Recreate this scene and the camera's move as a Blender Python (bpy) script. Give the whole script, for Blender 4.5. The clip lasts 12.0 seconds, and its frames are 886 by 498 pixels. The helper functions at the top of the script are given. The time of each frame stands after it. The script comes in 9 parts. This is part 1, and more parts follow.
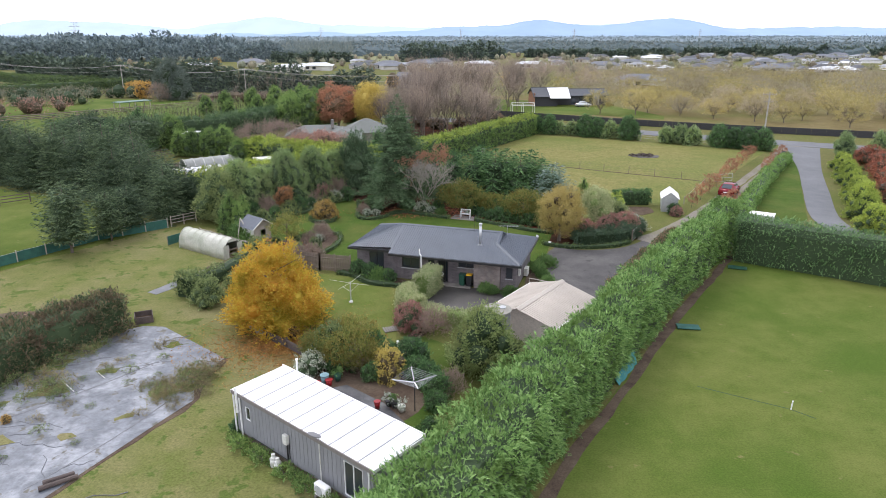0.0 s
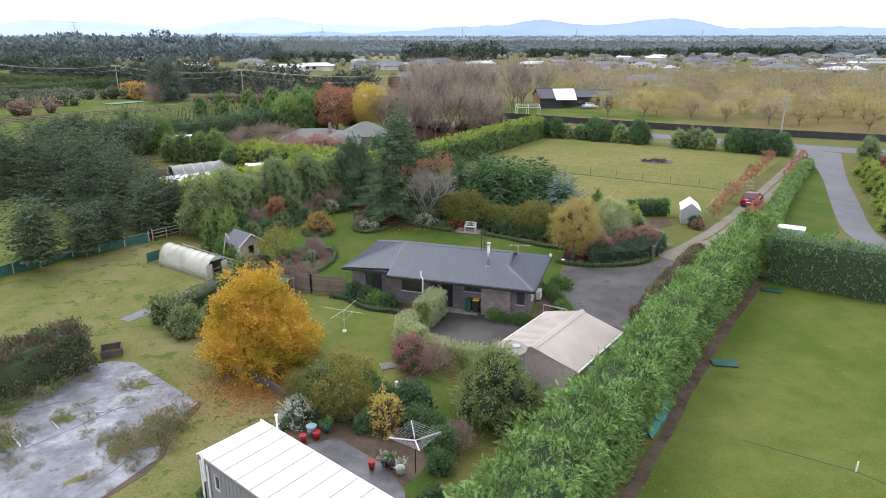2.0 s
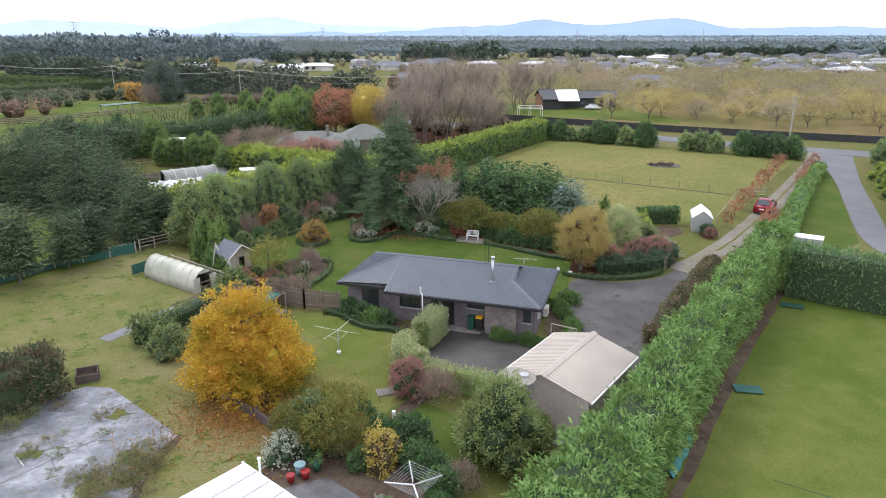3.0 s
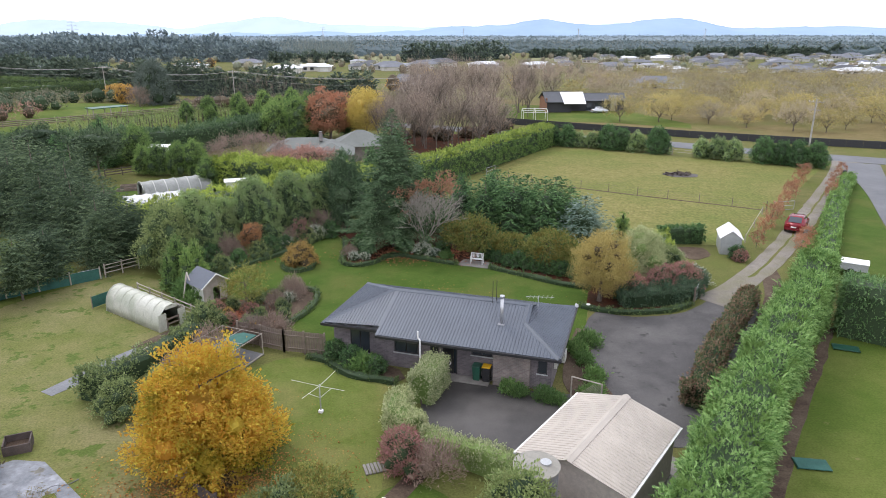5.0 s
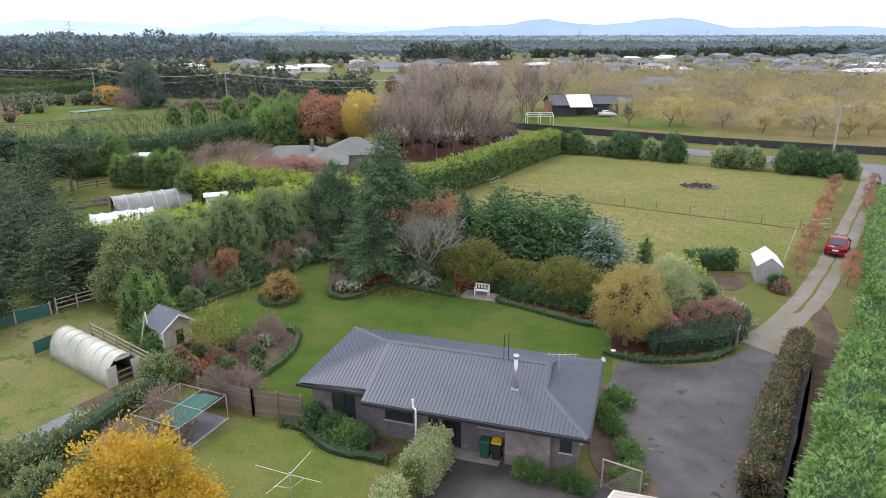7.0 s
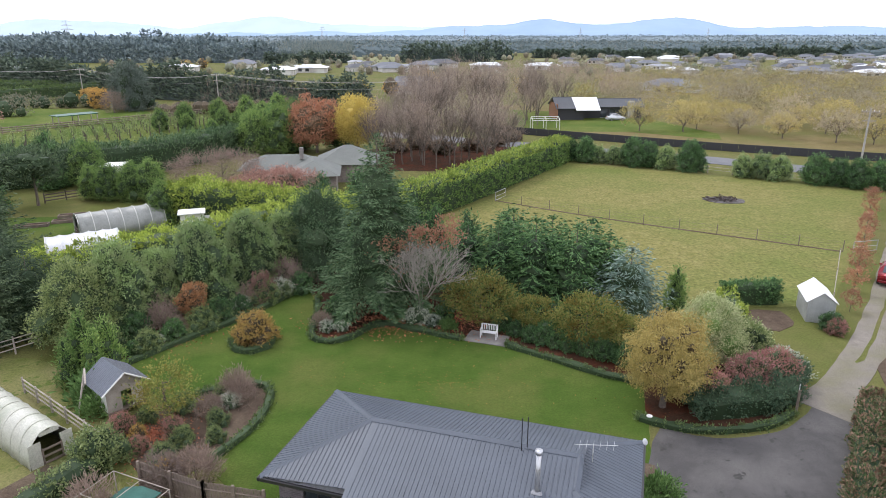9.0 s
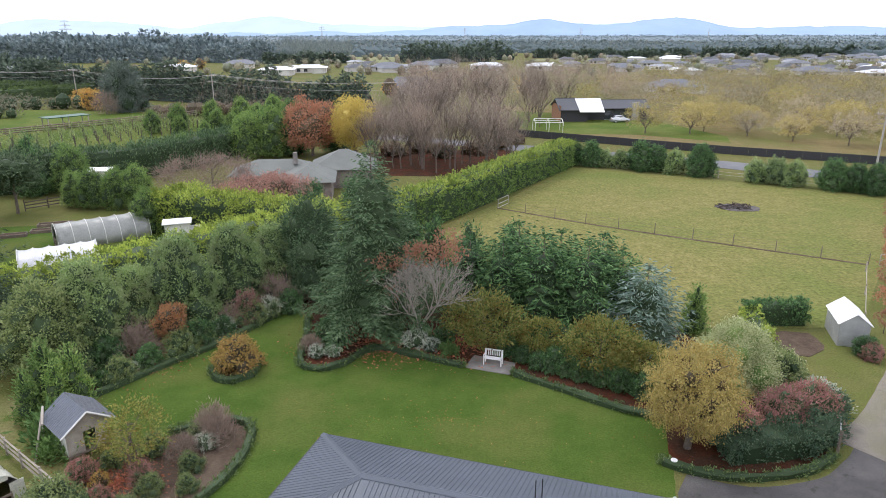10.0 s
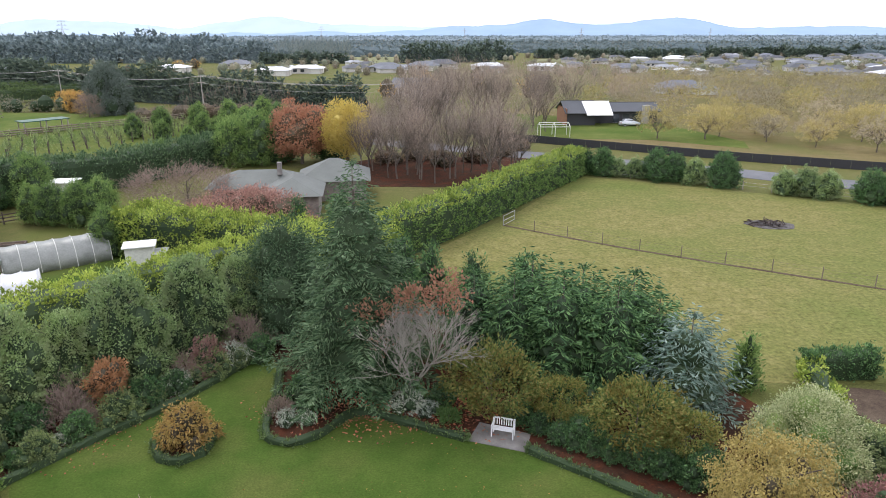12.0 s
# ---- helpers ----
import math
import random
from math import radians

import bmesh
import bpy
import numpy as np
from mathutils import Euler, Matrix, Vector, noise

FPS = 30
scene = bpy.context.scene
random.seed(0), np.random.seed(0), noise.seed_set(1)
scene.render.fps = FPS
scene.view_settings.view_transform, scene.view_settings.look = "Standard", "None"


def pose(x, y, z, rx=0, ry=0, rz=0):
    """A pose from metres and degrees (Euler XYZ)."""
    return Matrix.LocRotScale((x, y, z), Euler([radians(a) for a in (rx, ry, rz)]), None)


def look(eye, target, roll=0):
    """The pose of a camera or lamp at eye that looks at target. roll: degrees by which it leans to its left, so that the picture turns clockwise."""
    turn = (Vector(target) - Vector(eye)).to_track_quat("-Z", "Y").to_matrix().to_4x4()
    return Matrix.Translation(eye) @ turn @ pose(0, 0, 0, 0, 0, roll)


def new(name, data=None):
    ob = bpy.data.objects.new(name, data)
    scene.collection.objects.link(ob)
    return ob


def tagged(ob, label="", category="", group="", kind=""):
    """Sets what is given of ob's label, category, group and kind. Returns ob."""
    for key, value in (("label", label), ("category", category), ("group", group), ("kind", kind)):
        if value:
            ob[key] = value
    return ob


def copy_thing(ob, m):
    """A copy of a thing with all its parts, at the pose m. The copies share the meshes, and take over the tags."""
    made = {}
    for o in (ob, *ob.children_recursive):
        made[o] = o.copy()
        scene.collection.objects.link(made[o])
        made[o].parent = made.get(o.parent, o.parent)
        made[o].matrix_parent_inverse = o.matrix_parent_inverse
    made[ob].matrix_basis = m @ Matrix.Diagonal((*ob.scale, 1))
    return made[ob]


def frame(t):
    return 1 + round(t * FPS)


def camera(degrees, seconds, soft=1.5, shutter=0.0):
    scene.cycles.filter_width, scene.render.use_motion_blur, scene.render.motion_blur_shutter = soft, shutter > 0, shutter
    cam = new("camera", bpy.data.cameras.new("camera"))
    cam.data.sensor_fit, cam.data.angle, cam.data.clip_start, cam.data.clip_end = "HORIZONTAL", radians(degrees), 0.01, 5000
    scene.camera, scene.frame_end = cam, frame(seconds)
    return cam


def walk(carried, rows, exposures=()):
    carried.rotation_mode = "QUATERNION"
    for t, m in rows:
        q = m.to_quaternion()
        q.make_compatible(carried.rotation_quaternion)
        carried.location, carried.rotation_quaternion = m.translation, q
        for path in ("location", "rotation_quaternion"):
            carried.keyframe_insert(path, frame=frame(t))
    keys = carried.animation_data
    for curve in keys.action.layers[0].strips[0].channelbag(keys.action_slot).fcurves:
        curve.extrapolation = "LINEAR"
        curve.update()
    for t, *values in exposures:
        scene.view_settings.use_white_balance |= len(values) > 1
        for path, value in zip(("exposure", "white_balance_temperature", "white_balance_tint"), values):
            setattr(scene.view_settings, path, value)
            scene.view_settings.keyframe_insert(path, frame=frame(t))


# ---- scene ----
cam = camera(66.6, 12.0, soft=0.85)
PATH = [
    (0, pose(0.634, -15.121, 19.547, 71.996, 0.05, 1.089)),
    (0.5, pose(0.542, -13.844, 19.499, 71.992, 0.05, 1.128)),
    (1, pose(0.463, -12.501, 19.465, 71.989, 0.05, 1.162)),
    (1.5, pose(0.394, -11.091, 19.444, 71.985, 0.05, 1.191)),
    (2, pose(0.333, -9.616, 19.432, 71.981, 0.05, 1.216)),
    (2.5, pose(0.278, -8.078, 19.428, 71.977, 0.05, 1.237)),
    (3, pose(0.228, -6.481, 19.430, 71.973, 0.05, 1.255)),
    (3.5, pose(0.181, -4.829, 19.437, 71.969, 0.05, 1.270)),
    (4, pose(0.136, -3.127, 19.446, 71.966, 0.05, 1.283)),
    (4.5, pose(0.092, -1.381, 19.457, 71.962, 0.05, 1.295)),
    (5, pose(0.047, 0.404, 19.467, 71.959, 0.05, 1.304)),
    (5.5, pose(0.002, 2.223, 19.475, 71.955, 0.05, 1.313)),
    (6, pose(-0.044, 4.069, 19.481, 71.952, 0.05, 1.321)),
    (6.5, pose(-0.092, 5.938, 19.483, 71.950, 0.05, 1.327)),
    (7, pose(-0.141, 7.823, 19.479, 71.947, 0.05, 1.334)),
    (7.5, pose(-0.191, 9.723, 19.470, 71.945, 0.05, 1.339)),
    (8, pose(-0.241, 11.632, 19.454, 71.944, 0.05, 1.345)),
    (8.5, pose(-0.291, 13.549, 19.431, 71.942, 0.05, 1.349)),
    (9, pose(-0.340, 15.474, 19.400, 71.942, 0.05, 1.354)),
    (9.5, pose(-0.387, 17.406, 19.361, 71.942, 0.05, 1.358)),
    (10, pose(-0.431, 19.348, 19.313, 71.942, 0.05, 1.361)),
    (10.5, pose(-0.469, 21.304, 19.256, 71.943, 0.05, 1.363)),
    (11, pose(-0.500, 23.280, 19.189, 71.945, 0.05, 1.365)),
    (11.5, pose(-0.522, 25.285, 19.114, 71.947, 0.05, 1.365)),
    (12, pose(-0.533, 27.329, 19.030, 71.950, 0.05, 1.364)),
]
walk(cam, PATH)
# ---- sky and sun: a bright overcast afternoon ----
SUN_EL, SUN_ROT = 48.0, 150.0
world = bpy.data.worlds.new("overcast_sky")
scene.world = world
world.use_nodes = True
wn, wl = world.node_tree.nodes, world.node_tree.links
sky = wn.new("ShaderNodeTexSky")
sky.sky_type, sky.sun_disc = "NISHITA", False
sky.sun_elevation, sky.sun_rotation = radians(SUN_EL), radians(SUN_ROT)
sky.dust_density = 4.0
cloud = wn.new("ShaderNodeMix")
cloud.data_type = "RGBA"
cloud.inputs[0].default_value = 0.86
cloud.inputs[7].default_value = (10.8, 11.05, 12.8, 1)
wl.new(sky.outputs[0], cloud.inputs[6])
wl.new(cloud.outputs[2], wn["Background"].inputs[0])
wn["Background"].inputs[1].default_value = 0.155
sun = new("sun", bpy.data.lights.new("sun", "SUN"))
sun.data.energy, sun.data.angle, sun.data.color = 1.5, radians(20), (1.0, 0.97, 0.93)
sun.matrix_world = look((0, 0, 60), (Vector((0, 0, 60)) - Vector((-0.45, 0.5, 0.95))))

# ---- materials ----
MATS = {}


def base_mat(name, rough=0.8, metal=0.0):
    m = bpy.data.materials.new(name)
    m.use_nodes = True
    nt = m.node_tree
    b = nt.nodes["Principled BSDF"]
    b.inputs["Roughness"].default_value, b.inputs["Metallic"].default_value = rough, metal
    MATS[name] = m
    return m, nt, b


def ramp(nt, stops, fac):
    r = nt.nodes.new("ShaderNodeValToRGB")
    while len(r.color_ramp.elements) < len(stops):
        r.color_ramp.elements.new(0.5)
    for e, (p, c) in zip(r.color_ramp.elements, stops):
        e.position, e.color = p, (*c, 1)
    nt.links.new(fac, r.inputs[0])
    return r.outputs[0]


def noise_node(nt, co, scale, detail=4.0, rough=0.6):
    n = nt.nodes.new("ShaderNodeTexNoise")
    n.inputs["Scale"].default_value, n.inputs["Detail"].default_value, n.inputs["Roughness"].default_value = scale, detail, rough
    nt.links.new(co, n.inputs["Vector"])
    return n.outputs["Fac"]


def mixc(nt, a, b, fac, mode="MIX"):
    n = nt.nodes.new("ShaderNodeMix")
    n.data_type, n.blend_type = "RGBA", mode
    for sock, v in ((0, fac), (6, a), (7, b)):
        if isinstance(v, (int, float)):
            n.inputs[sock].default_value = v
        elif isinstance(v, tuple):
            n.inputs[sock].default_value = (*v, 1)
        else:
            nt.links.new(v, n.inputs[sock])
    return n.outputs[2]


def surf(name, c1, c2, scale=3.0, rough=0.8, bump=0.3, fine=40.0, metal=0.0, big=None, big_c=None, big_at=(0.45, 0.65), spots=None, grit=0.27):
    """A surface of two tones with grain, a broad stain of a third tone, and fine relief."""
    m, nt, b = base_mat(name, rough, metal)
    co = nt.nodes.new("ShaderNodeTexCoord").outputs["Object"]
    col = ramp(nt, [(0.32, c1), (0.68, c2)], noise_node(nt, co, scale))
    if big:
        f = ramp(nt, [(big_at[0], (0, 0, 0)), (big_at[1], (1, 1, 1))], noise_node(nt, co, big, 5.0, 0.62))
        col = mixc(nt, col, big_c, f)
    if spots:
        f = ramp(nt, [(spots[1], (0, 0, 0)), (spots[1] + 0.05, (1, 1, 1))], noise_node(nt, co, spots[0], 3.0, 0.7))
        col = mixc(nt, col, spots[2], f)
    grain = noise_node(nt, co, fine, 3.0, 0.7)
    g = ramp(nt, [(0.25, (1 - grit,) * 3), (0.75, (1 + grit,) * 3)], grain)
    col = mixc(nt, col, g, 0.8, "MULTIPLY")
    nt.links.new(col, b.inputs["Base Color"])
    if rough > 0.92:
        b.inputs["Specular IOR Level"].default_value = 0.08
    if bump:
        bn = nt.nodes.new("ShaderNodeBump")
        bn.inputs["Strength"].default_value, bn.inputs["Distance"].default_value = bump, 0.03
        nt.links.new(grain, bn.inputs["Height"])
        nt.links.new(bn.outputs[0], b.inputs["Normal"])
    return m


def leafm(name, cols, trans=0.3, patch=None, patch_c=None, rough=0.6, patch_at=(0.5, 0.62)):
    """Foliage: each leaf or spray takes its own tone; patches of a second tone."""
    m, nt, b = base_mat(name, rough)
    geo = nt.nodes.new("ShaderNodeNewGeometry")
    info = nt.nodes.new("ShaderNodeObjectInfo")
    co = nt.nodes.new("ShaderNodeTexCoord").outputs["Object"]
    cols = [tuple(min(0.6, 2.1 * (0.86 * v + 0.14 * (0.3 * c[0] + 0.6 * c[1] + 0.1 * c[2]))) for v in c) for c in cols]
    k = len(cols) - 1
    col = ramp(nt, [(0.05 + 0.9 * i / k, c) for i, c in enumerate(cols)], geo.outputs["Random Per Island"])
    if patch:
        f = ramp(nt, [(patch_at[0], (0, 0, 0)), (patch_at[1], (1, 1, 1))], noise_node(nt, co, patch, 2.0))
        pc = mixc(nt, col, patch_c, 0.75)
        col = mixc(nt, col, pc, f)
    tone = ramp(nt, [(0.0, (0.78, 0.8, 0.8)), (1.0, (1.2, 1.16, 1.1))], info.outputs["Random"])
    col = mixc(nt, col, tone, 1.0, "MULTIPLY")
    nt.links.new(col, b.inputs["Base Color"])
    b.inputs["Specular IOR Level"].default_value = 0.15
    tr = nt.nodes.new("ShaderNodeBsdfTranslucent")
    nt.links.new(col, tr.inputs["Color"])
    mx = nt.nodes.new("ShaderNodeMixShader")
    mx.inputs[0].default_value = trans
    nt.links.new(b.outputs[0], mx.inputs[1])
    nt.links.new(tr.outputs[0], mx.inputs[2])
    nt.links.new(mx.outputs[0], nt.nodes["Material Output"].inputs[0])
    return m


def paint(name, c, rough=0.5, metal=0.0, var=0.12, scale=6.0):
    return surf(name, tuple(v * (1 - var) for v in c), tuple(min(v * (1 + var), 0.95) for v in c), scale, rough, 0.05, 60.0, metal)


def brickm(name, c1, c2, mortar, turn=0.0):
    m, nt, b = base_mat(name, 0.85)
    co = nt.nodes.new("ShaderNodeTexCoord").outputs["Object"]
    mp = nt.nodes.new("ShaderNodeMapping")
    mp.inputs["Rotation"].default_value = (radians(90), 0, radians(turn))
    nt.links.new(co, mp.inputs[0])
    br = nt.nodes.new("ShaderNodeTexBrick")
    for n, v in (("Scale", 1.0), ("Brick Width", 0.24), ("Row Height", 0.086), ("Mortar Size", 0.008)):
        br.inputs[n].default_value = v
    for n, v in (("Color1", c1), ("Color2", c2), ("Mortar", mortar)):
        br.inputs[n].default_value = (*v, 1)
    nt.links.new(mp.outputs[0], br.inputs["Vector"])
    f = ramp(nt, [(0.35, (0.75, 0.75, 0.75)), (0.65, (1.2, 1.18, 1.15))], noise_node(nt, co, 1.2))
    nt.links.new(mixc(nt, br.outputs[0], f, 1.0, "MULTIPLY"), b.inputs["Base Color"])
    bn = nt.nodes.new("ShaderNodeBump")
    bn.inputs["Strength"].default_value, bn.inputs["Distance"].default_value, bn.invert = 0.5, 0.01, True
    nt.links.new(br.outputs["Fac"], bn.inputs["Height"])
    nt.links.new(bn.outputs[0], b.inputs["Normal"])
    return m


# ground surfaces
M_PASTURE = surf("pasture", (0.107, 0.112, 0.038), (0.150, 0.138, 0.053), 0.9, 0.95, 0.6, 9.0, big=0.07, big_c=(0.099, 0.116, 0.030), spots=(2.2, 0.66, (0.077, 0.090, 0.026)), grit=0.5)
M_PADDOCK = surf("paddock_grass", (0.15, 0.145, 0.046), (0.208, 0.19, 0.073), 0.9, 0.95, 0.6, 3.2, big=0.05, big_c=(0.125, 0.146, 0.04), spots=(1.6, 0.62, (0.082, 0.095, 0.024)), grit=0.6)
M_LAWN = surf("garden_lawn", (0.046, 0.085, 0.014), (0.07, 0.108, 0.021), 0.5, 0.95, 0.5, 12.0, big=0.16, big_c=(0.088, 0.108, 0.027), spots=(3.0, 0.72, (0.104, 0.111, 0.033)), grit=0.4)
M_FIELD = surf("mown_field", (0.088, 0.118, 0.024), (0.13, 0.148, 0.04), 0.45, 0.95, 0.4, 10.0, big=0.07, big_c=(0.068, 0.108, 0.018), big_at=(0.42, 0.62), spots=(0.8, 0.66, (0.15, 0.148, 0.055)), grit=0.3)
M_YARD = surf("yard_grass", (0.108, 0.13, 0.034), (0.165, 0.16, 0.062), 0.5, 0.95, 0.5, 8.0, big=0.11, big_c=(0.2, 0.178, 0.09), spots=(0.7, 0.56, (0.088, 0.12, 0.03)), grit=0.4)
M_SEAL = surf("worn_seal", (0.052, 0.049, 0.048), (0.078, 0.073, 0.071), 0.55, 0.85, 0.4, 24.0, big=0.22, big_c=(0.106, 0.1, 0.095), spots=(0.9, 0.62, (0.04, 0.038, 0.036)), grit=0.6)
M_DARKSEAL = surf("dark_damp_seal", (0.038, 0.035, 0.033), (0.056, 0.051, 0.048), 0.9, 0.6, 0.3, 30.0, big=0.25, big_c=(0.081, 0.074, 0.069))
M_GRAVEL = surf("gravel", (0.189, 0.172, 0.146), (0.258, 0.232, 0.202), 1.6, 0.95, 0.6, 22.0, big=0.2, big_c=(0.172, 0.163, 0.103), grit=0.5)
M_ROAD = surf("asphalt", (0.111, 0.115, 0.123), (0.139, 0.143, 0.152), 0.6, 0.9, 0.3, 20.0, big=0.1, big_c=(0.162, 0.166, 0.173))
M_SOIL = surf("bark_mulch", (0.034, 0.020, 0.013), (0.067, 0.035, 0.022), 3.0, 0.95, 0.8, 16.0, big=0.5, big_c=(0.084, 0.028, 0.015), spots=(5.0, 0.62, (0.123, 0.048, 0.020)), grit=0.5)
M_EARTH = surf("bare_earth", (0.068, 0.048, 0.036), (0.104, 0.076, 0.056), 2.0, 0.95, 0.7, 14.0, big=0.4, big_c=(0.128, 0.100, 0.072), grit=0.5)
M_MAT = surf("weed_mat", (0.1, 0.11, 0.128), (0.19, 0.203, 0.226), 0.7, 0.5, 1.0, 2.2, big=0.35, big_c=(0.25, 0.262, 0.285), big_at=(0.5, 0.62), spots=(0.9, 0.6, (0.095, 0.088, 0.068)), grit=0.45)
M_BLACKMAT = surf("black_sheet", (0.1, 0.105, 0.115), (0.16, 0.165, 0.18), 1.2, 0.5, 0.3, 8.0)
M_CONC = surf("concrete", (0.202, 0.187, 0.173), (0.274, 0.259, 0.238), 1.5, 0.9, 0.2, 30.0, big=0.6, big_c=(0.158, 0.144, 0.130))
M_ASH = surf("ash_heap", (0.072, 0.068, 0.068), (0.160, 0.148, 0.144), 2.5, 0.95, 0.8, 9.0)
M_LITTER = leafm("fallen_leaves", [(0.15, 0.065, 0.012), (0.21, 0.1, 0.016), (0.11, 0.045, 0.012), (0.25, 0.14, 0.025)], 0.05)
M_LITTER_RED = leafm("fallen_red_leaves", [(0.2, 0.05, 0.025), (0.28, 0.09, 0.04), (0.14, 0.05, 0.03)], 0.05)
# buildings
M_ROOF = paint("charcoal_roof", (0.076, 0.09, 0.112), 0.5, 0.0, 0.1, 0.5)
M_ROOF_TAN = paint("cream_roof", (0.42, 0.375, 0.32), 0.5, 0.0, 0.1, 0.5)
M_BRICK = brickm("grey_brown_brick", (0.13, 0.114, 0.124), (0.18, 0.158, 0.168), (0.215, 0.2, 0.206))
M_BRICK2 = brickm("pale_brown_brick", (0.2, 0.165, 0.155), (0.255, 0.215, 0.2), (0.27, 0.25, 0.24))
M_WHITE = paint("white_paint", (0.8, 0.8, 0.8), 0.45, 0.0, 0.05)
M_OFFWHITE = paint("weathered_white", (0.62, 0.62, 0.58), 0.6, 0.0, 0.12)
M_WHITEROOF = surf("white_roof_panel", (0.8, 0.81, 0.82), (0.84, 0.85, 0.86), 0.8, 0.35, 0.03, 30.0, big=0.5, big_c=(0.74, 0.75, 0.76))
M_GREYWALL = paint("grey_cladding", (0.24, 0.245, 0.26), 0.6, 0.0, 0.06, 0.7)
M_TRIMGREY = paint("grey_trim", (0.42, 0.43, 0.44), 0.5)
M_BLACK = paint("black_frame", (0.025, 0.025, 0.027), 0.4)
M_STEEL = paint("galvanised_steel", (0.5, 0.51, 0.52), 0.35, 0.7, 0.1, 3.0)
M_GALV = surf("weathered_galvanised", (0.36, 0.37, 0.37), (0.48, 0.49, 0.49), 1.5, 0.5, 0.1, 20.0, 0.3)
M_WOOD = surf("weathered_timber", (0.16, 0.125, 0.1), (0.24, 0.195, 0.155), 2.0, 0.85, 0.4, 25.0, big=0.8, big_c=(0.13, 0.1, 0.085))
M_DARKWOOD = surf("dark_timber", (0.07, 0.055, 0.05), (0.11, 0.085, 0.075), 2.0, 0.85, 0.4, 25.0)
M_PALEWOOD = surf("grey_timber", (0.28, 0.25, 0.21), (0.4, 0.36, 0.31), 2.0, 0.85, 0.3, 25.0)
M_BLACKCLAD = paint("black_cladding", (0.03, 0.03, 0.035), 0.6)
M_FABRIC = surf("cream_plastic_film", (0.425, 0.425, 0.357), (0.510, 0.510, 0.442), 1.5, 0.45, 0.2, 12.0, big=0.5, big_c=(0.340, 0.357, 0.281))
M_FILMGREY = surf("grey_plastic_film", (0.17, 0.18, 0.165), (0.22, 0.23, 0.21), 1.2, 0.4, 0.15, 10.0, big=0.3, big_c=(0.28, 0.29, 0.27))
M_FILMWHITE = surf("white_plastic_film", (0.46, 0.47, 0.48), (0.55, 0.56, 0.57), 1.2, 0.4, 0.1, 10.0)
M_GREENNET = surf("green_shade_cloth", (0.02, 0.085, 0.068), (0.035, 0.125, 0.098), 1.5, 0.8, 0.3, 30.0)
M_GREENPLASTIC = paint("dark_green_plastic", (0.02, 0.085, 0.055), 0.45)
M_YELLOW = paint("yellow_plastic", (0.72, 0.42, 0.01), 0.4)
M_RED = paint("red_plastic", (0.28, 0.012, 0.016), 0.4)
M_CARRED = paint("red_car_paint", (0.19, 0.01, 0.018), 0.25, 0.2, 0.05)
M_RUBBER = paint("rubber", (0.02, 0.02, 0.02), 0.8)
M_STONE = surf("boulder", (0.3, 0.29, 0.27), (0.42, 0.4, 0.37), 3.0, 0.9, 0.5, 20.0)
M_BARK = surf("tree_bark", (0.1, 0.08, 0.065), (0.17, 0.14, 0.115), 5.0, 0.9, 0.7, 22.0)
M_PALEBARK = surf("pale_bark", (0.25, 0.225, 0.19), (0.36, 0.33, 0.29), 5.0, 0.9, 0.5, 22.0)
M_TANROOF_FAR = paint("grey_tile_roof", (0.25, 0.25, 0.245), 0.7, 0.0, 0.15, 0.3)
M_GREENGREYROOF = paint("grey_green_tile_roof", (0.125, 0.135, 0.122), 0.7, 0.0, 0.12, 0.4)
M_FARWALL = paint("pale_house_wall", (0.55, 0.53, 0.5), 0.8, 0.0, 0.15, 0.2)
M_FARROOF = [paint("dark_tile_roof", (0.075, 0.08, 0.09), 0.7, 0.0, 0.12, 0.2), paint("slate_roof", (0.125, 0.135, 0.155), 0.7, 0.0, 0.12, 0.2), paint("light_grey_roof", (0.24, 0.25, 0.27), 0.5, 0.0, 0.1, 0.2), paint("pale_metal_roof", (0.55, 0.57, 0.59), 0.4, 0.0, 0.06, 0.2)]
m, nt, b = base_mat("window_glass", 0.05)
b.inputs["Base Color"].default_value = (0.035, 0.042, 0.05, 1)
b.inputs["Specular IOR Level"].default_value = 0.8
M_GLASS = m
# foliage
L_LEYLAND = leafm("cypress_sprays", [(0.042, 0.09, 0.02), (0.088, 0.168, 0.036), (0.132, 0.226, 0.054), (0.175, 0.275, 0.076)], 0.3, 0.7, (0.125, 0.205, 0.045))
L_DARKHEDGE = leafm("dark_hedge_leaves", [(0.032, 0.074, 0.024), (0.064, 0.125, 0.04), (0.11, 0.185, 0.064)], 0.28)
# Two dark tones for solid cores in foliage: inner shade put into the colour.
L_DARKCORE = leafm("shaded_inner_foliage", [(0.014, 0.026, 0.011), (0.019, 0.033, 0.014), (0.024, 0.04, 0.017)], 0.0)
L_BROWNCORE = leafm("shaded_inner_twigs", [(0.03, 0.025, 0.015), (0.042, 0.032, 0.019)], 0.0)
L_PINE = leafm("pine_needles", [(0.016, 0.031, 0.018), (0.038, 0.061, 0.030), (0.070, 0.100, 0.049)], 0.2)
L_SPRUCE = leafm("spruce_needles", [(0.016, 0.038, 0.016), (0.038, 0.070, 0.031), (0.077, 0.119, 0.059)], 0.2)
L_CEDAR = leafm("conifer_sprays", [(0.018, 0.044, 0.017), (0.038, 0.086, 0.028), (0.078, 0.148, 0.046)], 0.2)
L_BLUE = leafm("blue_spruce_needles", [(0.038, 0.068, 0.052), (0.068, 0.108, 0.088), (0.115, 0.16, 0.135)], 0.15)
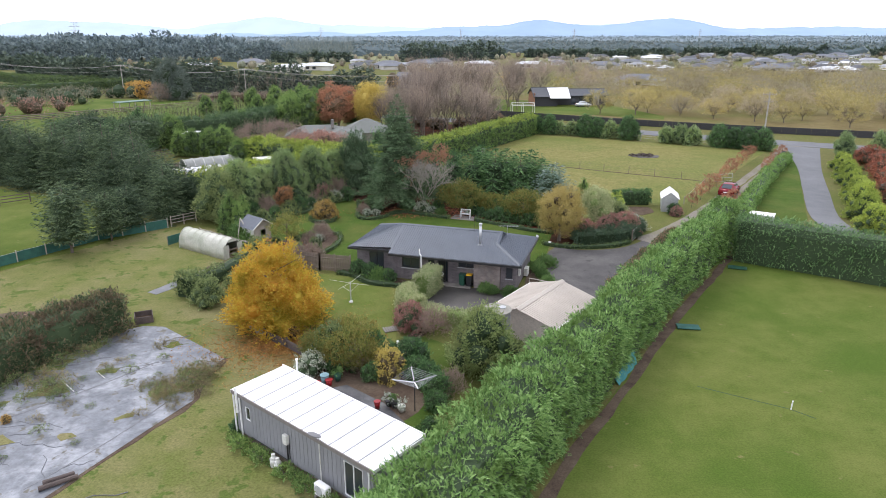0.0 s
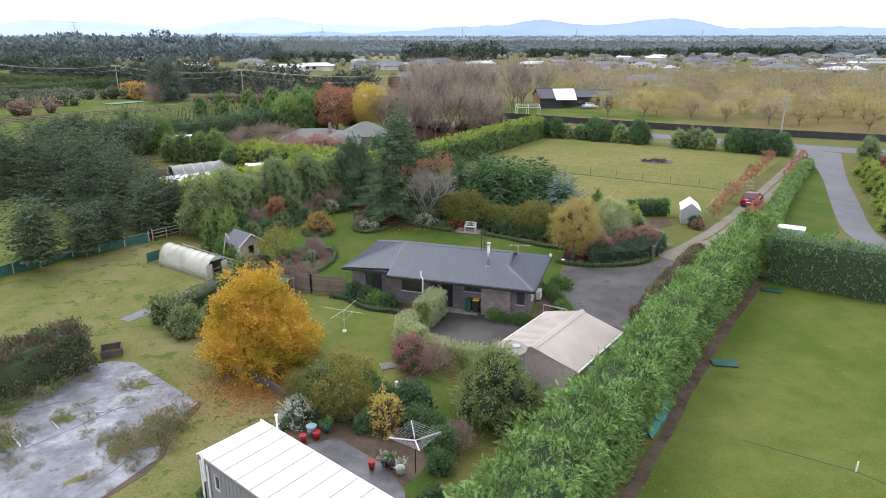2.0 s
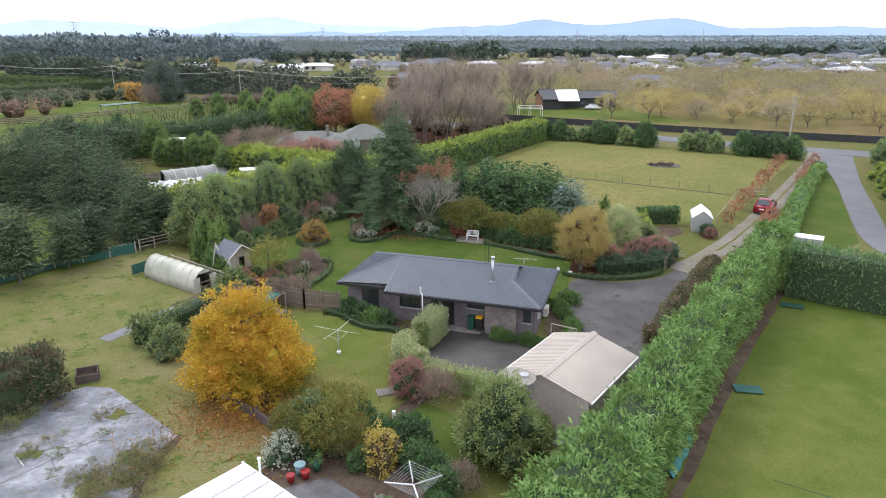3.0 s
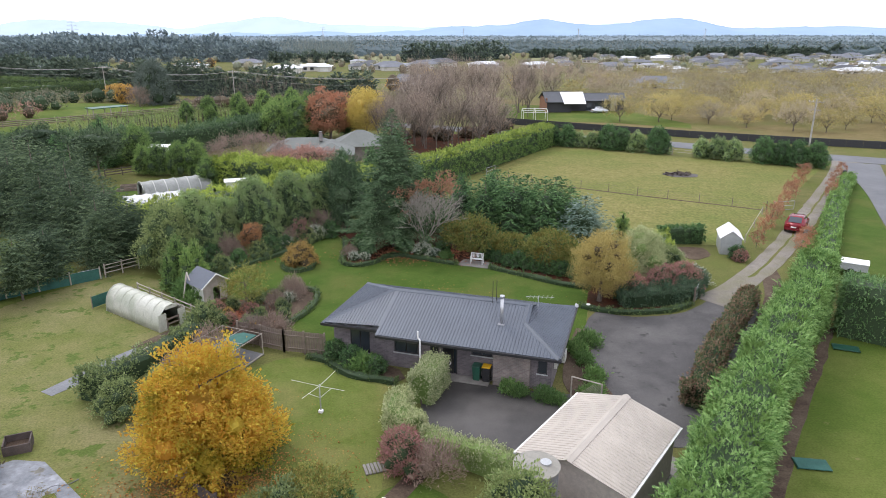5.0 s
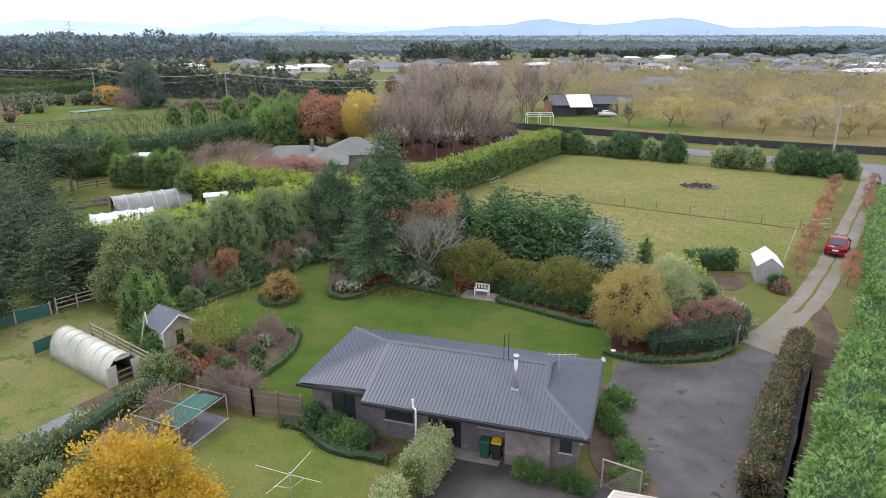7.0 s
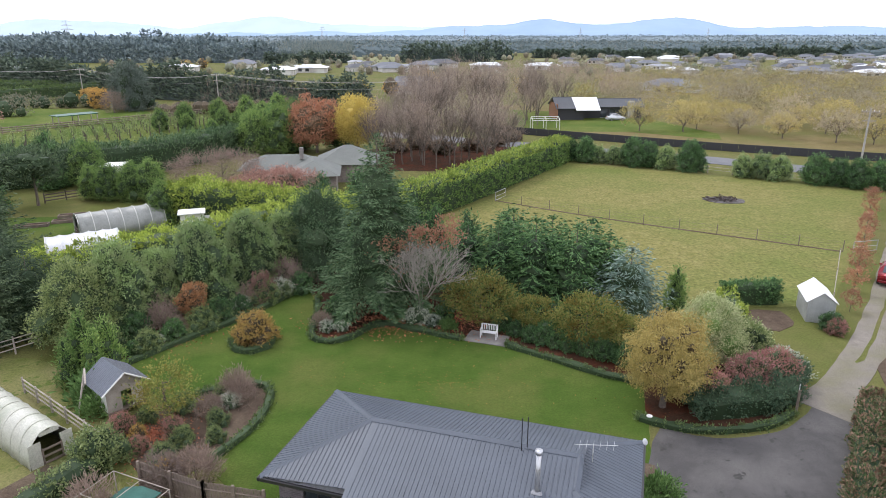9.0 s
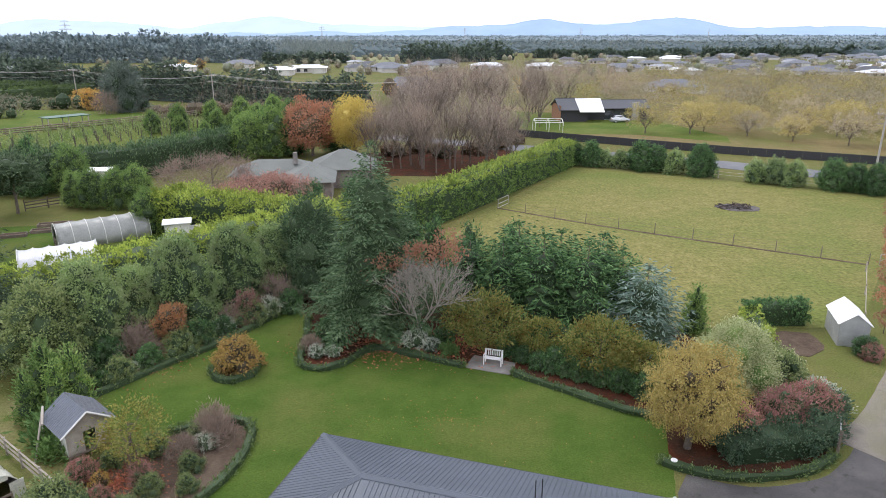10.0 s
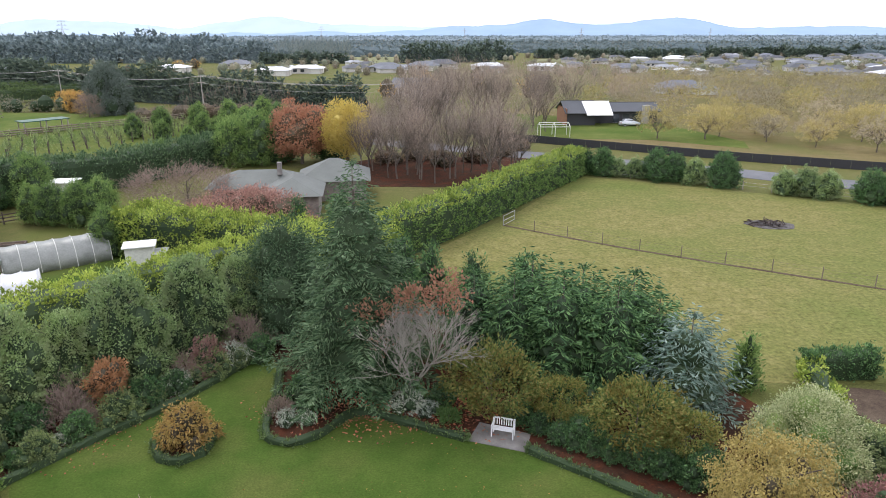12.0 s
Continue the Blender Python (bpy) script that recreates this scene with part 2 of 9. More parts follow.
L_LIME = leafm("yellow_green_hedge_leaves", [(0.1, 0.15, 0.018), (0.175, 0.225, 0.026), (0.235, 0.275, 0.036)], 0.3, 0.5, (0.09, 0.135, 0.02))
L_LIMEDARK = leafm("mid_green_leaves", [(0.045, 0.09, 0.02), (0.088, 0.15, 0.034), (0.14, 0.2, 0.048)], 0.3)
L_VARIEG = leafm("grey_green_variegated_leaves", [(0.12, 0.15, 0.055), (0.18, 0.21, 0.09), (0.25, 0.275, 0.135), (0.3, 0.32, 0.17)], 0.25)
L_PITTO = leafm("pale_tipped_leaves", [(0.07, 0.115, 0.036), (0.105, 0.16, 0.052), (0.14, 0.2, 0.07), (0.175, 0.24, 0.095)], 0.3, 1.0, (0.26, 0.31, 0.165), patch_at=(0.46, 0.62))
L_OLIVE = leafm("olive_green_leaves", [(0.05, 0.075, 0.028), (0.098, 0.132, 0.046), (0.15, 0.182, 0.07)], 0.3)
L_YELLOWTREE = leafm("golden_autumn_leaves", [(0.27, 0.135, 0.0), (0.34, 0.195, 0.0), (0.38, 0.235, 0.002), (0.3, 0.155, 0.0)], 0.46, 0.45, (0.24, 0.23, 0.024), patch_at=(0.52, 0.64))
L_AMBER = leafm("amber_leaves", [(0.17, 0.115, 0.03), (0.235, 0.16, 0.036), (0.29, 0.185, 0.038), (0.2, 0.11, 0.03)], 0.32)
L_OLIVEYELLOW = leafm("yellowing_leaves", [(0.052, 0.073, 0.015), (0.095, 0.119, 0.022), (0.142, 0.150, 0.029), (0.163, 0.129, 0.031)], 0.35, 0.8, (0.18, 0.13, 0.03))
L_BIRCH = leafm("straw_birch_leaves", [(0.125, 0.102, 0.028), (0.185, 0.148, 0.04), (0.24, 0.19, 0.054), (0.165, 0.145, 0.042)], 0.35)
L_YELLOWBRIGHT = leafm("bright_yellow_leaves", [(0.22, 0.18, 0.03), (0.29, 0.235, 0.045), (0.25, 0.2, 0.05)], 0.35)
L_RED = leafm("red_young_leaves", [(0.18, 0.07, 0.072), (0.24, 0.115, 0.108), (0.16, 0.085, 0.07), (0.11, 0.1, 0.05)], 0.25)
L_REDBROWN = leafm("copper_leaves", [(0.16, 0.05, 0.03), (0.22, 0.075, 0.04), (0.13, 0.05, 0.035)], 0.25)
L_PHOTINIA = leafm("photinia_leaves", [(0.035, 0.065, 0.022), (0.08, 0.12, 0.042), (0.16, 0.135, 0.075), (0.28, 0.15, 0.105)], 0.25, 1.4, (0.2, 0.105, 0.075))
L_ORANGE = leafm("orange_maple_leaves", [(0.18, 0.082, 0.035), (0.24, 0.118, 0.045), (0.185, 0.09, 0.04)], 0.3)
L_RUST = leafm("rust_leaves", [(0.17, 0.075, 0.045), (0.225, 0.1, 0.058), (0.19, 0.11, 0.062)], 0.3)
L_PLUM = leafm("plum_twigs", [(0.115, 0.082, 0.07), (0.16, 0.118, 0.096), (0.14, 0.105, 0.08)], 0.1)
L_BURGUNDY = leafm("burgundy_leaves", [(0.13, 0.07, 0.06), (0.175, 0.095, 0.078), (0.19, 0.115, 0.09)], 0.2)
L_TWIG = leafm("bare_twigs", [(0.115, 0.09, 0.072), (0.155, 0.122, 0.098), (0.195, 0.155, 0.124)], 0.0)
L_WALNUT = leafm("orchard_leaves", [(0.16, 0.14, 0.045), (0.22, 0.188, 0.058), (0.275, 0.22, 0.064), (0.2, 0.172, 0.105)], 0.3)
L_ORCHARDTWIG = leafm("orchard_twigs", [(0.165, 0.142, 0.1), (0.225, 0.192, 0.122), (0.2, 0.17, 0.134), (0.215, 0.185, 0.092)], 0.1, 0.03, (0.22, 0.18, 0.075))
L_FARMID = leafm("far_mixed_trees", [(0.075, 0.09, 0.06), (0.105, 0.11, 0.075), (0.14, 0.125, 0.085)], 0.1, 0.02, (0.16, 0.13, 0.1))
L_FERN = leafm("fern_fronds", [(0.04, 0.082, 0.02), (0.062, 0.12, 0.03), (0.09, 0.155, 0.042)], 0.3)
L_BOX = leafm("box_edging_leaves", [(0.035, 0.062, 0.02), (0.055, 0.088, 0.028), (0.08, 0.11, 0.038)], 0.2)
L_GREY = leafm("silvery_leaves", [(0.16, 0.19, 0.15), (0.23, 0.26, 0.2), (0.3, 0.32, 0.26)], 0.2)


# ---- builders ----
def gz(y):
    """Height of the plain, which falls away gently in the distance."""
    return 0.0 if y < 150 else -(y - 150) * 28 / 3850


def np_mesh(name, V, F, mats, idx=None, smooth=False):
    me = bpy.data.meshes.new(name)
    me.from_pydata(np.asarray(V, float).tolist(), [], [tuple(f) for f in F] if not isinstance(F, np.ndarray) else F.tolist())
    for mt in mats:
        me.materials.append(mt)
    if idx is not None:
        me.polygons.foreach_set("material_index", np.asarray(idx, np.int32))
    if smooth:
        me.polygons.foreach_set("use_smooth", np.ones(len(me.polygons), bool))
    return me


def thing(name, label, category, group="", m=None, kind=""):
    ob = new(name)
    ob.empty_display_size = 0.2
    if m is not None:
        ob.matrix_basis = m
    return tagged(ob, label, category, group, kind)


def part(name, bm, material, parent=None, label="", smooth=False):
    """Links a bmesh or a mesh as one object under a thing."""
    if isinstance(bm, bpy.types.Mesh):
        me = bm
    else:
        me = bpy.data.meshes.new(name)
        bm.normal_update()
        bm.to_mesh(me)
        bm.free()
        me.materials.append(material)
        if smooth:
            me.polygons.foreach_set("use_smooth", np.ones(len(me.polygons), bool))
    ob = new(name, me)
    if parent is not None:
        ob.parent = parent
    if label:
        ob["label"] = label
    return ob


def boxes(*specs, bevel=0.0):
    """A bmesh of boxes (x0, y0, z0, x1, y1, z1), softened at the edges."""
    bm = bmesh.new()
    for x0, y0, z0, x1, y1, z1 in specs:
        m = Matrix.LocRotScale(((x0 + x1) / 2, (y0 + y1) / 2, (z0 + z1) / 2), None, (abs(x1 - x0), abs(y1 - y0), abs(z1 - z0)))
        bmesh.ops.create_cube(bm, size=1.0, matrix=m)
    if bevel:
        bmesh.ops.bevel(bm, geom=bm.edges[:], offset=bevel, segments=1, affect="EDGES")
    return bm


def rod(bm, a, b, r0, r1=None, n=6):
    """Adds a tapered rod from a to b."""
    r1 = r0 if r1 is None else r1
    a, b = Vector(a), Vector(b)
    d = b - a
    m = Matrix.Translation((a + b) / 2) @ d.to_track_quat("Z", "Y").to_matrix().to_4x4()
    bmesh.ops.create_cone(bm, cap_ends=True, segments=n, radius1=r0, radius2=r1, depth=d.length, matrix=m)
    return bm


def rods(*specs, n=6):
    bm = bmesh.new()
    for s in specs:
        rod(bm, *s, n=n)
    return bm


def slab(pts, z0, z1):
    """A flat prism over a plan outline."""
    bm = bmesh.new()
    low = [bm.verts.new((x, y, z0)) for x, y in pts]
    top = [bm.verts.new((x, y, z1)) for x, y in pts]
    bm.faces.new(top)
    k = len(pts)
    for i in range(k):
        bm.faces.new((low[i], low[(i + 1) % k], top[(i + 1) % k], top[i]))
    bmesh.ops.recalc_face_normals(bm, faces=bm.faces[:])
    return bm


def curve_pts(pts, step=0.6, closed=False):
    """Points along a smooth line through the given ones."""
    P = [Vector((*p, 0)[:3]) if len(p) == 2 else Vector(p) for p in pts]
    k = len(P)
    out = []
    for i in range(k if closed else k - 1):
        p = [P[(i + j) % k] if closed else P[min(max(i + j, 0), k - 1)] for j in (-1, 0, 1, 2)]
        n = max(1, int((p[2] - p[1]).length / step))
        for s in range(n):
            t = s / n
            out.append(0.5 * (2 * p[1] + (p[2] - p[0]) * t + (2 * p[0] - 5 * p[1] + 4 * p[2] - p[3]) * t * t + (3 * p[1] - p[0] - 3 * p[2] + p[3]) * t ** 3))
    if not closed:
        out.append(P[-1])
    return out


def sheet(name, pts, z, material, label, smooth=True, edge=0.12, category="ground"):
    """A patch of ground with an uneven edge, a little above the soil."""
    C = curve_pts(pts, 0.7, True) if smooth else [Vector((*p, 0)) for p in pts]
    if edge:
        C = [p + Vector((noise.noise(p * 1.3) * edge, noise.noise(p * 1.3 + Vector((9, 0, 0))) * edge, 0)) for p in C]
    return tagged(part(name, slab([(p.x, p.y) for p in C], z - 0.3, z), material), label, category, kind="structure")


def strip(pts, w, step=1.2):
    """The outline of a band along a line; w: one width, or one a point."""
    ws = w if isinstance(w, (list, tuple)) else [w] * len(pts)
    C = curve_pts([(x, y, wi) for (x, y), wi in zip(pts, ws)], step)
    L, R = [], []
    for i, p in enumerate(C):
        d = C[min(i + 1, len(C) - 1)] - C[max(i - 1, 0)]
        n = Vector((-d.y, d.x)).normalized() * p.z / 2
        L.append((p.x + n.x, p.y + n.y))
        R.append((p.x - n.x, p.y - n.y))
    return L + R[::-1]


def rhombs(P, D, S, asp, rng, fold=0.25):
    """One folded four-cornered leaf or spray a point: P places, D directions, S lengths."""
    n = len(P)
    D = D / (np.linalg.norm(D, axis=1, keepdims=True) + 1e-9)
    side = np.cross(D, rng.normal(size=(n, 3)))
    side /= np.linalg.norm(side, axis=1, keepdims=True) + 1e-9
    up = np.cross(side, D)
    L, W = S[:, None], (S * asp)[:, None]
    V = np.empty((n, 4, 3))
    V[:, 0] = P
    V[:, 1] = P + D * L * 0.45 + side * W * 0.5 + up * W * fold
    V[:, 2] = P + D * L
    V[:, 3] = P + D * L * 0.55 - side * W * 0.5 + up * W * fold
    return V.reshape(-1, 3), np.arange(4 * n).reshape(n, 4)


def fronds(P, D, L, rng, k=4, droop=0.3):
    """One flat, toothed, arching spray a point, all of a piece."""
    n = len(P)
    D = D / (np.linalg.norm(D, axis=1, keepdims=True) + 1e-9)
    side = np.cross(D, np.array([0.0, 0.0, 1.0]) + rng.normal(size=(n, 3)) * 0.45)
    side /= np.linalg.norm(side, axis=1, keepdims=True) + 1e-9
    nv = 3 * k + 1
    V = np.empty((n, nv, 3))
    for j in range(k + 1):
        q = j / k
        V[:, j] = P + D * L[:, None] * q + np.array([0, 0, -1.0]) * (droop * L * q * q)[:, None]
    for j in range(k):
        ln = (L * (0.4 - 0.26 * j / k) * rng.uniform(0.8, 1.2, n))[:, None]
        mid = V[:, j] * 0.4 + V[:, j + 1] * 0.6
        for m, sg in enumerate((-1, 1)):
            V[:, k + 1 + 2 * j + m] = mid + D * ln * 0.75 + side * sg * ln * 0.62 + np.array([0, 0, -0.12]) * ln
    tri = [(j, j + 1, k + 1 + 2 * j + m) for j in range(k) for m in range(2)]
    F = (np.arange(n)[:, None, None] * nv + np.array(tri)[None]).reshape(-1, 3)
    return V.reshape(-1, 3), F


def unit(rng, n):
    v = rng.normal(size=(n, 3))
    return v / np.linalg.norm(v, axis=1, keepdims=True)


ICO = None


def ico():
    global ICO
    if ICO is None:
        bm = bmesh.new()
        bmesh.ops.create_icosphere(bm, subdivisions=2, radius=1.0)
        ICO = (np.array([v.co[:] for v in bm.verts]), np.array([[v.index for v in f.verts] for f in bm.faces]))
        bm.free()
    return ICO


def leafy(lobes, n, size, asp, leaf, core, seed, out=0.7, up=0.25, lo=0.74, hi=1.14, rand=0.7, core_k=0.74, floor=0.05, clump=14):
    """A crown of many leaves over lobes (x, y, z, rx, ry, rz), uneven and with gaps; where core is given, a solid inner
    mass, mostly coloured dark as shade.
    """
    rng = np.random.default_rng(seed)
    Lb = np.array(lobes, float)
    area = Lb[:, 3] * Lb[:, 5] + Lb[:, 4] * Lb[:, 5]
    which = rng.choice(len(Lb), n * 2, p=area / area.sum())
    u = unit(rng, n * 2)
    rad = rng.uniform(lo, hi, n * 2) + 0.08 * np.sin(u[:, 0] * 7 + which) * np.sin(u[:, 1] * 6) + 0.06 * np.sin(u[:, 2] * 9 + which * 2)
    P = Lb[which, :3] + u * Lb[which, 3:] * rad[:, None]
    keep = P[:, 2] > floor
    for i in range(len(Lb)):
        q = (P - Lb[i, :3]) / Lb[i, 3:]
        keep &= (which == i) | ((q ** 2).sum(1) > 0.55)
    P, u = P[keep], u[keep]
    m = max(12, n // clump)
    P, u = P[:m], u[:m]
    grp = rng.integers(0, len(P), n)
    tuft = u[grp] + rng.normal(size=(n, 3)) * 0.15
    mean = Lb[:, 3:].mean()
    P = P[grp] + rng.normal(size=(n, 3)) * (0.09 * mean + size * 0.45)
    P[:, 2] = np.maximum(P[:, 2], floor)
    u = tuft
    k = len(P)
    S = size * rng.uniform(0.6, 1.35, k)
    D = u * out + rng.normal(size=(k, 3)) * rand * 0.6 + np.array([0, 0, up])
    V, F = rhombs(P, D, S, asp, rng)
    faces, idx = F.tolist(), [0] * len(F)
    mats = [leaf]
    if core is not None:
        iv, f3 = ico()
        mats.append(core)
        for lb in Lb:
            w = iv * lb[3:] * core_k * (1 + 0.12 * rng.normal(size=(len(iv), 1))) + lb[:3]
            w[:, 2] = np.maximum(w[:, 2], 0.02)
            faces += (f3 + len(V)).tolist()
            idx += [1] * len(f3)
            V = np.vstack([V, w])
    return np_mesh("crown", V, faces, mats, idx)


def round_lobes(h, r, base, k, seed, spread=0.55, fat=0.52):
    rng = np.random.default_rng(seed)
    c, hz = (h + base) / 2, (h - base) / 2
    out = [(0, 0, c, r * 0.62, r * 0.62, hz * 0.8)]
    for i in range(k):
        a = 2.4 * i + rng.uniform(0, 0.8)
        zz = -0.75 + 1.6 * (i + 0.5) / k
        rr = math.sqrt(max(0.05, 1 - zz * zz)) * spread * r * rng.uniform(0.85, 1.15)
        f = fat * rng.uniform(0.75, 1.15)
        out.append((rr * math.cos(a), rr * math.sin(a), c + zz * hz * 0.62, r * f, r * f, min(hz, r) * f * rng.uniform(0.85, 1.1)))
    return out


def dome_lobes(h, r, k, seed, spread=0.68, fat=0.42):
    """Lobes of a crown that is wide at the ground and rounded above."""
    rng = np.random.default_rng(seed)
    out = [(0, 0, h * 0.45, r * 0.66, r * 0.66, h * 0.5)]
    for i in range(k):
        a = 2.4 * i + rng.uniform(0, 0.7)
        t = (i + 0.5) / k
        rr = spread * r * (1 - t ** 1.8) ** 0.6 * rng.uniform(0.75, 1.3)
        f = fat * rng.uniform(0.6, 1.1) * (1 - 0.3 * t)
        out.append((rr * math.cos(a), rr * math.sin(a), h * (0.14 + 0.68 * t), r * f, r * f, max(r * f, h * 0.17) * rng.uniform(0.9, 1.2)))
    return out


def cone_lobes(h, r, base, k, seed):
    rng = np.random.default_rng(seed)
    out = []
    for i in range(k):
        t = (i + 0.5) / k
        rr = r * (1 - t) ** 0.75 + 0.12 * r
        a = 2.4 * i
        out.append((rr * 0.32 * math.cos(a), rr * 0.32 * math.sin(a), base + (h - base) * t, rr * 0.8, rr * 0.8, (h - base) / k * 1.25 * rng.uniform(0.9, 1.2)))
    return out


def trunk_mesh(h, r, lean, seed, limbs=5, reach=1.0, n=7, z_limb=0.4, bark=None):
    """A tapered trunk with limbs."""
    rng = np.random.default_rng(seed)
    bm = bmesh.new()
    p = Vector((0, 0, -0.1))
    pts = [p]
    for i in range(4):
        p = p + Vector((rng.uniform(-lean, lean), rng.uniform(-lean, lean), (h + 0.1) / 4))
        pts.append(p)
    rr = [r * 1.25, r, r * 0.8, r * 0.55, r * 0.25]
    for i in range(4):
        rod(bm, pts[i], pts[i + 1], rr[i], rr[i + 1], n)
    for i in range(limbs):
        t = z_limb + (0.95 - z_limb) * i / max(1, limbs - 1)
        q = pts[min(3, int(t * 4))].lerp(pts[min(4, int(t * 4) + 1)], t * 4 % 1)
        a = 2.4 * i + rng.uniform(0, 0.6)
        e = q + Vector((math.cos(a), math.sin(a), rng.uniform(0.35, 0.8))) * reach * rng.uniform(0.6, 1.0)
        rod(bm, q, e, r * 0.4, r * 0.1, 5)
    return bm


def branching(h, r, depth, seed, spread=0.55, first=0.3, up=0.35, kids=3):
    """Bare limbs that fork again and again."""
    rng = random.Random(seed)
    V, F = [], []

    def tube(a, b, r0, r1):
        d = (b - a).normalized()
        s = d.orthogonal().normalized()
        w = d.cross(s)
        i0 = len(V)
        for c, rr in ((a, r0), (b, r1)):
            for k in range(4):
                g = k * math.pi / 2
                V.append(c + (s * math.cos(g) + w * math.sin(g)) * rr)
        for k in range(4):
            F.append((i0 + k, i0 + (k + 1) % 4, i0 + 4 + (k + 1) % 4, i0 + 4 + k))

    def grow(a, d, ln, rad, lev):
        mid = a + d * ln * 0.5 + Vector((rng.uniform(-1, 1), rng.uniform(-1, 1), rng.uniform(-0.5, 0.5))) * ln * 0.07
        b = mid + (d + Vector((0, 0, 0.12))).normalized() * ln * 0.5
        tube(a, mid, rad, rad * 0.82)
        tube(mid, b, rad * 0.82, rad * 0.62)
        if lev == 0:
            return
        for k in range(kids if lev > 1 else kids + 1):
            v = Vector((rng.gauss(0, 1), rng.gauss(0, 1), rng.gauss(0, 0.6))).normalized()
            nd = (d + v * spread + Vector((0, 0, up * 0.4))).normalized()
            grow(mid.lerp(b, rng.uniform(0.1, 1.0)), nd, ln * rng.uniform(0.62, 0.82), rad * 0.55, lev - 1)

    grow(Vector((0, 0, -0.1)), Vector((0, 0, 1)), h * first, r, 0)
    for k in range(kids + 2):
        a = 2 * math.pi * k / (kids + 2) + rng.uniform(0, 0.6)
        d = Vector((math.cos(a) * spread, math.sin(a) * spread, 0.9)).normalized()
        grow(Vector((0, 0, h * first * rng.uniform(0.6, 1.0))), d, h * 0.3, r * 0.6, depth)
    return V, F


TEMPLATES = {}


def plant(key, make, x, y, s=1.0, turn=None, label="", group="", z=0.0, sz=None):
    """Sets one more plant of a kind: the first is built, later ones are copies."""
    turn = (x * 37.7 + y * 17.3) % 360 if turn is None else turn
    m = Matrix.LocRotScale((x, y, z), Euler((0, 0, radians(turn))), (s, s, sz or s))
    if key not in TEMPLATES:
        TEMPLATES[key] = ob = make()
        ob.matrix_basis = m
    else:
        src = TEMPLATES[key]
        ob = copy_thing(src, m @ Matrix.Diagonal((1 / src.scale[0], 1 / src.scale[1], 1 / src.scale[2], 1)))
    return tagged(ob, label, "", group)


def broadleaf(name, label, category, h, r, leaf, n=5000, size=0.2, asp=0.6, base=None, k=10, core=L_DARKCORE, seed=1, bark=M_BARK, trunk_r=None, shape="round", spread=0.55, fat=0.52, **kw):
    """A broad tree or shrub: trunk with limbs, and a crown."""
    t = thing(name, label, category)
    base = h * 0.25 if base is None else base
    part("trunk", trunk_mesh(h * 0.72, trunk_r or h * 0.022 + 0.03, h * 0.012, seed, 6, r * 0.6), bark, t)
    lb = dome_lobes(h, r, k, seed) if shape == "dome" else cone_lobes(h, r, base, k, seed) if shape == "cone" else round_lobes(h, r, base, k, seed, spread, fat)
    part("crown", leafy(lb, n, size, asp, leaf, core, seed, **kw), None, t)
    return t


def conifer(name, label, h, r, leaf, n_whorl=22, seed=3, base=0.6, spray=0.5, asp=0.34, droop=0.28, dens=1.0, bark=M_BARK, full=0.7, core=0.42):
    """A tree with whorls of drooping boughs, each a flat fan of needled sprays."""
    rng = np.random.default_rng(seed)
    t = thing(name, label, "tree")
    part("trunk", rods(((0, 0, -0.1), (0, 0, h * 0.55), h * 0.02, h * 0.012), ((0, 0, h * 0.55), (0, 0, h * 0.98), h * 0.012, 0.01), n=8), bark, t)
    P, D, S = [], [], []
    for i in range(n_whorl):
        f = i / (n_whorl - 1)
        z = base + (h - base - 0.25) * f ** 0.92
        L = r * (1 - f) ** full * rng.uniform(0.8, 1.12) + 0.22
        nb = max(5, int(10 * (1 - 0.45 * f)))
        for j in range(nb):
            a = 2 * math.pi * (j + rng.uniform(-0.3, 0.3)) / nb + i * 0.7
            l = L * rng.uniform(0.72, 1.12)
            ca, sa = math.cos(a), math.sin(a)
            steps = max(4, int(l / 0.22 * dens))
            for s_i in range(1, steps + 1):
                s = s_i / steps
                rise = 0.3 * (f - 0.2)
                zz = z + l * (rise * s - droop * s * s + 0.12 * s ** 4)
                q = np.array([ca * l * s, sa * l * s, zz])
                wing = 0.42 * l * (1.05 - s) + 0.12
                for sg in (-1, 1):
                    m = max(1, int(wing / 0.26 * dens))
                    for w_i in range(m):
                        o = wing * (w_i + rng.uniform(0, 1)) / m
                        dr = np.array([ca * 0.75 - sg * sa * 0.8, sa * 0.75 + sg * ca * 0.8, -0.22])
                        P.append(q + dr * o * 0.75 + rng.normal(size=3) * 0.05 + np.array([0, 0, -0.1 * o]))
                        D.append(dr + rng.normal(size=3) * 0.25)
                        S.append(spray * rng.uniform(0.65, 1.25) * (0.6 + 0.4 * min(1, l)))
    top = rng.normal(size=(14, 3)) * 0.05 + np.array([0, 0, h - 0.5])
    P = np.vstack([np.array(P), top])
    D = np.vstack([np.array(D), np.tile([0, 0, 1.0], (14, 1)) + rng.normal(size=(14, 3)) * 0.35])
    S = np.concatenate([S, np.full(14, spray)])
    V, F = rhombs(P, D, S, asp, rng)
    idx = [0] * len(F)
    faces = F.tolist()
    # dark blobs round the trunk, coloured as the shade between boughs
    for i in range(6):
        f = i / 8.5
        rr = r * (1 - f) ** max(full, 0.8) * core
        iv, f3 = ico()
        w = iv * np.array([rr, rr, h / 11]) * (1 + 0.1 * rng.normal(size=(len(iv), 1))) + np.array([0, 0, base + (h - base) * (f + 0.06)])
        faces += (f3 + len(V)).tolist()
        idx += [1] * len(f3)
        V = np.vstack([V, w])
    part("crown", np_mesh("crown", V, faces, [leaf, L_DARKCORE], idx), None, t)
    return t


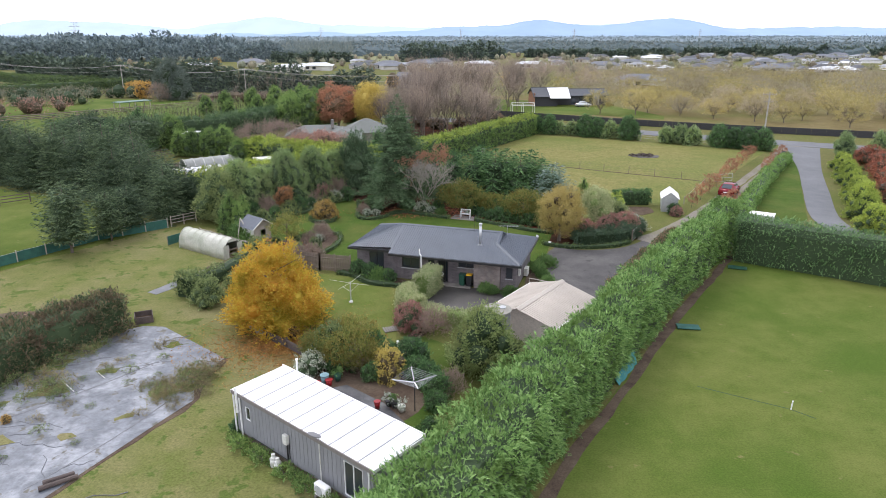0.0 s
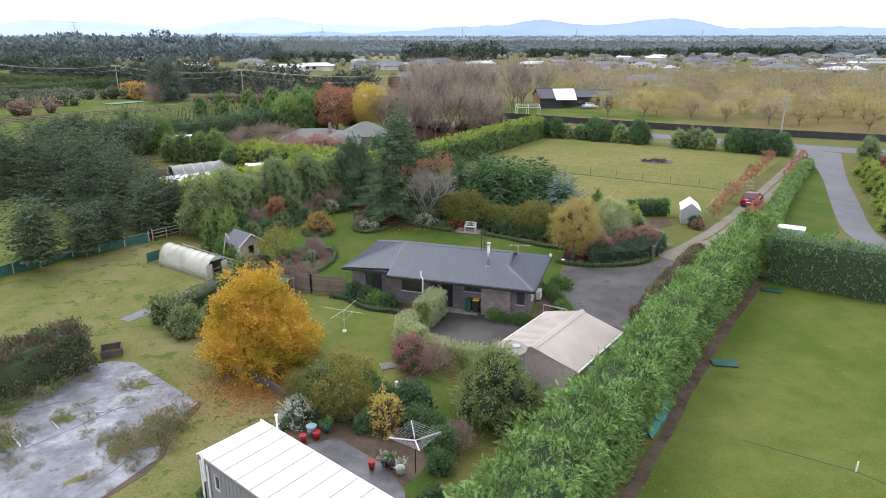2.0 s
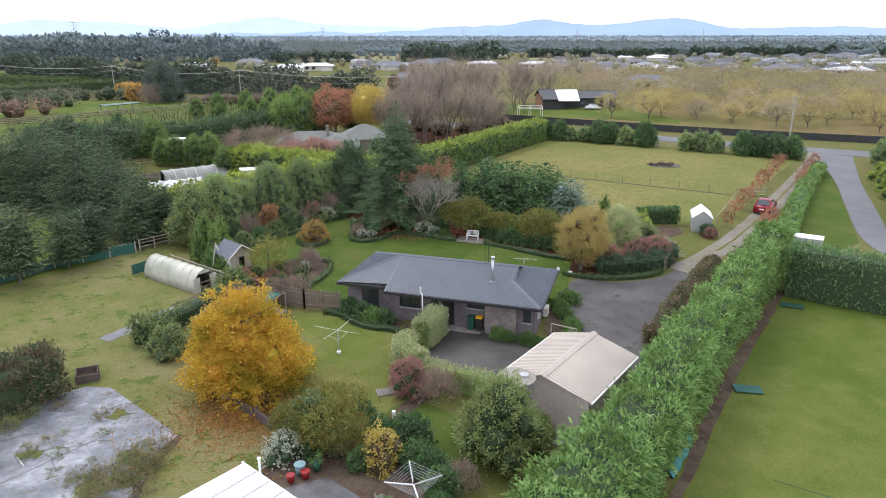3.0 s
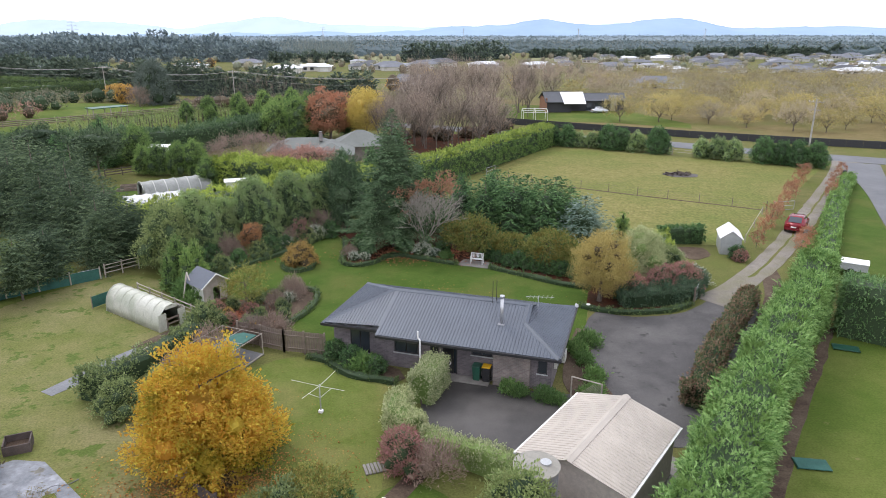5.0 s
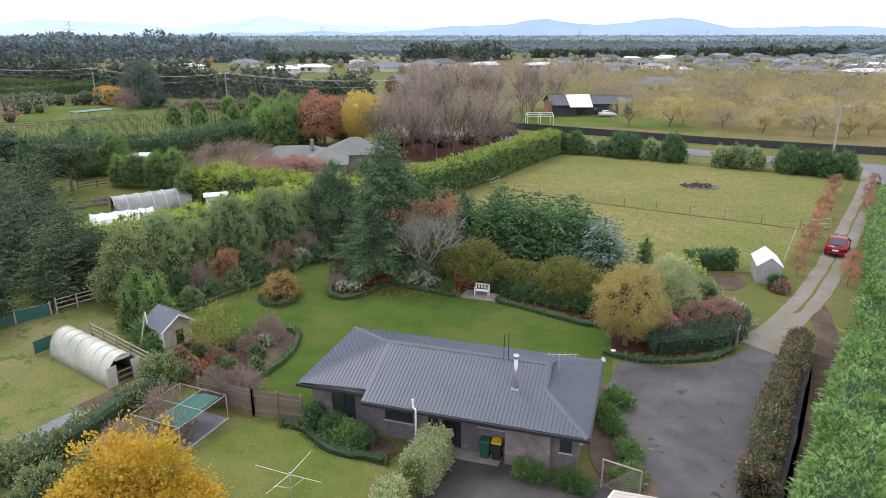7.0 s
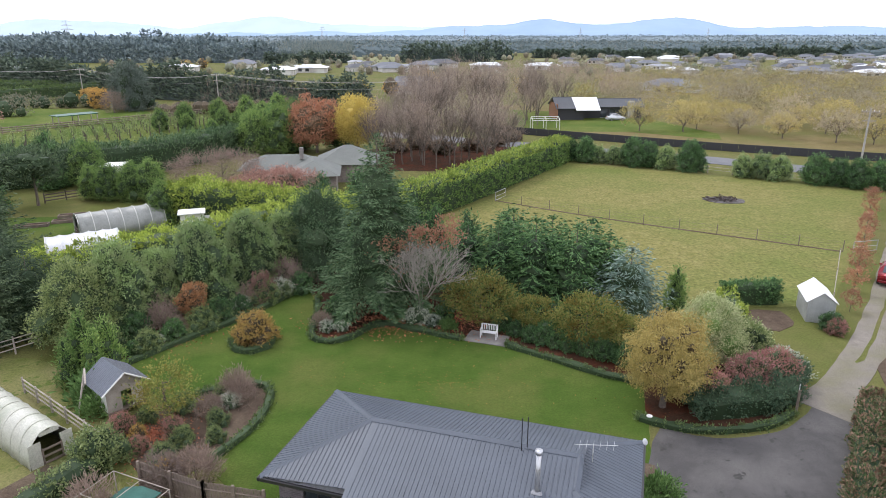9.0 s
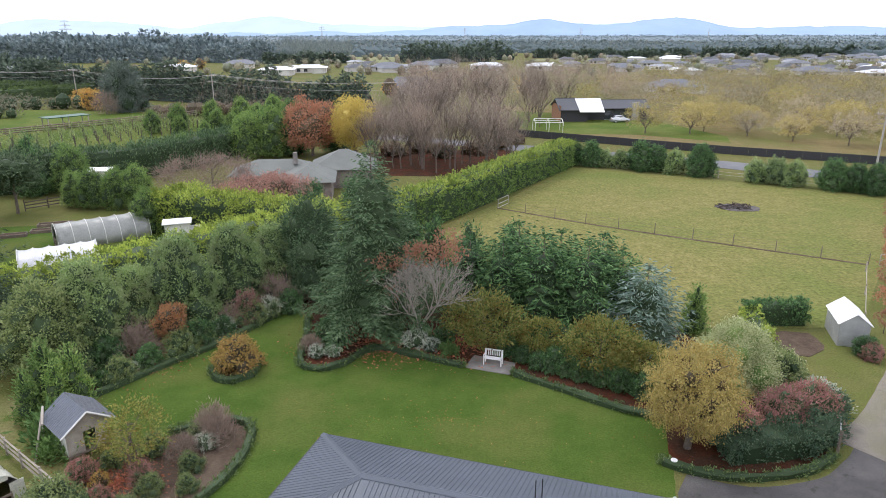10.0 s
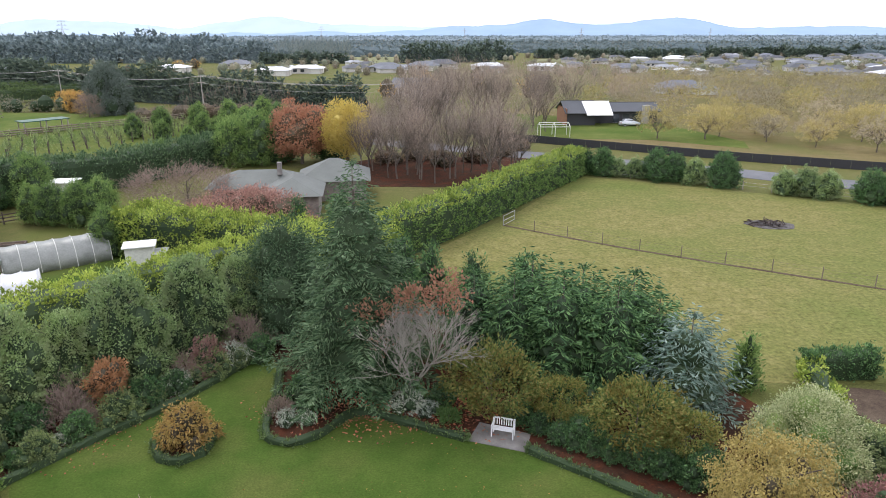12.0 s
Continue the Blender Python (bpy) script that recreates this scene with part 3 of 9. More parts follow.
def bare_tree(name, label, h, r, leaf, n=900, seed=1, size=0.9, asp=0.05, depth=3, bark=M_BARK, base=None, k=6, out=0.5, up=0.9):
    """A leafless tree: forking limbs and a haze of fine twigs."""
    t = thing(name, label, "tree")
    V, F = branching(h * 0.9, h * 0.011 + 0.02, depth, seed, 0.5)
    part("trunk", np_mesh("trunk", [v[:] for v in V], F, [bark]), None, t)
    part("crown", leafy(round_lobes(h, r, h * 0.3 if base is None else base, k, seed), n, size, asp, leaf, None, seed, out=out, up=up, lo=0.3, hi=1.05, rand=0.7), None, t)
    return t


def hedge_mesh(pts, w, h, n, size, asp, leaf, core, seed, out=0.8, up=0.5, rough=0.18, rand=0.6, taper=0.0, top_leaf=None, ends=True, low=0.15, clump=9, frond=0.0):
    """Foliage all over a hedge along a line; w and h may change from point to point."""
    rng = np.random.default_rng(seed)
    ws = w if isinstance(w, (list, tuple)) else [w] * len(pts)
    hs = h if isinstance(h, (list, tuple)) else [h] * len(pts)
    C = np.array([[*p] for p in curve_pts([(x, y, 0) for x, y in pts], 0.5)])
    key = np.concatenate([[0], np.cumsum([math.dist(a, b) for a, b in zip(pts, pts[1:])])])
    run = np.concatenate([[0], np.cumsum(np.linalg.norm(np.diff(C[:, :2], axis=0), axis=1))])
    s = run / run[-1] * key[-1]
    W, Hh = np.interp(s, key, ws), np.interp(s, key, hs)
    T = np.gradient(C[:, :2], axis=0)
    T /= np.linalg.norm(T, axis=1, keepdims=True)
    N = np.stack([-T[:, 1], T[:, 0]], 1)
    wgt = W + 1.9 * Hh
    full, n = n, max(40, n // clump)
    i = rng.choice(len(C), n, p=wgt / wgt.sum())
    per = rng.uniform(-1, 1, n) * (W[i] / 2 + Hh[i])
    hw = W[i] / 2
    is_top = np.abs(per) < hw
    off = np.where(is_top, per, np.sign(per) * hw)
    z = np.where(is_top, Hh[i], Hh[i] - (np.abs(per) - hw))
    off = off * (1 + taper * (1 - z / Hh[i]))
    nx, nz = np.where(is_top, (off / hw) ** 5, np.sign(per)), np.where(is_top, 1.0, 0.12 + 0.7 * (z / Hh[i]) ** 8)
    z = np.where(is_top, z - 0.28 * np.abs(off / hw) ** 4, z - 0.12)
    base = C[i, :2] + T[i] * rng.uniform(-0.3, 0.3, (n, 1)) + N[i] * off[:, None]
    P = np.column_stack([base, z])
    Nr = np.column_stack([N[i] * nx[:, None], nz])
    bump = np.array([noise.noise(Vector(p * 0.8)) + 0.6 * noise.noise(Vector(p * 2.3)) for p in P]) * rough * 1.6
    P = P + Nr * (bump + rng.uniform(-0.12, 0.06, n) - size * 0.4)[:, None]
    if ends:
        m = max(20, n // 25)
        for e, sg in ((0, -1), (len(C) - 1, 1)):
            o, zz = rng.uniform(-0.5, 0.5, m) * W[e], rng.uniform(low, 1, m) * Hh[e]
            q = np.column_stack([C[e, :2] + N[e] * o[:, None] + T[e] * sg * 0.1, zz])
            P, Nr = np.vstack([P, q]), np.vstack([Nr, np.tile([*(T[e] * sg), 0.2], (m, 1))])
    Nr = Nr + rng.normal(size=Nr.shape) * 0.35
    grp = rng.integers(0, len(P), full)
    P, Nr = P[grp] + rng.normal(size=(full, 3)) * size * 0.55 + Nr[grp] * rng.uniform(-0.4, 0.8, (full, 1)) * size, Nr[grp]
    keep = P[:, 2] > low
    P, Nr = P[keep], Nr[keep]
    k = len(P)
    D = Nr * out + rng.normal(size=(k, 3)) * rand + np.array([0, 0, up])
    if frond:
        V, F = fronds(P - Nr * frond * 0.35, D, frond * rng.uniform(0.6, 1.35, k), rng)
    else:
        V, F = rhombs(P, D, size * rng.uniform(0.6, 1.4, k), asp, rng)
    faces, idx = F.tolist(), [0] * len(F)
    if top_leaf is not None:
        idx = np.where((P[:, 2] > max(hs) * 0.83) & (rng.random(k) < 0.85), 2, 0).tolist()
    # solid body within the hedge; its core colour mostly paints the inner shade
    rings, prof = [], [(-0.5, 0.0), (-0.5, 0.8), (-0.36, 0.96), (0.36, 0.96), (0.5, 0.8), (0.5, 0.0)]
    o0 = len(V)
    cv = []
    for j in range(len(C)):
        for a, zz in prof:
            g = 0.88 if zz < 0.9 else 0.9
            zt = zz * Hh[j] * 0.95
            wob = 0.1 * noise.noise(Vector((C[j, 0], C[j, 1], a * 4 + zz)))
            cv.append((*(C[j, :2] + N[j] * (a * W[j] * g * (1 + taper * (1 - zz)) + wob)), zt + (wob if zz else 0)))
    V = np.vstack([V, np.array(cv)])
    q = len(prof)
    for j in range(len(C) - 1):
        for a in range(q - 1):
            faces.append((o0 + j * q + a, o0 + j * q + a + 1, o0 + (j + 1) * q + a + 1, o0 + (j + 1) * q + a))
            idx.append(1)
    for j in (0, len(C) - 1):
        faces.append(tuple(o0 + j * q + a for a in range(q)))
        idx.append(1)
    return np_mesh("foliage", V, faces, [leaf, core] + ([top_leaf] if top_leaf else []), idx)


def hedge(name, label, pts, w, h, n, size, asp, leaf, core=L_DARKCORE, seed=1, group="", **kw):
    t = thing(name, label, "hedge", group)
    part("foliage", hedge_mesh(pts, w, h, n, size, asp, leaf, core, seed, **kw), None, t)
    sm = None
    for p in curve_pts(pts, 2.5):
        o = part("stem", sm or rods(((0, 0, -0.05), (0, 0, 0.3), 0.05, 0.04), n=5), M_BARK, t)
        sm, o.location = o.data, (p.x, p.y, 0)
    return t


def ribbed(corners, run, pitch=0.19, hgt=0.024, wid=0.045, thick=0.03):
    """A roof sheet over a plane outline, and the raised ribs that run down its slope."""
    C = [Vector(c) for c in corners]
    nrm = Vector((0, 0, 0))
    for i in range(len(C)):
        nrm += (C[i] - C[0]).cross(C[(i + 1) % len(C)] - C[0])
    nrm.normalize()
    if nrm.z < 0:
        nrm = -nrm
    run = (Vector(run) - nrm * Vector(run).dot(nrm)).normalized()
    ac = nrm.cross(run)
    k = len(C)
    bm = bmesh.new()
    top, low = [bm.verts.new(c + nrm * thick) for c in C], [bm.verts.new(c) for c in C]
    bm.faces.new(top)
    bm.faces.new(low[::-1])
    for i in range(k):
        bm.faces.new((top[i], top[(i + 1) % k], low[(i + 1) % k], low[i]))
    bmesh.ops.recalc_face_normals(bm, faces=bm.faces[:])
    ribs = []
    us = [(c - C[0]).dot(ac) for c in C]
    u = math.ceil(min(us) / pitch) * pitch
    while u < max(us):
        cuts = []
        for i in range(k):
            a, b = us[i], us[(i + 1) % k]
            if (a - u) * (b - u) < 0:
                cuts.append(C[i].lerp(C[(i + 1) % k], (u - a) / (b - a)))
        if len(cuts) == 2 and (cuts[0] - cuts[1]).length > 0.15:
            V = []
            for e in cuts:
                V += [e - ac * wid / 2 + nrm * thick, e - ac * wid / 4 + nrm * (thick + hgt), e + ac * wid / 4 + nrm * (thick + hgt), e + ac * wid / 2 + nrm * thick]
            ribs.append((V, [(0, 1, 5, 4), (1, 2, 6, 5), (2, 3, 7, 6)]))
        u += pitch
    return bm, ribs


def roof_slope(parent, label, material, *args, **kw):
    bm, ribs = ribbed(*args, **kw)
    r = part("roof", bm, material, parent, label)
    for V, F in ribs:
        part("rib", np_mesh("rib", [v[:] for v in V], F, [material]), None, r)
    return r


def grid_wall(xs, zs, solid, y0, y1):
    """One connected wall slab of cells, with some cells left open."""
    bm = bmesh.new()
    xs, zs = sorted(set(xs)), sorted(set(zs))
    on = {(i, j) for i in range(len(xs) - 1) for j in range(len(zs) - 1) if solid((xs[i] + xs[i + 1]) / 2, (zs[j] + zs[j + 1]) / 2)}
    memo = {}

    def v(i, j, s):
        if (i, j, s) not in memo:
            memo[i, j, s] = bm.verts.new((xs[i], (y0, y1)[s], zs[j]))
        return memo[i, j, s]

    for i, j in on:
        bm.faces.new((v(i, j, 0), v(i + 1, j, 0), v(i + 1, j + 1, 0), v(i, j + 1, 0)))
        bm.faces.new((v(i, j + 1, 1), v(i + 1, j + 1, 1), v(i + 1, j, 1), v(i, j, 1)))
        for (di, dj), (p, q) in (((-1, 0), ((i, j), (i, j + 1))), ((1, 0), ((i + 1, j + 1), (i + 1, j))), ((0, -1), ((i + 1, j), (i, j))), ((0, 1), ((i, j + 1), (i + 1, j + 1)))):
            if (i + di, j + dj) not in on:
                bm.faces.new((v(*p, 0), v(*q, 0), v(*q, 1), v(*p, 1)))
    bmesh.ops.recalc_face_normals(bm, faces=bm.faces[:])
    return bm
# ---- ground ----
xs = np.concatenate([np.linspace(-3200, -160, 12), np.linspace(-120, 120, 40), np.linspace(160, 3200, 12)])
ys = np.concatenate([np.linspace(-120, 150, 40), np.linspace(200, 4600, 24)])
GV = [(x, y, gz(y)) for y in ys for x in xs]
GF = [(j * len(xs) + i, j * len(xs) + i + 1, (j + 1) * len(xs) + i + 1, (j + 1) * len(xs) + i) for j in range(len(ys) - 1) for i in range(len(xs) - 1)]
tagged(new("ground", np_mesh("ground", GV, GF, [M_PASTURE])), "olive green pasture running out to the horizon", "ground", kind="structure")
sheet("yard", [(-39, 36), (-29.5, 52), (-20, 48), (-15, 40), (-8, 30), (-4, 18), (2, 8), (2, -6), (-40, -6), (-48, 20)], 0.012, M_YARD, "patchy green and straw coloured yard grass")
sheet("paddock", [(-4, 84), (4.5, 96), (15.5, 118), (33, 110), (53, 99), (27, 62), (20, 61.5), (13, 62), (2, 68)], 0.012, M_PADDOCK, "dry yellow green paddock grass", False)
sheet("field", [(-2, -8), (4, 9), (9.6, 18.6), (15.6, 28.6), (25.4, 43.4), (36, 35), (60, 18), (60, -8)], 0.02, M_FIELD, "mown green playing lawn beside the tall hedge", False)
sheet("lawn", [(-13, 65), (-16.4, 59), (-19.5, 54), (-20, 51.5), (-15.5, 46.5), (-12, 42), (-8.5, 39), (-3, 38), (7, 38), (9.4, 45.5), (10.5, 49.5), (7.8, 51.8), (2.7, 54.8), (-3.6, 57.6), (-7.6, 56.2), (-9, 55.6), (-10.2, 60)], 0.024, M_LAWN, "lush green back lawn")
sheet("lawn_front", [(-14.6, 33), (-11.2, 37.6), (-8, 38.2), (-5, 36.8), (-3, 35), (-2.5, 31), (-3.2, 27), (-4, 23.5), (-9.5, 26.5), (-12.5, 29)], 0.024, surf("front_lawn", (0.09, 0.122, 0.024), (0.122, 0.146, 0.038), 0.5, 0.95, 0.5, 12.0, big=0.2, big_c=(0.158, 0.155, 0.052), grit=0.4), "green front lawn round the clothes line")
sheet("lawn_side", [(-3.6, 24.6), (-1.8, 26), (0.6, 24), (1.2, 20), (-0.4, 17.4), (-0.6, 13.5), (-2.6, 14.8), (-2, 19.5)], 0.026, M_LAWN, "small green lawn between shrubs")
sheet("verge_lawn", [(28.5, 48), (38.8, 56), (44, 68), (52.6, 87), (57, 100), (54, 96), (40, 70), (33, 56)], 0.02, M_LAWN, "green verge beside the side road", False)
sheet("driveway", [(9.3, 44.4), (10, 45.6), (12.5, 44.8), (15.8, 45.4), (18.2, 47.2), (20.4, 49.4), (22.5, 47.4), (13.5, 31.5), (10.8, 29), (7.8, 31), (7.6, 36.5), (8.2, 41)], 0.03, M_SEAL, "worn grey sealed turning area", True, 0.05)
sheet("courtyard", [(-1.9, 35.2), (-1.9, 31), (-0.6, 28.3), (3.3, 26.6), (7.5, 31.6), (6.6, 34.0), (5.6, 33.9), (-0.6, 35.7)], 0.03, M_DARKSEAL, "dark damp sealed courtyard", False, 0.03)
sheet("drive", strip([(19, 47.6), (21, 49.6), (28.4, 58.4), (41.3, 77), (53.5, 95.4), (60, 105)], [3.4, 2.2, 2.3, 2.3, 2.3, 4.0]), 0.034, M_GRAVEL, "pale gravel drive with a grassy crown", False, 0.15)
sheet("drive_crown", strip([(24, 53), (28.4, 58.4), (41.3, 77), (50, 90)], 0.22), 0.04, M_PASTURE, "thin grass strip along the drive", False, 0.2)
sheet("drive_branch", strip([(14.4, 32), (19.5, 40.5), (23.6, 47.4), (26, 53.5), (26.5, 56)], [1.3, 1.5, 1.5, 1.4, 1.4]), 0.03, M_EARTH, "bare earth track between two hedges", False, 0.12)
sheet("side_road", strip([(40.6, 48), (40.8, 56.0), (46.6, 70.0), (52.8, 84.2), (61.0, 103.5)], [2.9, 2.9, 3.0, 3.2, 5.6]), 0.046, M_ROAD, "grey asphalt side road", False, 0.03)
sheet("road", strip([(-30, 154), (20, 129.5), (36.6, 121.5), (47.7, 114.6), (63, 106.5), (84, 96), (140, 66)], 6.0), 0.042, M_ROAD, "grey asphalt country road", False, 0.03)
sheet("hedge_soil", strip([(0.6, 2), (6.6, 13.2), (10.3, 19.0), (16.2, 29), (25.6, 43.2)], 0.62), 0.03, M_EARTH, "strip of bare brown soil under the hedge", False, 0.2)
sheet("garden_bed", [(-13.4, 67), (-19, 60.5), (-23, 55), (-20.6, 51.8), (-18, 55.6), (-15.6, 58.8), (-12.3, 65.1), (-10.6, 62), (-10.2, 59.2), (-10.1, 56.3), (-9, 55.1), (-7.6, 55.7), (-5.9, 57.9), (-3.6, 57.2), (-0.1, 55.7), (2.7, 54.8), (5, 53.4), (7.8, 51.4), (10.3, 50.1), (9.4, 46), (12.2, 45.3), (15.4, 45.8), (18.6, 48.6), (18.6, 53), (14, 62), (0, 68), (-8, 70)], 0.034, M_SOIL, "garden bed of bark mulch and red leaves", False, 0.1)
sheet("lawn_bed", [(-11.7, 42.6), (-10.7, 45.8), (-10.8, 48.6), (-11.6, 49.3), (-12.8, 49.3), (-15.6, 47.6), (-17.4, 46.6), (-16.6, 43.5), (-14, 40.8)], 0.036, M_EARTH, "garden bed of earth and leaf litter", True, 0.08)
sheet("front_bed", [(-9, 38), (-8, 37.6), (-6.3, 35.9), (-3.5, 35.0), (-3.4, 36.6), (-8, 38.8)], 0.036, M_EARTH, "shrub bed below the house wall", True, 0.05)
sheet("side_bed", [(6.2, 35.4), (7.9, 31.6), (8.8, 33.5), (8.3, 37), (8.9, 42.5), (8.2, 42.8)], 0.036, M_EARTH, "planted strip beside the house", True, 0.05)
sheet("cabin_garden", [(-8.6, 18.4), (-8.4, 22.6), (-5, 24.4), (-2.6, 21.5), (-1, 17.4), (-3.4, 15), (-5.8, 17.2)], 0.03, M_EARTH, "dark earth of the shrub garden behind the cabin", True, 0.1)
sheet("patio", [(-7.4, 18.6), (-5.6, 19.4), (-3.2, 17.4), (-1.9, 15.4), (-1.6, 12.4), (-7.9, 17.2)], 0.05, surf("wet_paving", (0.1, 0.1, 0.105), (0.15, 0.148, 0.15), 1.2, 0.22, 0.15, 20.0, big=0.5, big_c=(0.07, 0.07, 0.075)), "dark grey wet paving behind the cabin", False, 0.02)
sheet("garden_path", strip([(-3.0, 24.3), (-2.2, 25.8), (-1.2, 27.6), (-1.2, 29.5)], 0.9), 0.04, M_EARTH, "narrow brown path to the courtyard", False, 0.05)
sheet("weed_mat", [(-20.9, 27.3), (-19.4, 27.2), (-13.8, 22.6), (-14.6, 19.6), (-13.8, 17.6), (-15.1, 14.7), (-17.7, 8.4), (-20.4, 4), (-27, 8), (-26.4, 19.5), (-21.8, 26.6)], 0.04, M_MAT, "grey woven weed mat, crumpled and patched with weeds", False, 0.12)
sheet("mulch_patch", [(-26, 27.5), (-28.2, 29.6), (-33, 29), (-36, 26), (-33, 23.5), (-28, 24.5)], 0.03, M_EARTH, "dark brown turned earth", True, 0.4)
sheet("shed_earth", [(20, 60.8), (22.8, 61), (23, 59), (21.4, 57.4), (20.2, 58.4)], 0.03, M_EARTH, "bare earth beside the small shed", True, 0.3)
sheet("ash_patch", [(28.8, 94.6), (31, 96), (33.6, 94.6), (33, 93), (30, 93)], 0.05, M_ASH, "grey ash of an old bonfire", True, 0.5)
sheet("orchard_grass", [(20, 150), (60, 128), (140, 90), (240, 150), (240, 330), (60, 330), (40, 200), (10, 200)], 0.02, surf("orchard_floor", (0.14, 0.115, 0.05), (0.19, 0.15, 0.07), 0.5, 0.95, 0.5, 4.0, big=0.05, big_c=(0.12, 0.12, 0.04)), "leaf strewn orchard grass", False, 0.5)
sheet("barn_lawn", [(10, 152), (34, 150), (48, 141), (50, 148), (40, 178), (10, 190)], 0.04, M_FIELD, "green lawn round the black barn", False, 0.3)
sheet("vineyard_grass", [(-47, 156), (-57, 138), (-70, 116), (-124, 92), (-124, 120), (-86, 148), (-68, 168), (-52, 172)], 0.02, M_FIELD, "green grass between vine rows", False, 0.5)
sheet("far_lawn", [(-68, 171), (-86, 151), (-124, 128), (-150, 160), (-112, 190), (-80, 186)], 0.02, M_FIELD, "green lawn beyond the vines", False, 0.5)
sheet("nursery_lawn", [(-52, 84), (-30, 88), (-24, 80), (-24, 72), (-30, 66), (-44, 70), (-54, 76)], 0.02, M_LAWN, "green grass round the plastic tunnels", False, 0.3)
sheet("left_meadow", [(-39, 37), (-30, 51), (-38, 60), (-58, 69), (-90, 70), (-90, 20), (-46, 26)], 0.016, M_FIELD, "green meadow behind the netting fence", False, 0.3)

# ---- the tall cypress hedge and the hedges about it ----
R_LINE = [(0.3, 3.0), (5.9, 13.2), (9.6, 19.1), (15.6, 29.2), (25.0, 43.2), (27.0, 46.2)]
H_W = [3.5, 3.2, 2.7, 2.4, 2.3, 2.3]
hedge("cypress_hedge", "tall bright green clipped cypress hedge with feathery sprays", [(x - 0.845 * w / 2, y + 0.535 * w / 2) for (x, y), w in zip(R_LINE, H_W)], H_W, [4.1, 4.1, 4.1, 4.1, 4.2, 4.2], 82000, 0.165, 0.3, L_LEYLAND, seed=11, rough=0.34, up=0.4, out=0.85, clump=2, frond=0.265, rand=0.45)
hedge("shelter_hedge", "tall dark green clipped shelter hedge across the field end", [(25.9, 42.8), (35.5, 36.6), (48, 28.8), (62, 20)], 2.4, 4.0, 32000, 0.17, 0.36, L_DARKHEDGE, seed=12, rough=0.2, clump=2, frond=0.25, rand=0.45, up=0.2)
hedge("drive_hedge", "low green clipped hedge along the gravel drive", [(27.2, 48.6), (30.6, 54.2), (41, 72.5), (51.4, 89)], 1.5, [2.2, 1.6, 1.5, 1.4], 18000, 0.19, 0.5, L_LEYLAND, seed=13, rough=0.12)
hedge("photinia_hedge", "brown and green photinia hedge beside the turning area", [(12.8, 32.6), (15.9, 38.1), (19.0, 43.2), (21.5, 47.1)], 1.15, 1.45, 22000, 0.14, 0.55, L_PHOTINIA, seed=14, rough=0.16)
hedge("paddock_hedge", "long clipped hedge with lime green top beside the paddock", [(-10.4, 79), (-3.0, 88.5), (5.4, 102.5), (15.0, 118.4)], 3.0, [3.9, 3.8, 3.8, 3.8], 30000, 0.26, 0.5, L_LIMEDARK, seed=15, rough=0.2, top_leaf=L_LIME)
hedge("garden_hedge", "yellow green informal hedge behind the garden trees", [(-33, 61), (-26, 65.5), (-18, 73), (-12, 78)], 3.2, [3.4, 3.8, 4.2, 4.2], 34000, 0.18, 0.6, L_LIME, seed=16, rough=0.4)
hedge("lime_hedge", "yellow green hedge in front of the neighbouring house", [(-29.6, 85), (-22, 83.2), (-12, 80.5), (-6, 77.4)], 4.2, [4.0, 3.8, 3.6, 3.6], 26000, 0.22, 0.6, L_LIME, seed=17, rough=0.45)
hedge("dark_conifer_hedge", "dark green conifer hedge behind the nursery", [(-66, 97), (-54, 102), (-45, 110), (-36.6, 126.5)], [5.0, 4.6, 4.0, 4.0], [4.6, 4.8, 4.2, 4.2], 26000, 0.36, 0.36, L_SPRUCE, seed=18, rough=0.5)
hedge("shed_hedge", "short dark green hedge beside the garden shed", [(19.4, 62.4), (23.2, 62.6)], 1.2, 1.7, 5000, 0.16, 0.5, L_CEDAR, seed=19)
hedge("shed_hedge_end", "short yellow green hedge return", [(18.8, 58.2), (19.3, 61.8)], 1.0, 1.4, 1600, 0.22, 0.6, L_LIME, seed=20)
hedge("weed_mat_hedge", "dark green and brown feathery conifer row", [(-27.2, 16.5), (-25.8, 21.5), (-22.6, 27.0)], [2.8, 2.6, 2.2], [2.4, 2.6, 2.6], 20000, 0.22, 0.4, leafm("bronzed_conifer_sprays", [(0.028, 0.05, 0.024), (0.05, 0.074, 0.034), (0.085, 0.08, 0.04), (0.12, 0.085, 0.05)], 0.15, 0.6, (0.12, 0.085, 0.06)), seed=21, rough=0.45)
for i, (pp, nn) in enumerate((([(-20.6, 51.6), (-18, 55.4), (-15.6, 58.6), (-12.2, 64.9)], 2600), ([(-10.9, 62.5), (-10.35, 59.4), (-10.1, 56.3), (-9.5, 55.3), (-8.6, 55.05), (-7.4, 55.7), (-5.9, 57.8), (-4.6, 57.8), (-3.4, 57.1), (-0.2, 55.7)], 4200), ([(2.9, 54.7), (5, 53.3), (7.8, 51.3), (10.2, 50.1)], 2000), ([(9.2, 46.4), (10.4, 45.7), (12.4, 45.3), (15.4, 45.8), (17.2, 46.9)], 2200), ([(-11.9, 42.4), (-10.8, 45.2), (-10.6, 47.8), (-11.2, 49.2), (-12.6, 49.4), (-14.6, 48.4)], 2600), ([(-9, 37.9), (-8, 37.5), (-6.3, 35.8), (-3.6, 34.9)], 1500))):
    hedge("box_edging", "low clipped dark green box edging round a bed", pp, 0.42, 0.36, nn, 0.11, 0.6, L_BOX, core=L_DARKCORE, seed=30 + i, group="box edging", rough=0.04, low=0.02)
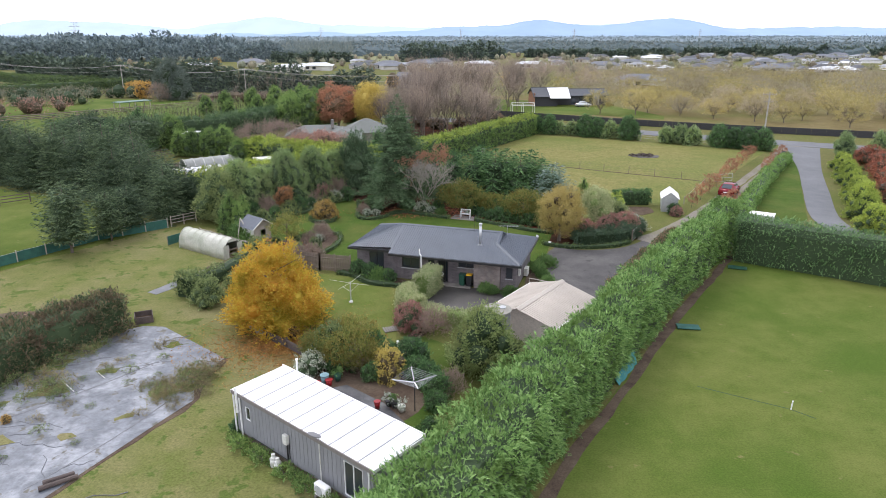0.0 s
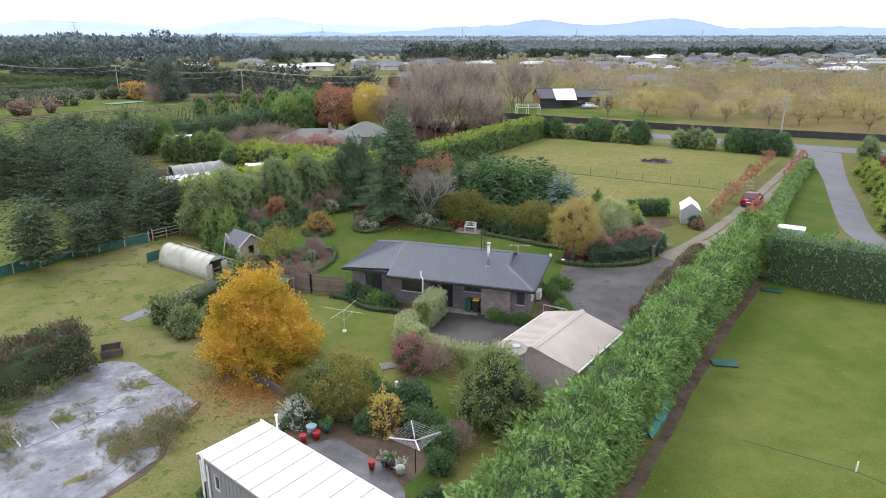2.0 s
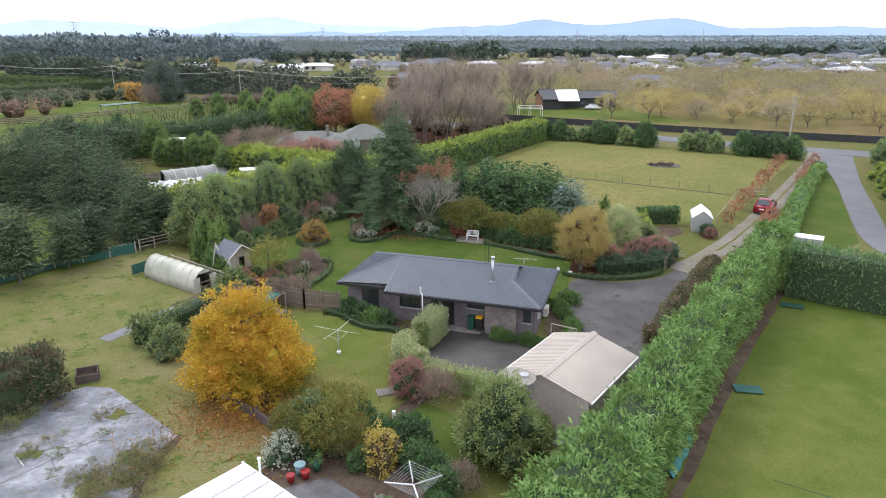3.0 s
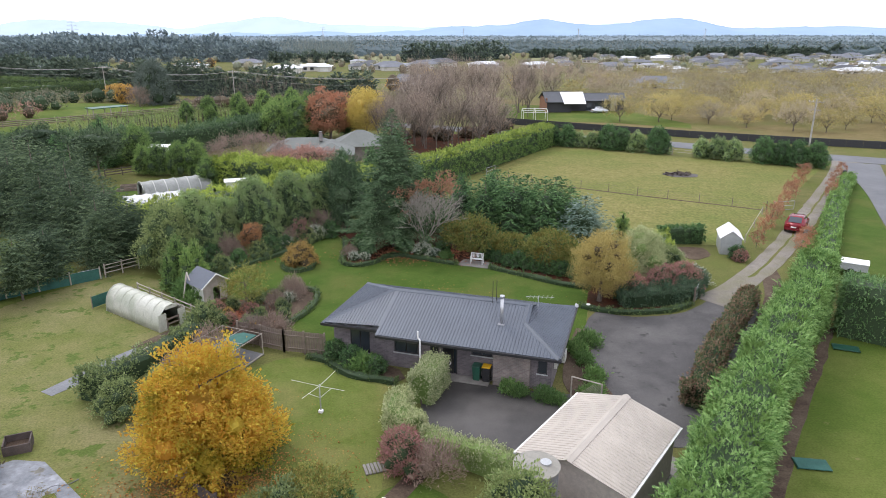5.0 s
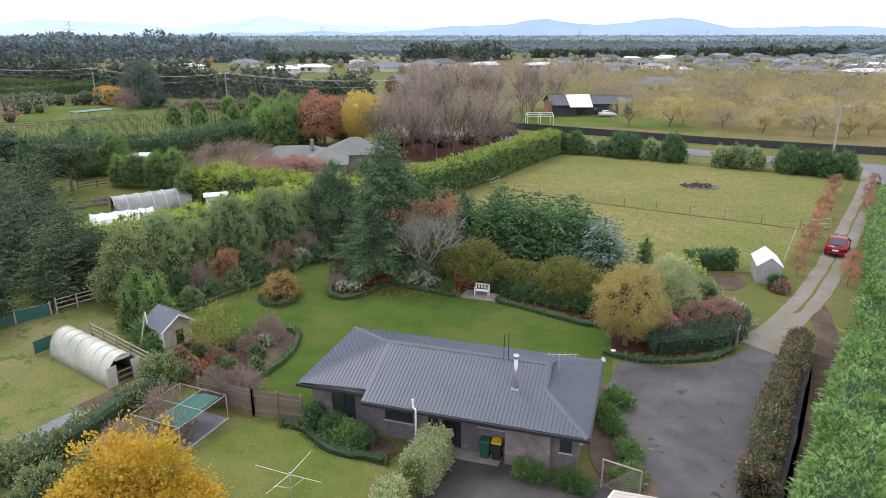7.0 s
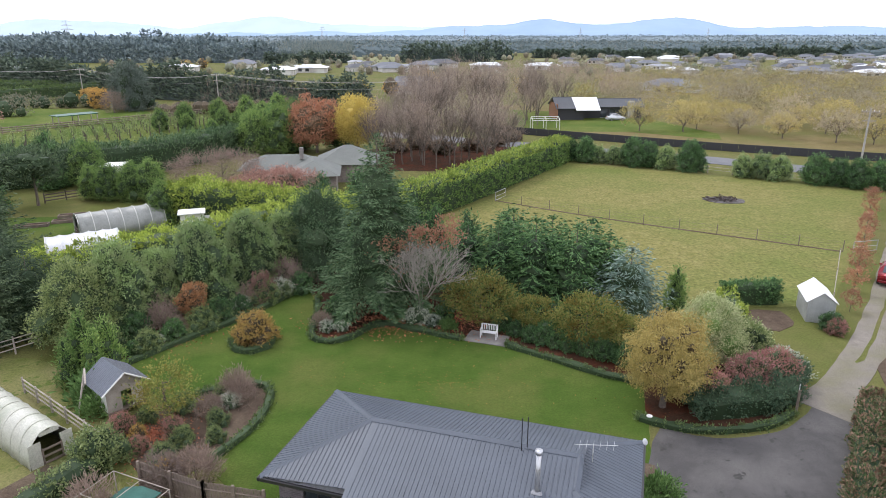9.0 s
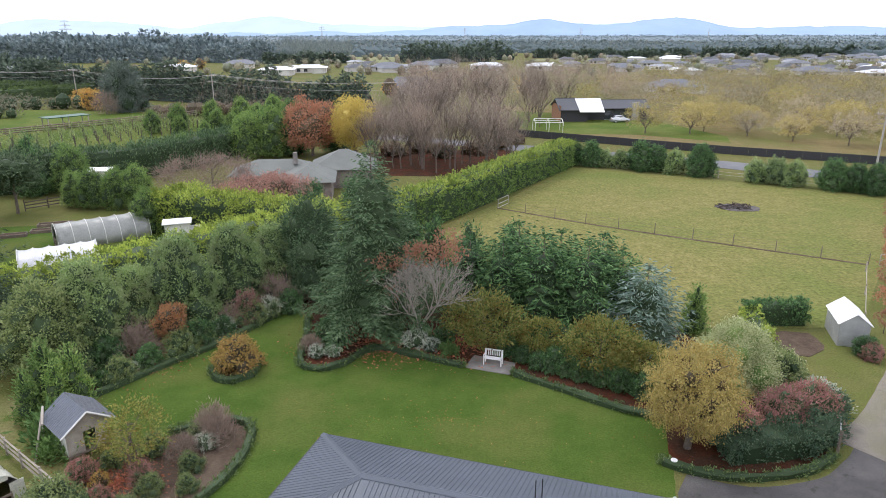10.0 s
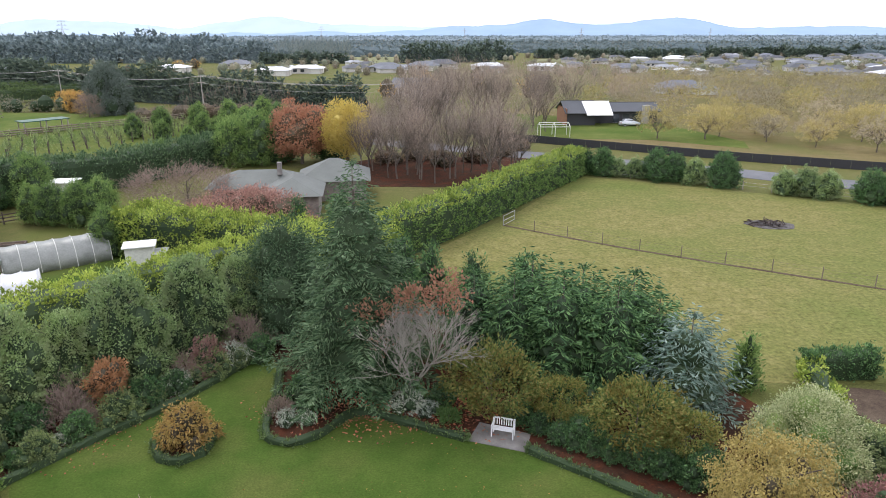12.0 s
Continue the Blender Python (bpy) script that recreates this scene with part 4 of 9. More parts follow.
hedge("variegated_hedge", "pale cream green clipped shrub by the courtyard", [(-1.9, 32.8), (-1.1, 34.8)], 1.35, 1.95, 12000, 0.1, 0.6, L_VARIEG, core=L_LIMEDARK, seed=41, rough=0.1, clump=3)
hedge("variegated_hedge", "pale cream green clipped shrub with a rounded end", [(-2.0, 29.0), (-3.0, 30.2), (-2.9, 31.5)], 1.15, 1.65, 10000, 0.1, 0.6, L_VARIEG, core=L_LIMEDARK, seed=42, rough=0.1, clump=3)
hedge("variegated_hedge", "low pale cream green clipped hedge along the courtyard", [(-1.4, 28.2), (0.8, 27.3), (2.9, 26.0)], 0.9, 1.4, 9000, 0.1, 0.6, L_VARIEG, core=L_LIMEDARK, seed=43, rough=0.1, clump=3)
hedge("yard_hedge", "loose grey green hedge dividing yard and lawn", [(-20.0, 32.6), (-18.9, 36.4), (-17.9, 39.2), (-16.8, 41.6)], [1.6, 1.2, 1.2, 1.2], [1.7, 1.1, 1.1, 1.2], 9000, 0.14, 0.6, L_OLIVE, seed=44, rough=0.35)

# ---- large trees ----
conifer("spruce_tree", "tall dark green spruce with drooping boughs", 13.0, 5.3, L_SPRUCE, 32, 5, 2.3, 0.32, 0.25, 0.2, 1.7, full=1.02, core=0.5).location = (-5.9, 60.6, 0)
pine_a = lambda: conifer("pine_tree", "dark green shelter belt pine", 10.5, 4.4, L_PINE, 20, 51, 0.3, 0.4, 0.26, 0.05, 1.0, full=0.5)
pine_b = lambda: conifer("pine_tree", "dark green shelter belt pine", 9.2, 4.6, L_PINE, 17, 52, 0.3, 0.4, 0.26, 0.0, 1.0, full=0.45)
rs = random.Random(7)
for i in range(22):
    f = i / 21
    x, y = -28.4 - 52 * f + rs.uniform(-0.8, 0.8), 57.0 + 29 * f + rs.uniform(-0.8, 0.8)
    plant("pine_a" if i % 2 else "pine_b", pine_a if i % 2 else pine_b, x, y, rs.uniform(0.8, 0.95) * (0.7 + 0.3 * min(1, i / 3)), group="shelter belt pines")
    if i % 2 and 4 < i < 13:
        plant("pine_b", pine_b, x + 1.5, y + 4, rs.uniform(0.85, 1.05), group="shelter belt pines")
for x, y, s in ((-30.4, 54.6, 0.72), (-34.4, 58.2, 0.78), (-38.6, 60.6, 0.8)):
    plant("pine_b", pine_b, x, y, s, group="shelter belt pines")
left_pine = lambda: conifer("pine_tree", "dark pine with a bare lower trunk in the meadow", 7.2, 2.9, L_PINE, 13, 53, 1.6, 0.42, 0.28, -0.05, 1.15, full=0.4)
for x, y, s in ((-34.7, 43.3, 0.95), (-32.8, 47.0, 0.72), (-32.0, 49.6, 0.72), (-42.2, 40.6, 0.8)):
    plant("left_pine", left_pine, x, y, s, group="meadow pines")
cedar = lambda: conifer("cypress_tree", "bright green dense conifer with upright sprays", 6.8, 3.5, L_CEDAR, 16, 54, 0.2, 0.42, 0.26, -0.1, 1.15, full=0.55, core=0.55)
for x, y, s in ((2.6, 62.6, 0.9), (5.2, 61.6, 1.0), (8.0, 60.9, 0.96), (10.4, 61.4, 0.82), (0.4, 64.6, 0.85), (6.6, 63.6, 0.95), (9.3, 62.8, 0.95), (3.8, 64.4, 1.0)):
    plant("cedar", cedar, x, y, s, group="garden conifers")
conifer("blue_spruce", "silvery blue spruce at the bed corner", 5.6, 3.5, L_BLUE, 15, 9, 0.3, 0.4, 0.24, 0.08, 1.2, full=0.5, core=0.55).location = (11.4, 59.0, 0)
broadleaf("maple_tree", "round golden yellow autumn tree dropping leaves", "tree", 6.2, 3.2, L_YELLOWTREE, 38000, 0.145, 0.65, 0.5, 24, L_YELLOWTREE, 161, shape="dome", lo=0.5, hi=1.28, core_k=0.4, clump=26).matrix_basis = Matrix.LocRotScale((-11.8, 27.8, 0), None, (1.08, 1.08, 0.92))
birch = broadleaf("birch_tree", "straw yellow weeping birch", "tree", 5.9, 2.3, L_BIRCH, 28000, 0.1, 0.6, 0.2, 14, L_BROWNCORE, 56, lo=0.35, up=-0.7, out=0.3, core_k=0.3, clump=30, spread=0.6, fat=0.5)
birch.location = (10.7, 47.7, 0)
pitto = lambda: broadleaf("pittosporum_tree", "grey green dense tree with pale leaf tips", "tree", 6.8, 2.5, L_PITTO, 22000, 0.17, 0.5, 0.2, 34, seed=57, shape="dome", lo=0.66, core_k=0.72, clump=34)
for x, y, s in ((-23.2, 57.0, 0.92), (-21.4, 59.4, 0.74), (-19.0, 61.0, 0.98), (-16.6, 64.6, 0.94), (-14.6, 67.6, 0.8)):
    plant("pitto", pitto, x, y, s, group="pale tipped trees")
broadleaf("olive_green_tree", "olive green tree by the corner of the garden", "tree", 5.6, 2.6, L_OLIVE, 16000, 0.18, 0.5, 0.2, 16, seed=58, shape="dome").location = (-24.6, 54.6, 0)
broadleaf("cedar_tree", "dark grey green cedar with layered boughs", "tree", 7.5, 3.3, L_SPRUCE, 16000, 0.26, 0.26, 0.3, 16, seed=59, out=0.8, up=-0.1, shape="dome").location = (-12.0, 68.5, 0)

# dead grass and earth showing through the weed mat
for i, (x, y, r, a) in enumerate(((-14.7, 19.0, 0.9, 0.4), (-16.0, 18.3, 0.8, 1.2), (-15.2, 20.8, 0.7, 0.2), (-22.4, 18.4, 1.1, 0.7), (-20.2, 20.8, 0.6, 0.1), (-24.2, 21.4, 1.4, 0.9), (-23.2, 24.2, 1.2, 0.9), (-19.0, 14.0, 0.5, 0.4), (-17.6, 24.4, 0.7, 0.5), (-22.2, 13.4, 0.8, 0.3), (-16.9, 15.8, 0.5, 0.9), (-25.0, 16.4, 1.3, 1.2))):
    sheet("dead_grass", [(x + r * math.cos(k * 0.785) * (1.0 + 0.35 * math.sin(k * 2.3 + i)), y + 0.6 * r * math.sin(k * 0.785 + a * 0.3) * (1.0 + 0.35 * math.cos(k * 1.9 + i))) for k in range(8)], 0.052, M_YARD, "patch of dead grass through the weed mat", True, 0.3)
# ---- the house ----
def wall_bm(x0, x1, y, z0, z1, openings=(), th=0.22):
    """A wall along x whose openings (xa, xb, za, zb) go through."""
    xs, zs = [x0, x1], [z0, z1]
    for xa, xb, za, zb in openings:
        xs += [xa, xb]
        zs += [za, zb]
    return grid_wall(xs, zs, lambda x, z: not any(xa < x < xb and za < z < zb for xa, xb, za, zb in openings), y, y + th)


def window(parent, x0, x1, z0, z1, y, mullions=1, frame=M_BLACK, sill=True, name="window", curtain=False):
    bars = [x0 + 0.025] + [x0 + (x1 - x0) * i / (mullions + 1) for i in range(1, mullions + 1)] + [x1 - 0.025]
    w = part(name, grid_wall([v + d for v in bars for d in (-0.025, 0.025)], [z0, z0 + 0.05, z1 - 0.05, z1], lambda x, z: z < z0 + 0.05 or z > z1 - 0.05 or any(abs(x - v) < 0.03 for v in bars), y + 0.02, y + 0.1), frame, parent)
    for i in range(mullions + 1):
        a, b = x0 + (x1 - x0) * i / (mullions + 1), x0 + (x1 - x0) * (i + 1) / (mullions + 1)
        part("pane", boxes((a + 0.03, y + 0.055, z0 + 0.04, b - 0.03, y + 0.065, z1 - 0.04)), M_GLASS, w)
    if sill:
        part("sill", boxes((x0 - 0.05, y - 0.05, z0 - 0.07, x1 + 0.05, y + 0.015, z0 - 0.005), bevel=0.01), M_TRIMGREY, w)
    if curtain:
        part("curtain", boxes((x0 + 0.1, y + 0.14, z0 + 0.05, x0 + (x1 - x0) * 0.4, y + 0.18, z1)), M_OFFWHITE, w)
    return w


def cap(bm_or_none, a, b, w=0.16, t=0.05):
    """A folded ridge or hip cap from a to b."""
    a, b = Vector(a), Vector(b)
    d = (b - a).normalized()
    s = d.cross(Vector((0, 0, 1))).normalized() * w
    bm = bm_or_none or bmesh.new()
    vs = [bm.verts.new(v) for v in (a - s - Vector((0, 0, w * 0.3)), a + Vector((0, 0, t)), a + s - Vector((0, 0, w * 0.3)), b - s - Vector((0, 0, w * 0.3)), b + Vector((0, 0, t)), b + s - Vector((0, 0, w * 0.3)))]
    bm.faces.new((vs[0], vs[1], vs[4], vs[3]))
    bm.faces.new((vs[1], vs[2], vs[5], vs[4]))
    return bm


house = thing("house", "single storey grey brick house with charcoal metal hip roof", "house", m=pose(5.6, 33.4, 0, 0, 0, -16))
W0, E_Z, R_Z, RY = -14.57, 2.42, 3.82, 3.85
part("wall", wall_bm(-10.55, -3.8, 1.0, 0, 2.4, [(-10.0, -8.5, 1.0, 2.02), (-7.75, -7.2, 1.0, 2.02), (-6.95, -6.05, 0.06, 2.06), (-5.2, -3.95, 1.5, 2.02)]), M_BRICK, house)
part("wall", wall_bm(-14.1, -10.55, 1.25, 0, 2.4, [(-13.0, -11.7, 0.5, 2.05)]), M_BRICK, house)
part("wall", wall_bm(-3.8, -1.7, 0.55, 0, 2.4), M_BRICK2, house, "lighter brown brick projection")
part("wall", wall_bm(-1.7, -0.5, 0.8, 0, 2.4, [(-1.3, -0.75, 1.0, 1.9)]), M_BRICK, house)
part("wall", boxes((-0.72, 1.02, 0, -0.5, 7.2, 2.4)), M_BRICK, house)
part("wall", boxes((-14.1, 1.47, 0, -13.88, 7.2, 2.4)), M_BRICK, house)
part("wall", boxes((-14.1, 7.2, 0, -0.5, 7.42, 2.4)), M_BRICK, house)
part("wall", boxes((-3.8, 0.77, 0, -3.6, 1.0, 2.4), (-1.9, 0.77, 0, -1.7, 0.8, 2.4), (-10.55, 1.22, 0, -10.35, 1.25, 2.4)), M_BRICK, house)
window(house, -10.0, -8.5, 1.0, 2.02, 1.0, 1)
window(house, -7.75, -7.2, 1.0, 2.02, 1.0, 0)
window(house, -5.2, -3.95, 1.5, 2.02, 1.0, 1)
window(house, -13.0, -11.7, 0.5, 2.05, 1.25, 1, curtain=True)
window(house, -1.3, -0.75, 1.0, 1.9, 0.8, 0)
door = part("door", boxes((-6.95, 1.02, 0.06, -6.88, 1.14, 2.06), (-6.12, 1.02, 0.06, -6.05, 1.14, 2.06), (-6.95, 1.02, 2.0, -6.05, 1.14, 2.06), (-6.88, 1.06, 0.06, -6.3, 1.1, 2.0)), M_BLACK, house, "black front door with a side light")
bm = bmesh.new()
for i in range(16):
    a, c = 2 * math.pi * i / 16, 2 * math.pi * (i + 1) / 16
    rod(bm, (-6.6 + 0.14 * math.cos(a), 1.03, 0.75 + 0.14 * math.sin(a)), (-6.6 + 0.14 * math.cos(c), 1.03, 0.75 + 0.14 * math.sin(c)), 0.035, 0.035, 5)
part("wreath", bm, M_WHITE, door, "pale round wreath on the door")
part("pane", boxes((-6.28, 1.07, 0.12, -6.13, 1.085, 1.96)), M_GLASS, door)
part("doorstep", boxes((-7.3, 0.2, -0.05, -4.0, 0.98, 0.1), bevel=0.02), M_CONC, house)
# roof: hip at one end, a small gablet over a hip at the other
RL, RR = (-10.95, RY + 0.3, R_Z), (-2.35, RY, R_Z)
roof_slope(house, "charcoal ribbed metal roof slope", M_ROOF, [(-10.8, 0, E_Z), (0, 0, E_Z), (-2.35, 2.35, E_Z + 0.855), RR, (-10.8, RY, R_Z)], (0, 1, 0.36))
roof_slope(house, "charcoal ribbed metal roof slope", M_ROOF, [(W0, 0.7, E_Z + 0.02), (-10.78, 0.7, E_Z + 0.255), (-10.78, RY, R_Z + 0.002), (-11.0, RY, R_Z)], (0, 1, 0.36))
roof_slope(house, "charcoal ribbed metal roof hip", M_ROOF, [(W0, 0.7, E_Z), (W0, 7.7, E_Z), (-11.0, RY, R_Z)], (1, 0, 0.39))
roof_slope(house, "charcoal ribbed metal roof slope", M_ROOF, [(W0, 7.7, E_Z), (0, 7.7, E_Z), (-2.35, 5.35, E_Z + 0.855), RR, (-11.0, RY, R_Z)], (0, -1, 0.36))
roof_slope(house, "charcoal ribbed metal roof hip", M_ROOF, [(0, 0, E_Z), (0, 7.7, E_Z), (-2.35, 5.35, E_Z + 0.855), (-2.35, 2.35, E_Z + 0.855)], (-1, 0, 0.36))
bm = bmesh.new()
bm.faces.new([bm.verts.new(v) for v in ((-2.34, 2.3, E_Z + 0.86), (-2.34, 5.4, E_Z + 0.86), (-2.34, RY, R_Z + 0.02))])
part("gablet", bm, M_ROOF, house)
part("ridge_cap", cap(None, (-11.0, RY, R_Z + 0.05), (-2.2, RY, R_Z + 0.05)), M_ROOF, house)
for a, c in (((W0, 0.7, E_Z + 0.05), (-11.0, RY, R_Z + 0.05)), ((W0, 7.7, E_Z + 0.05), (-11.0, RY, R_Z + 0.05)), ((0, 0, E_Z + 0.05), (-2.35, 2.35, E_Z + 0.9)), ((0, 7.7, E_Z + 0.05), (-2.35, 5.35, E_Z + 0.9)), ((-2.35, 2.35, E_Z + 0.9), (-2.35, RY, R_Z + 0.06)), ((-2.35, 5.35, E_Z + 0.9), (-2.35, RY, R_Z + 0.06))):
    part("hip_cap", cap(None, a, c), M_ROOF, house)
for bx in ((-10.8, -0.1, E_Z - 0.17, 0.1, 0.02, E_Z), (W0, 0.6, E_Z - 0.17, -10.8, 0.72, E_Z), (0, 0, E_Z - 0.17, 0.1, 7.7, E_Z), (W0 - 0.1, 0.6, E_Z - 0.17, W0, 7.7, E_Z), (W0, 7.7, E_Z - 0.17, 0.1, 7.8, E_Z)):
    part("gutter", boxes(bx, bevel=0.015), M_BLACK, house)
part("soffit", boxes((W0, 0.72, E_Z - 0.1, 0, 7.7, E_Z - 0.06), (-10.8, 0.02, E_Z - 0.1, 0, 0.72, E_Z - 0.06)), M_TRIMGREY, house)
flue = part("flue", rods(((-3.7, 2.1, 3.1), (-3.7, 2.1, 4.75), 0.1, 0.1), ((-3.7, 2.1, 4.8), (-3.7, 2.1, 4.95), 0.14, 0.14), n=14), M_STEEL, house, "steel chimney flue with cowl", True)
part("flashing", boxes((-3.92, 1.9, 3.1, -3.48, 2.3, 3.22), bevel=0.05), M_GREYWALL, flue, "pale flashing plate")
aer = part("aerial", rods(((-1.9, 3.9, 3.6), (-1.9, 3.9, 4.4), 0.02, 0.02), ((-2.6, 3.7, 4.38), (-1.0, 4.1, 4.38), 0.015, 0.015), *[((-2.4 + 0.25 * i, 3.45 + 0.06 * i, 4.38), (-2.4 + 0.25 * i, 4.05 + 0.06 * i, 4.38), 0.008, 0.008) for i in range(6)], n=5), M_GALV, house, "television aerial")
part("vent_pipe", rods(((-4.6, 3.6, 3.6), (-4.6, 3.6, 5.2), 0.02, 0.02), n=5), M_BLACK, house)
part("vent_pipe", rods(((-4.4, 3.75, 3.6), (-4.4, 3.75, 5.2), 0.02, 0.02), n=5), M_BLACK, house)
bm = bmesh.new()
bmesh.ops.create_uvsphere(bm, u_segments=14, v_segments=8, radius=0.15, matrix=Matrix.LocRotScale((0.05, 7.3, 2.7), Euler((0.9, 0.2, 0.8)), (1, 1, 0.25)))
part("satellite_dish", bm, M_TRIMGREY, house, "pale satellite dish on the eave", True)
part("downpipe", rods(((-7.95, -0.16, 0.0), (-7.95, -0.16, 2.55), 0.05, 0.05), ((-7.95, -0.16, 2.55), (-8.08, -0.16, 2.7), 0.05, 0.05), ((-8.08, -0.16, 2.7), (-8.08, -0.16, 3.1), 0.05, 0.05), n=8), M_WHITE, house, "white vertical waste pipe")
part("heat_pump", boxes((-0.48, 4.2, 0.1, -0.15, 5.0, 0.75), bevel=0.02), M_OFFWHITE, house, "white outdoor heat pump unit")
part("meter_box", boxes((-0.48, 1.6, 1.0, -0.33, 2.1, 1.6), bevel=0.01), M_OFFWHITE, house)


def wheelie_bin(x, y, body, lid, label):
    t = thing("wheelie_bin", label, "bin", "bins at the wall", pose(x, y, 0.03, 0, 0, -16))
    bm = bmesh.new()
    bmesh.ops.create_cone(bm, cap_ends=True, segments=4, radius1=0.27, radius2=0.34, depth=0.9, matrix=pose(0, 0, 0.53, 0, 0, 45))
    bmesh.ops.bevel(bm, geom=bm.edges[:], offset=0.03, segments=2, affect="EDGES")
    part("body", bm, body, t)
    part("lid", boxes((-0.25, -0.28, 0.98, 0.25, 0.28, 1.05), bevel=0.03), lid, t)
    for sx in (-0.21, 0.21):
        part("wheel", rods(((sx - 0.03, 0.3, 0.1), (sx + 0.03, 0.3, 0.1), 0.1, 0.1), n=12), M_RUBBER, t)
    part("handle", rods(((-0.2, 0.3, 0.99), (0.2, 0.3, 0.99), 0.02, 0.02)), body, t)


wheelie_bin(1.2, 35.4, M_GREENPLASTIC, M_GREENPLASTIC, "dark green wheelie bin against the house wall")
wheelie_bin(1.75, 35.25, M_BLACK, M_YELLOW, "black wheelie bin with bright yellow lid")

# ---- the garage ----
gar = thing("garage", "cream metal gable roofed garage beside the courtyard", "garage", m=pose(8.0, 28.5, 0, 0, 0, -35))
GL, GWL, GWR = 6.2, 2.35, 2.45
roof_slope(gar, "cream ribbed metal roof slope", M_ROOF_TAN, [(-GWL - 0.1, 0.15, 2.38), (0, 0, 3.1), (0, -GL, 3.1), (-GWL - 0.1, -GL + 0.2, 2.38)], (1, 0, 0.3), 0.2, 0.025, 0.06)
roof_slope(gar, "cream ribbed metal roof slope, rust stained at a corner", M_ROOF_TAN, [(GWR + 0.1, 0.1, 2.36), (0, 0, 3.1), (0, -GL, 3.1), (GWR + 0.1, -GL + 0.2, 2.36)], (-1, 0, 0.3), 0.2, 0.025, 0.06)
part("ridge_cap", cap(None, (0, 0.05, 3.17), (0, -GL - 0.05, 3.17), 0.2), M_ROOF_TAN, gar)
for y, n in ((-0.25, "wall"), (-GL + 0.4, "wall")):
    bm = bmesh.new()
    f = [bm.verts.new((x, y, z)) for x, z in ((-GWL, 0), (GWR, 0), (GWR, 2.3), (0, 3.05), (-GWL, 2.3))]
    r = bmesh.ops.extrude_face_region(bm, geom=[bm.faces.new(f)])
    bmesh.ops.translate(bm, verts=[v for v in r["geom"] if isinstance(v, bmesh.types.BMVert)], vec=(0, -0.12, 0))
    bmesh.ops.recalc_face_normals(bm, faces=bm.faces[:])
    part(n, bm, paint("cream_cladding" + str(y), (0.56, 0.49, 0.44), 0.6), gar)
part("wall", boxes((-GWL, -GL + 0.4, 0, -GWL + 0.12, -0.37, 2.3)), MATS["cream_cladding-0.25"], gar)
part("wall", boxes((GWR - 0.12, -GL + 0.4, 0, GWR, -0.37, 2.3)), MATS["cream_cladding-0.25"], gar)
part("gutter", boxes((-GWL - 0.22, -GL + 0.2, 2.28, -GWL - 0.1, 0.15, 2.39), bevel=0.01), M_OFFWHITE, gar)
part("gutter", boxes((GWR + 0.1, -GL + 0.2, 2.26, GWR + 0.22, 0.1, 2.37), bevel=0.01), M_OFFWHITE, gar)
sheet("garage_apron", [(3.4, 23.6), (6.2, 21.2), (9.6, 23.4), (11.6, 27), (8.4, 30.2), (5.4, 29)], 0.05, M_CONC, "pinkish concrete apron at the garage", False, 0.05)

# ---- the water tank ----
tank = thing("water_tank", "round grey concrete water tank with a lid", "tank", m=pose(3.15, 22.7, 0))
part("body", rods(((0, 0, 0), (0, 0, 3.4), 0.86, 0.86), n=32), surf("tank_grey", (0.19, 0.185, 0.19), (0.26, 0.25, 0.25), 1.5, 0.8, 0.2, 20.0, big=0.7, big_c=(0.15, 0.15, 0.155)), tank)
part("lid", rods(((0, 0, 3.4), (0, 0, 3.46), 0.92, 0.92), ((0, 0, 3.46), (0, 0, 3.56), 0.9, 0.25), n=32), surf("tank_lid", (0.22, 0.21, 0.18), (0.29, 0.275, 0.235), 2.0, 0.9, 0.2, 20.0), tank, "mossy grey lid")
part("hatch", rods(((0.35, 0, 3.48), (0.35, 0, 3.6), 0.22, 0.22), n=14), M_GALV, tank)

# ---- the cabin ----
CA = math.degrees(math.atan2(10.65 - 14.25, -0.95 + 8.7 - 1.7))
cab = thing("cabin", "long grey portable cabin with white panelled roof", "cabin", m=pose(-10.4, 14.25, 0, 0, 0, math.degrees(math.atan2(-6.3, 7.75))))
CL, CW, CZ = 10.0, 3.1, 2.62
part("wall", wall_bm(0.12, CL - 0.12, 0.1, 0.35, CZ - 0.1, [(0.85, 1.25, 1.25, 2.0), (8.05, 9.25, 0.45, 2.2)], 0.1), M_GREYWALL, cab, "grey corrugated cladding")
part("wall", boxes((0.12, 0.2, 0.35, 0.22, CW - 0.2, CZ - 0.1)), M_GREYWALL, cab)
part("wall", boxes((CL - 0.22, 0.2, 0.35, CL - 0.12, CW - 0.2, CZ - 0.1)), M_GREYWALL, cab)
part("wall", boxes((0.12, CW - 0.2, 0.35, CL - 0.12, CW - 0.1, CZ - 0.1)), M_GREYWALL, cab)
part("skirting", boxes((0.14, 0.13, 0.0, CL - 0.14, 0.19, 0.35), (0.14, CW - 0.19, 0, CL - 0.14, CW - 0.13, 0.35)), M_WOOD, cab, "brown timber base boards")
bt_me = None
for i in range(34):
    x = 0.3 + 0.28 * i
    if not 0.75 < x < 1.3 and not 7.95 < x < 9.3:
        o = part("batten", bt_me or boxes((0, 0.085, 0.36, 0.03, 0.1, CZ - 0.12)), M_GREYWALL, cab)
        bt_me, o.location = o.data, (x, 0, 0)
window(cab, 0.85, 1.25, 1.25, 2.0, 0.1, 0, M_WHITE, False)
window(cab, 8.05, 9.25, 0.45, 2.2, 0.1, 1, M_WHITE, False, "sliding_door", True)
np_ = 11
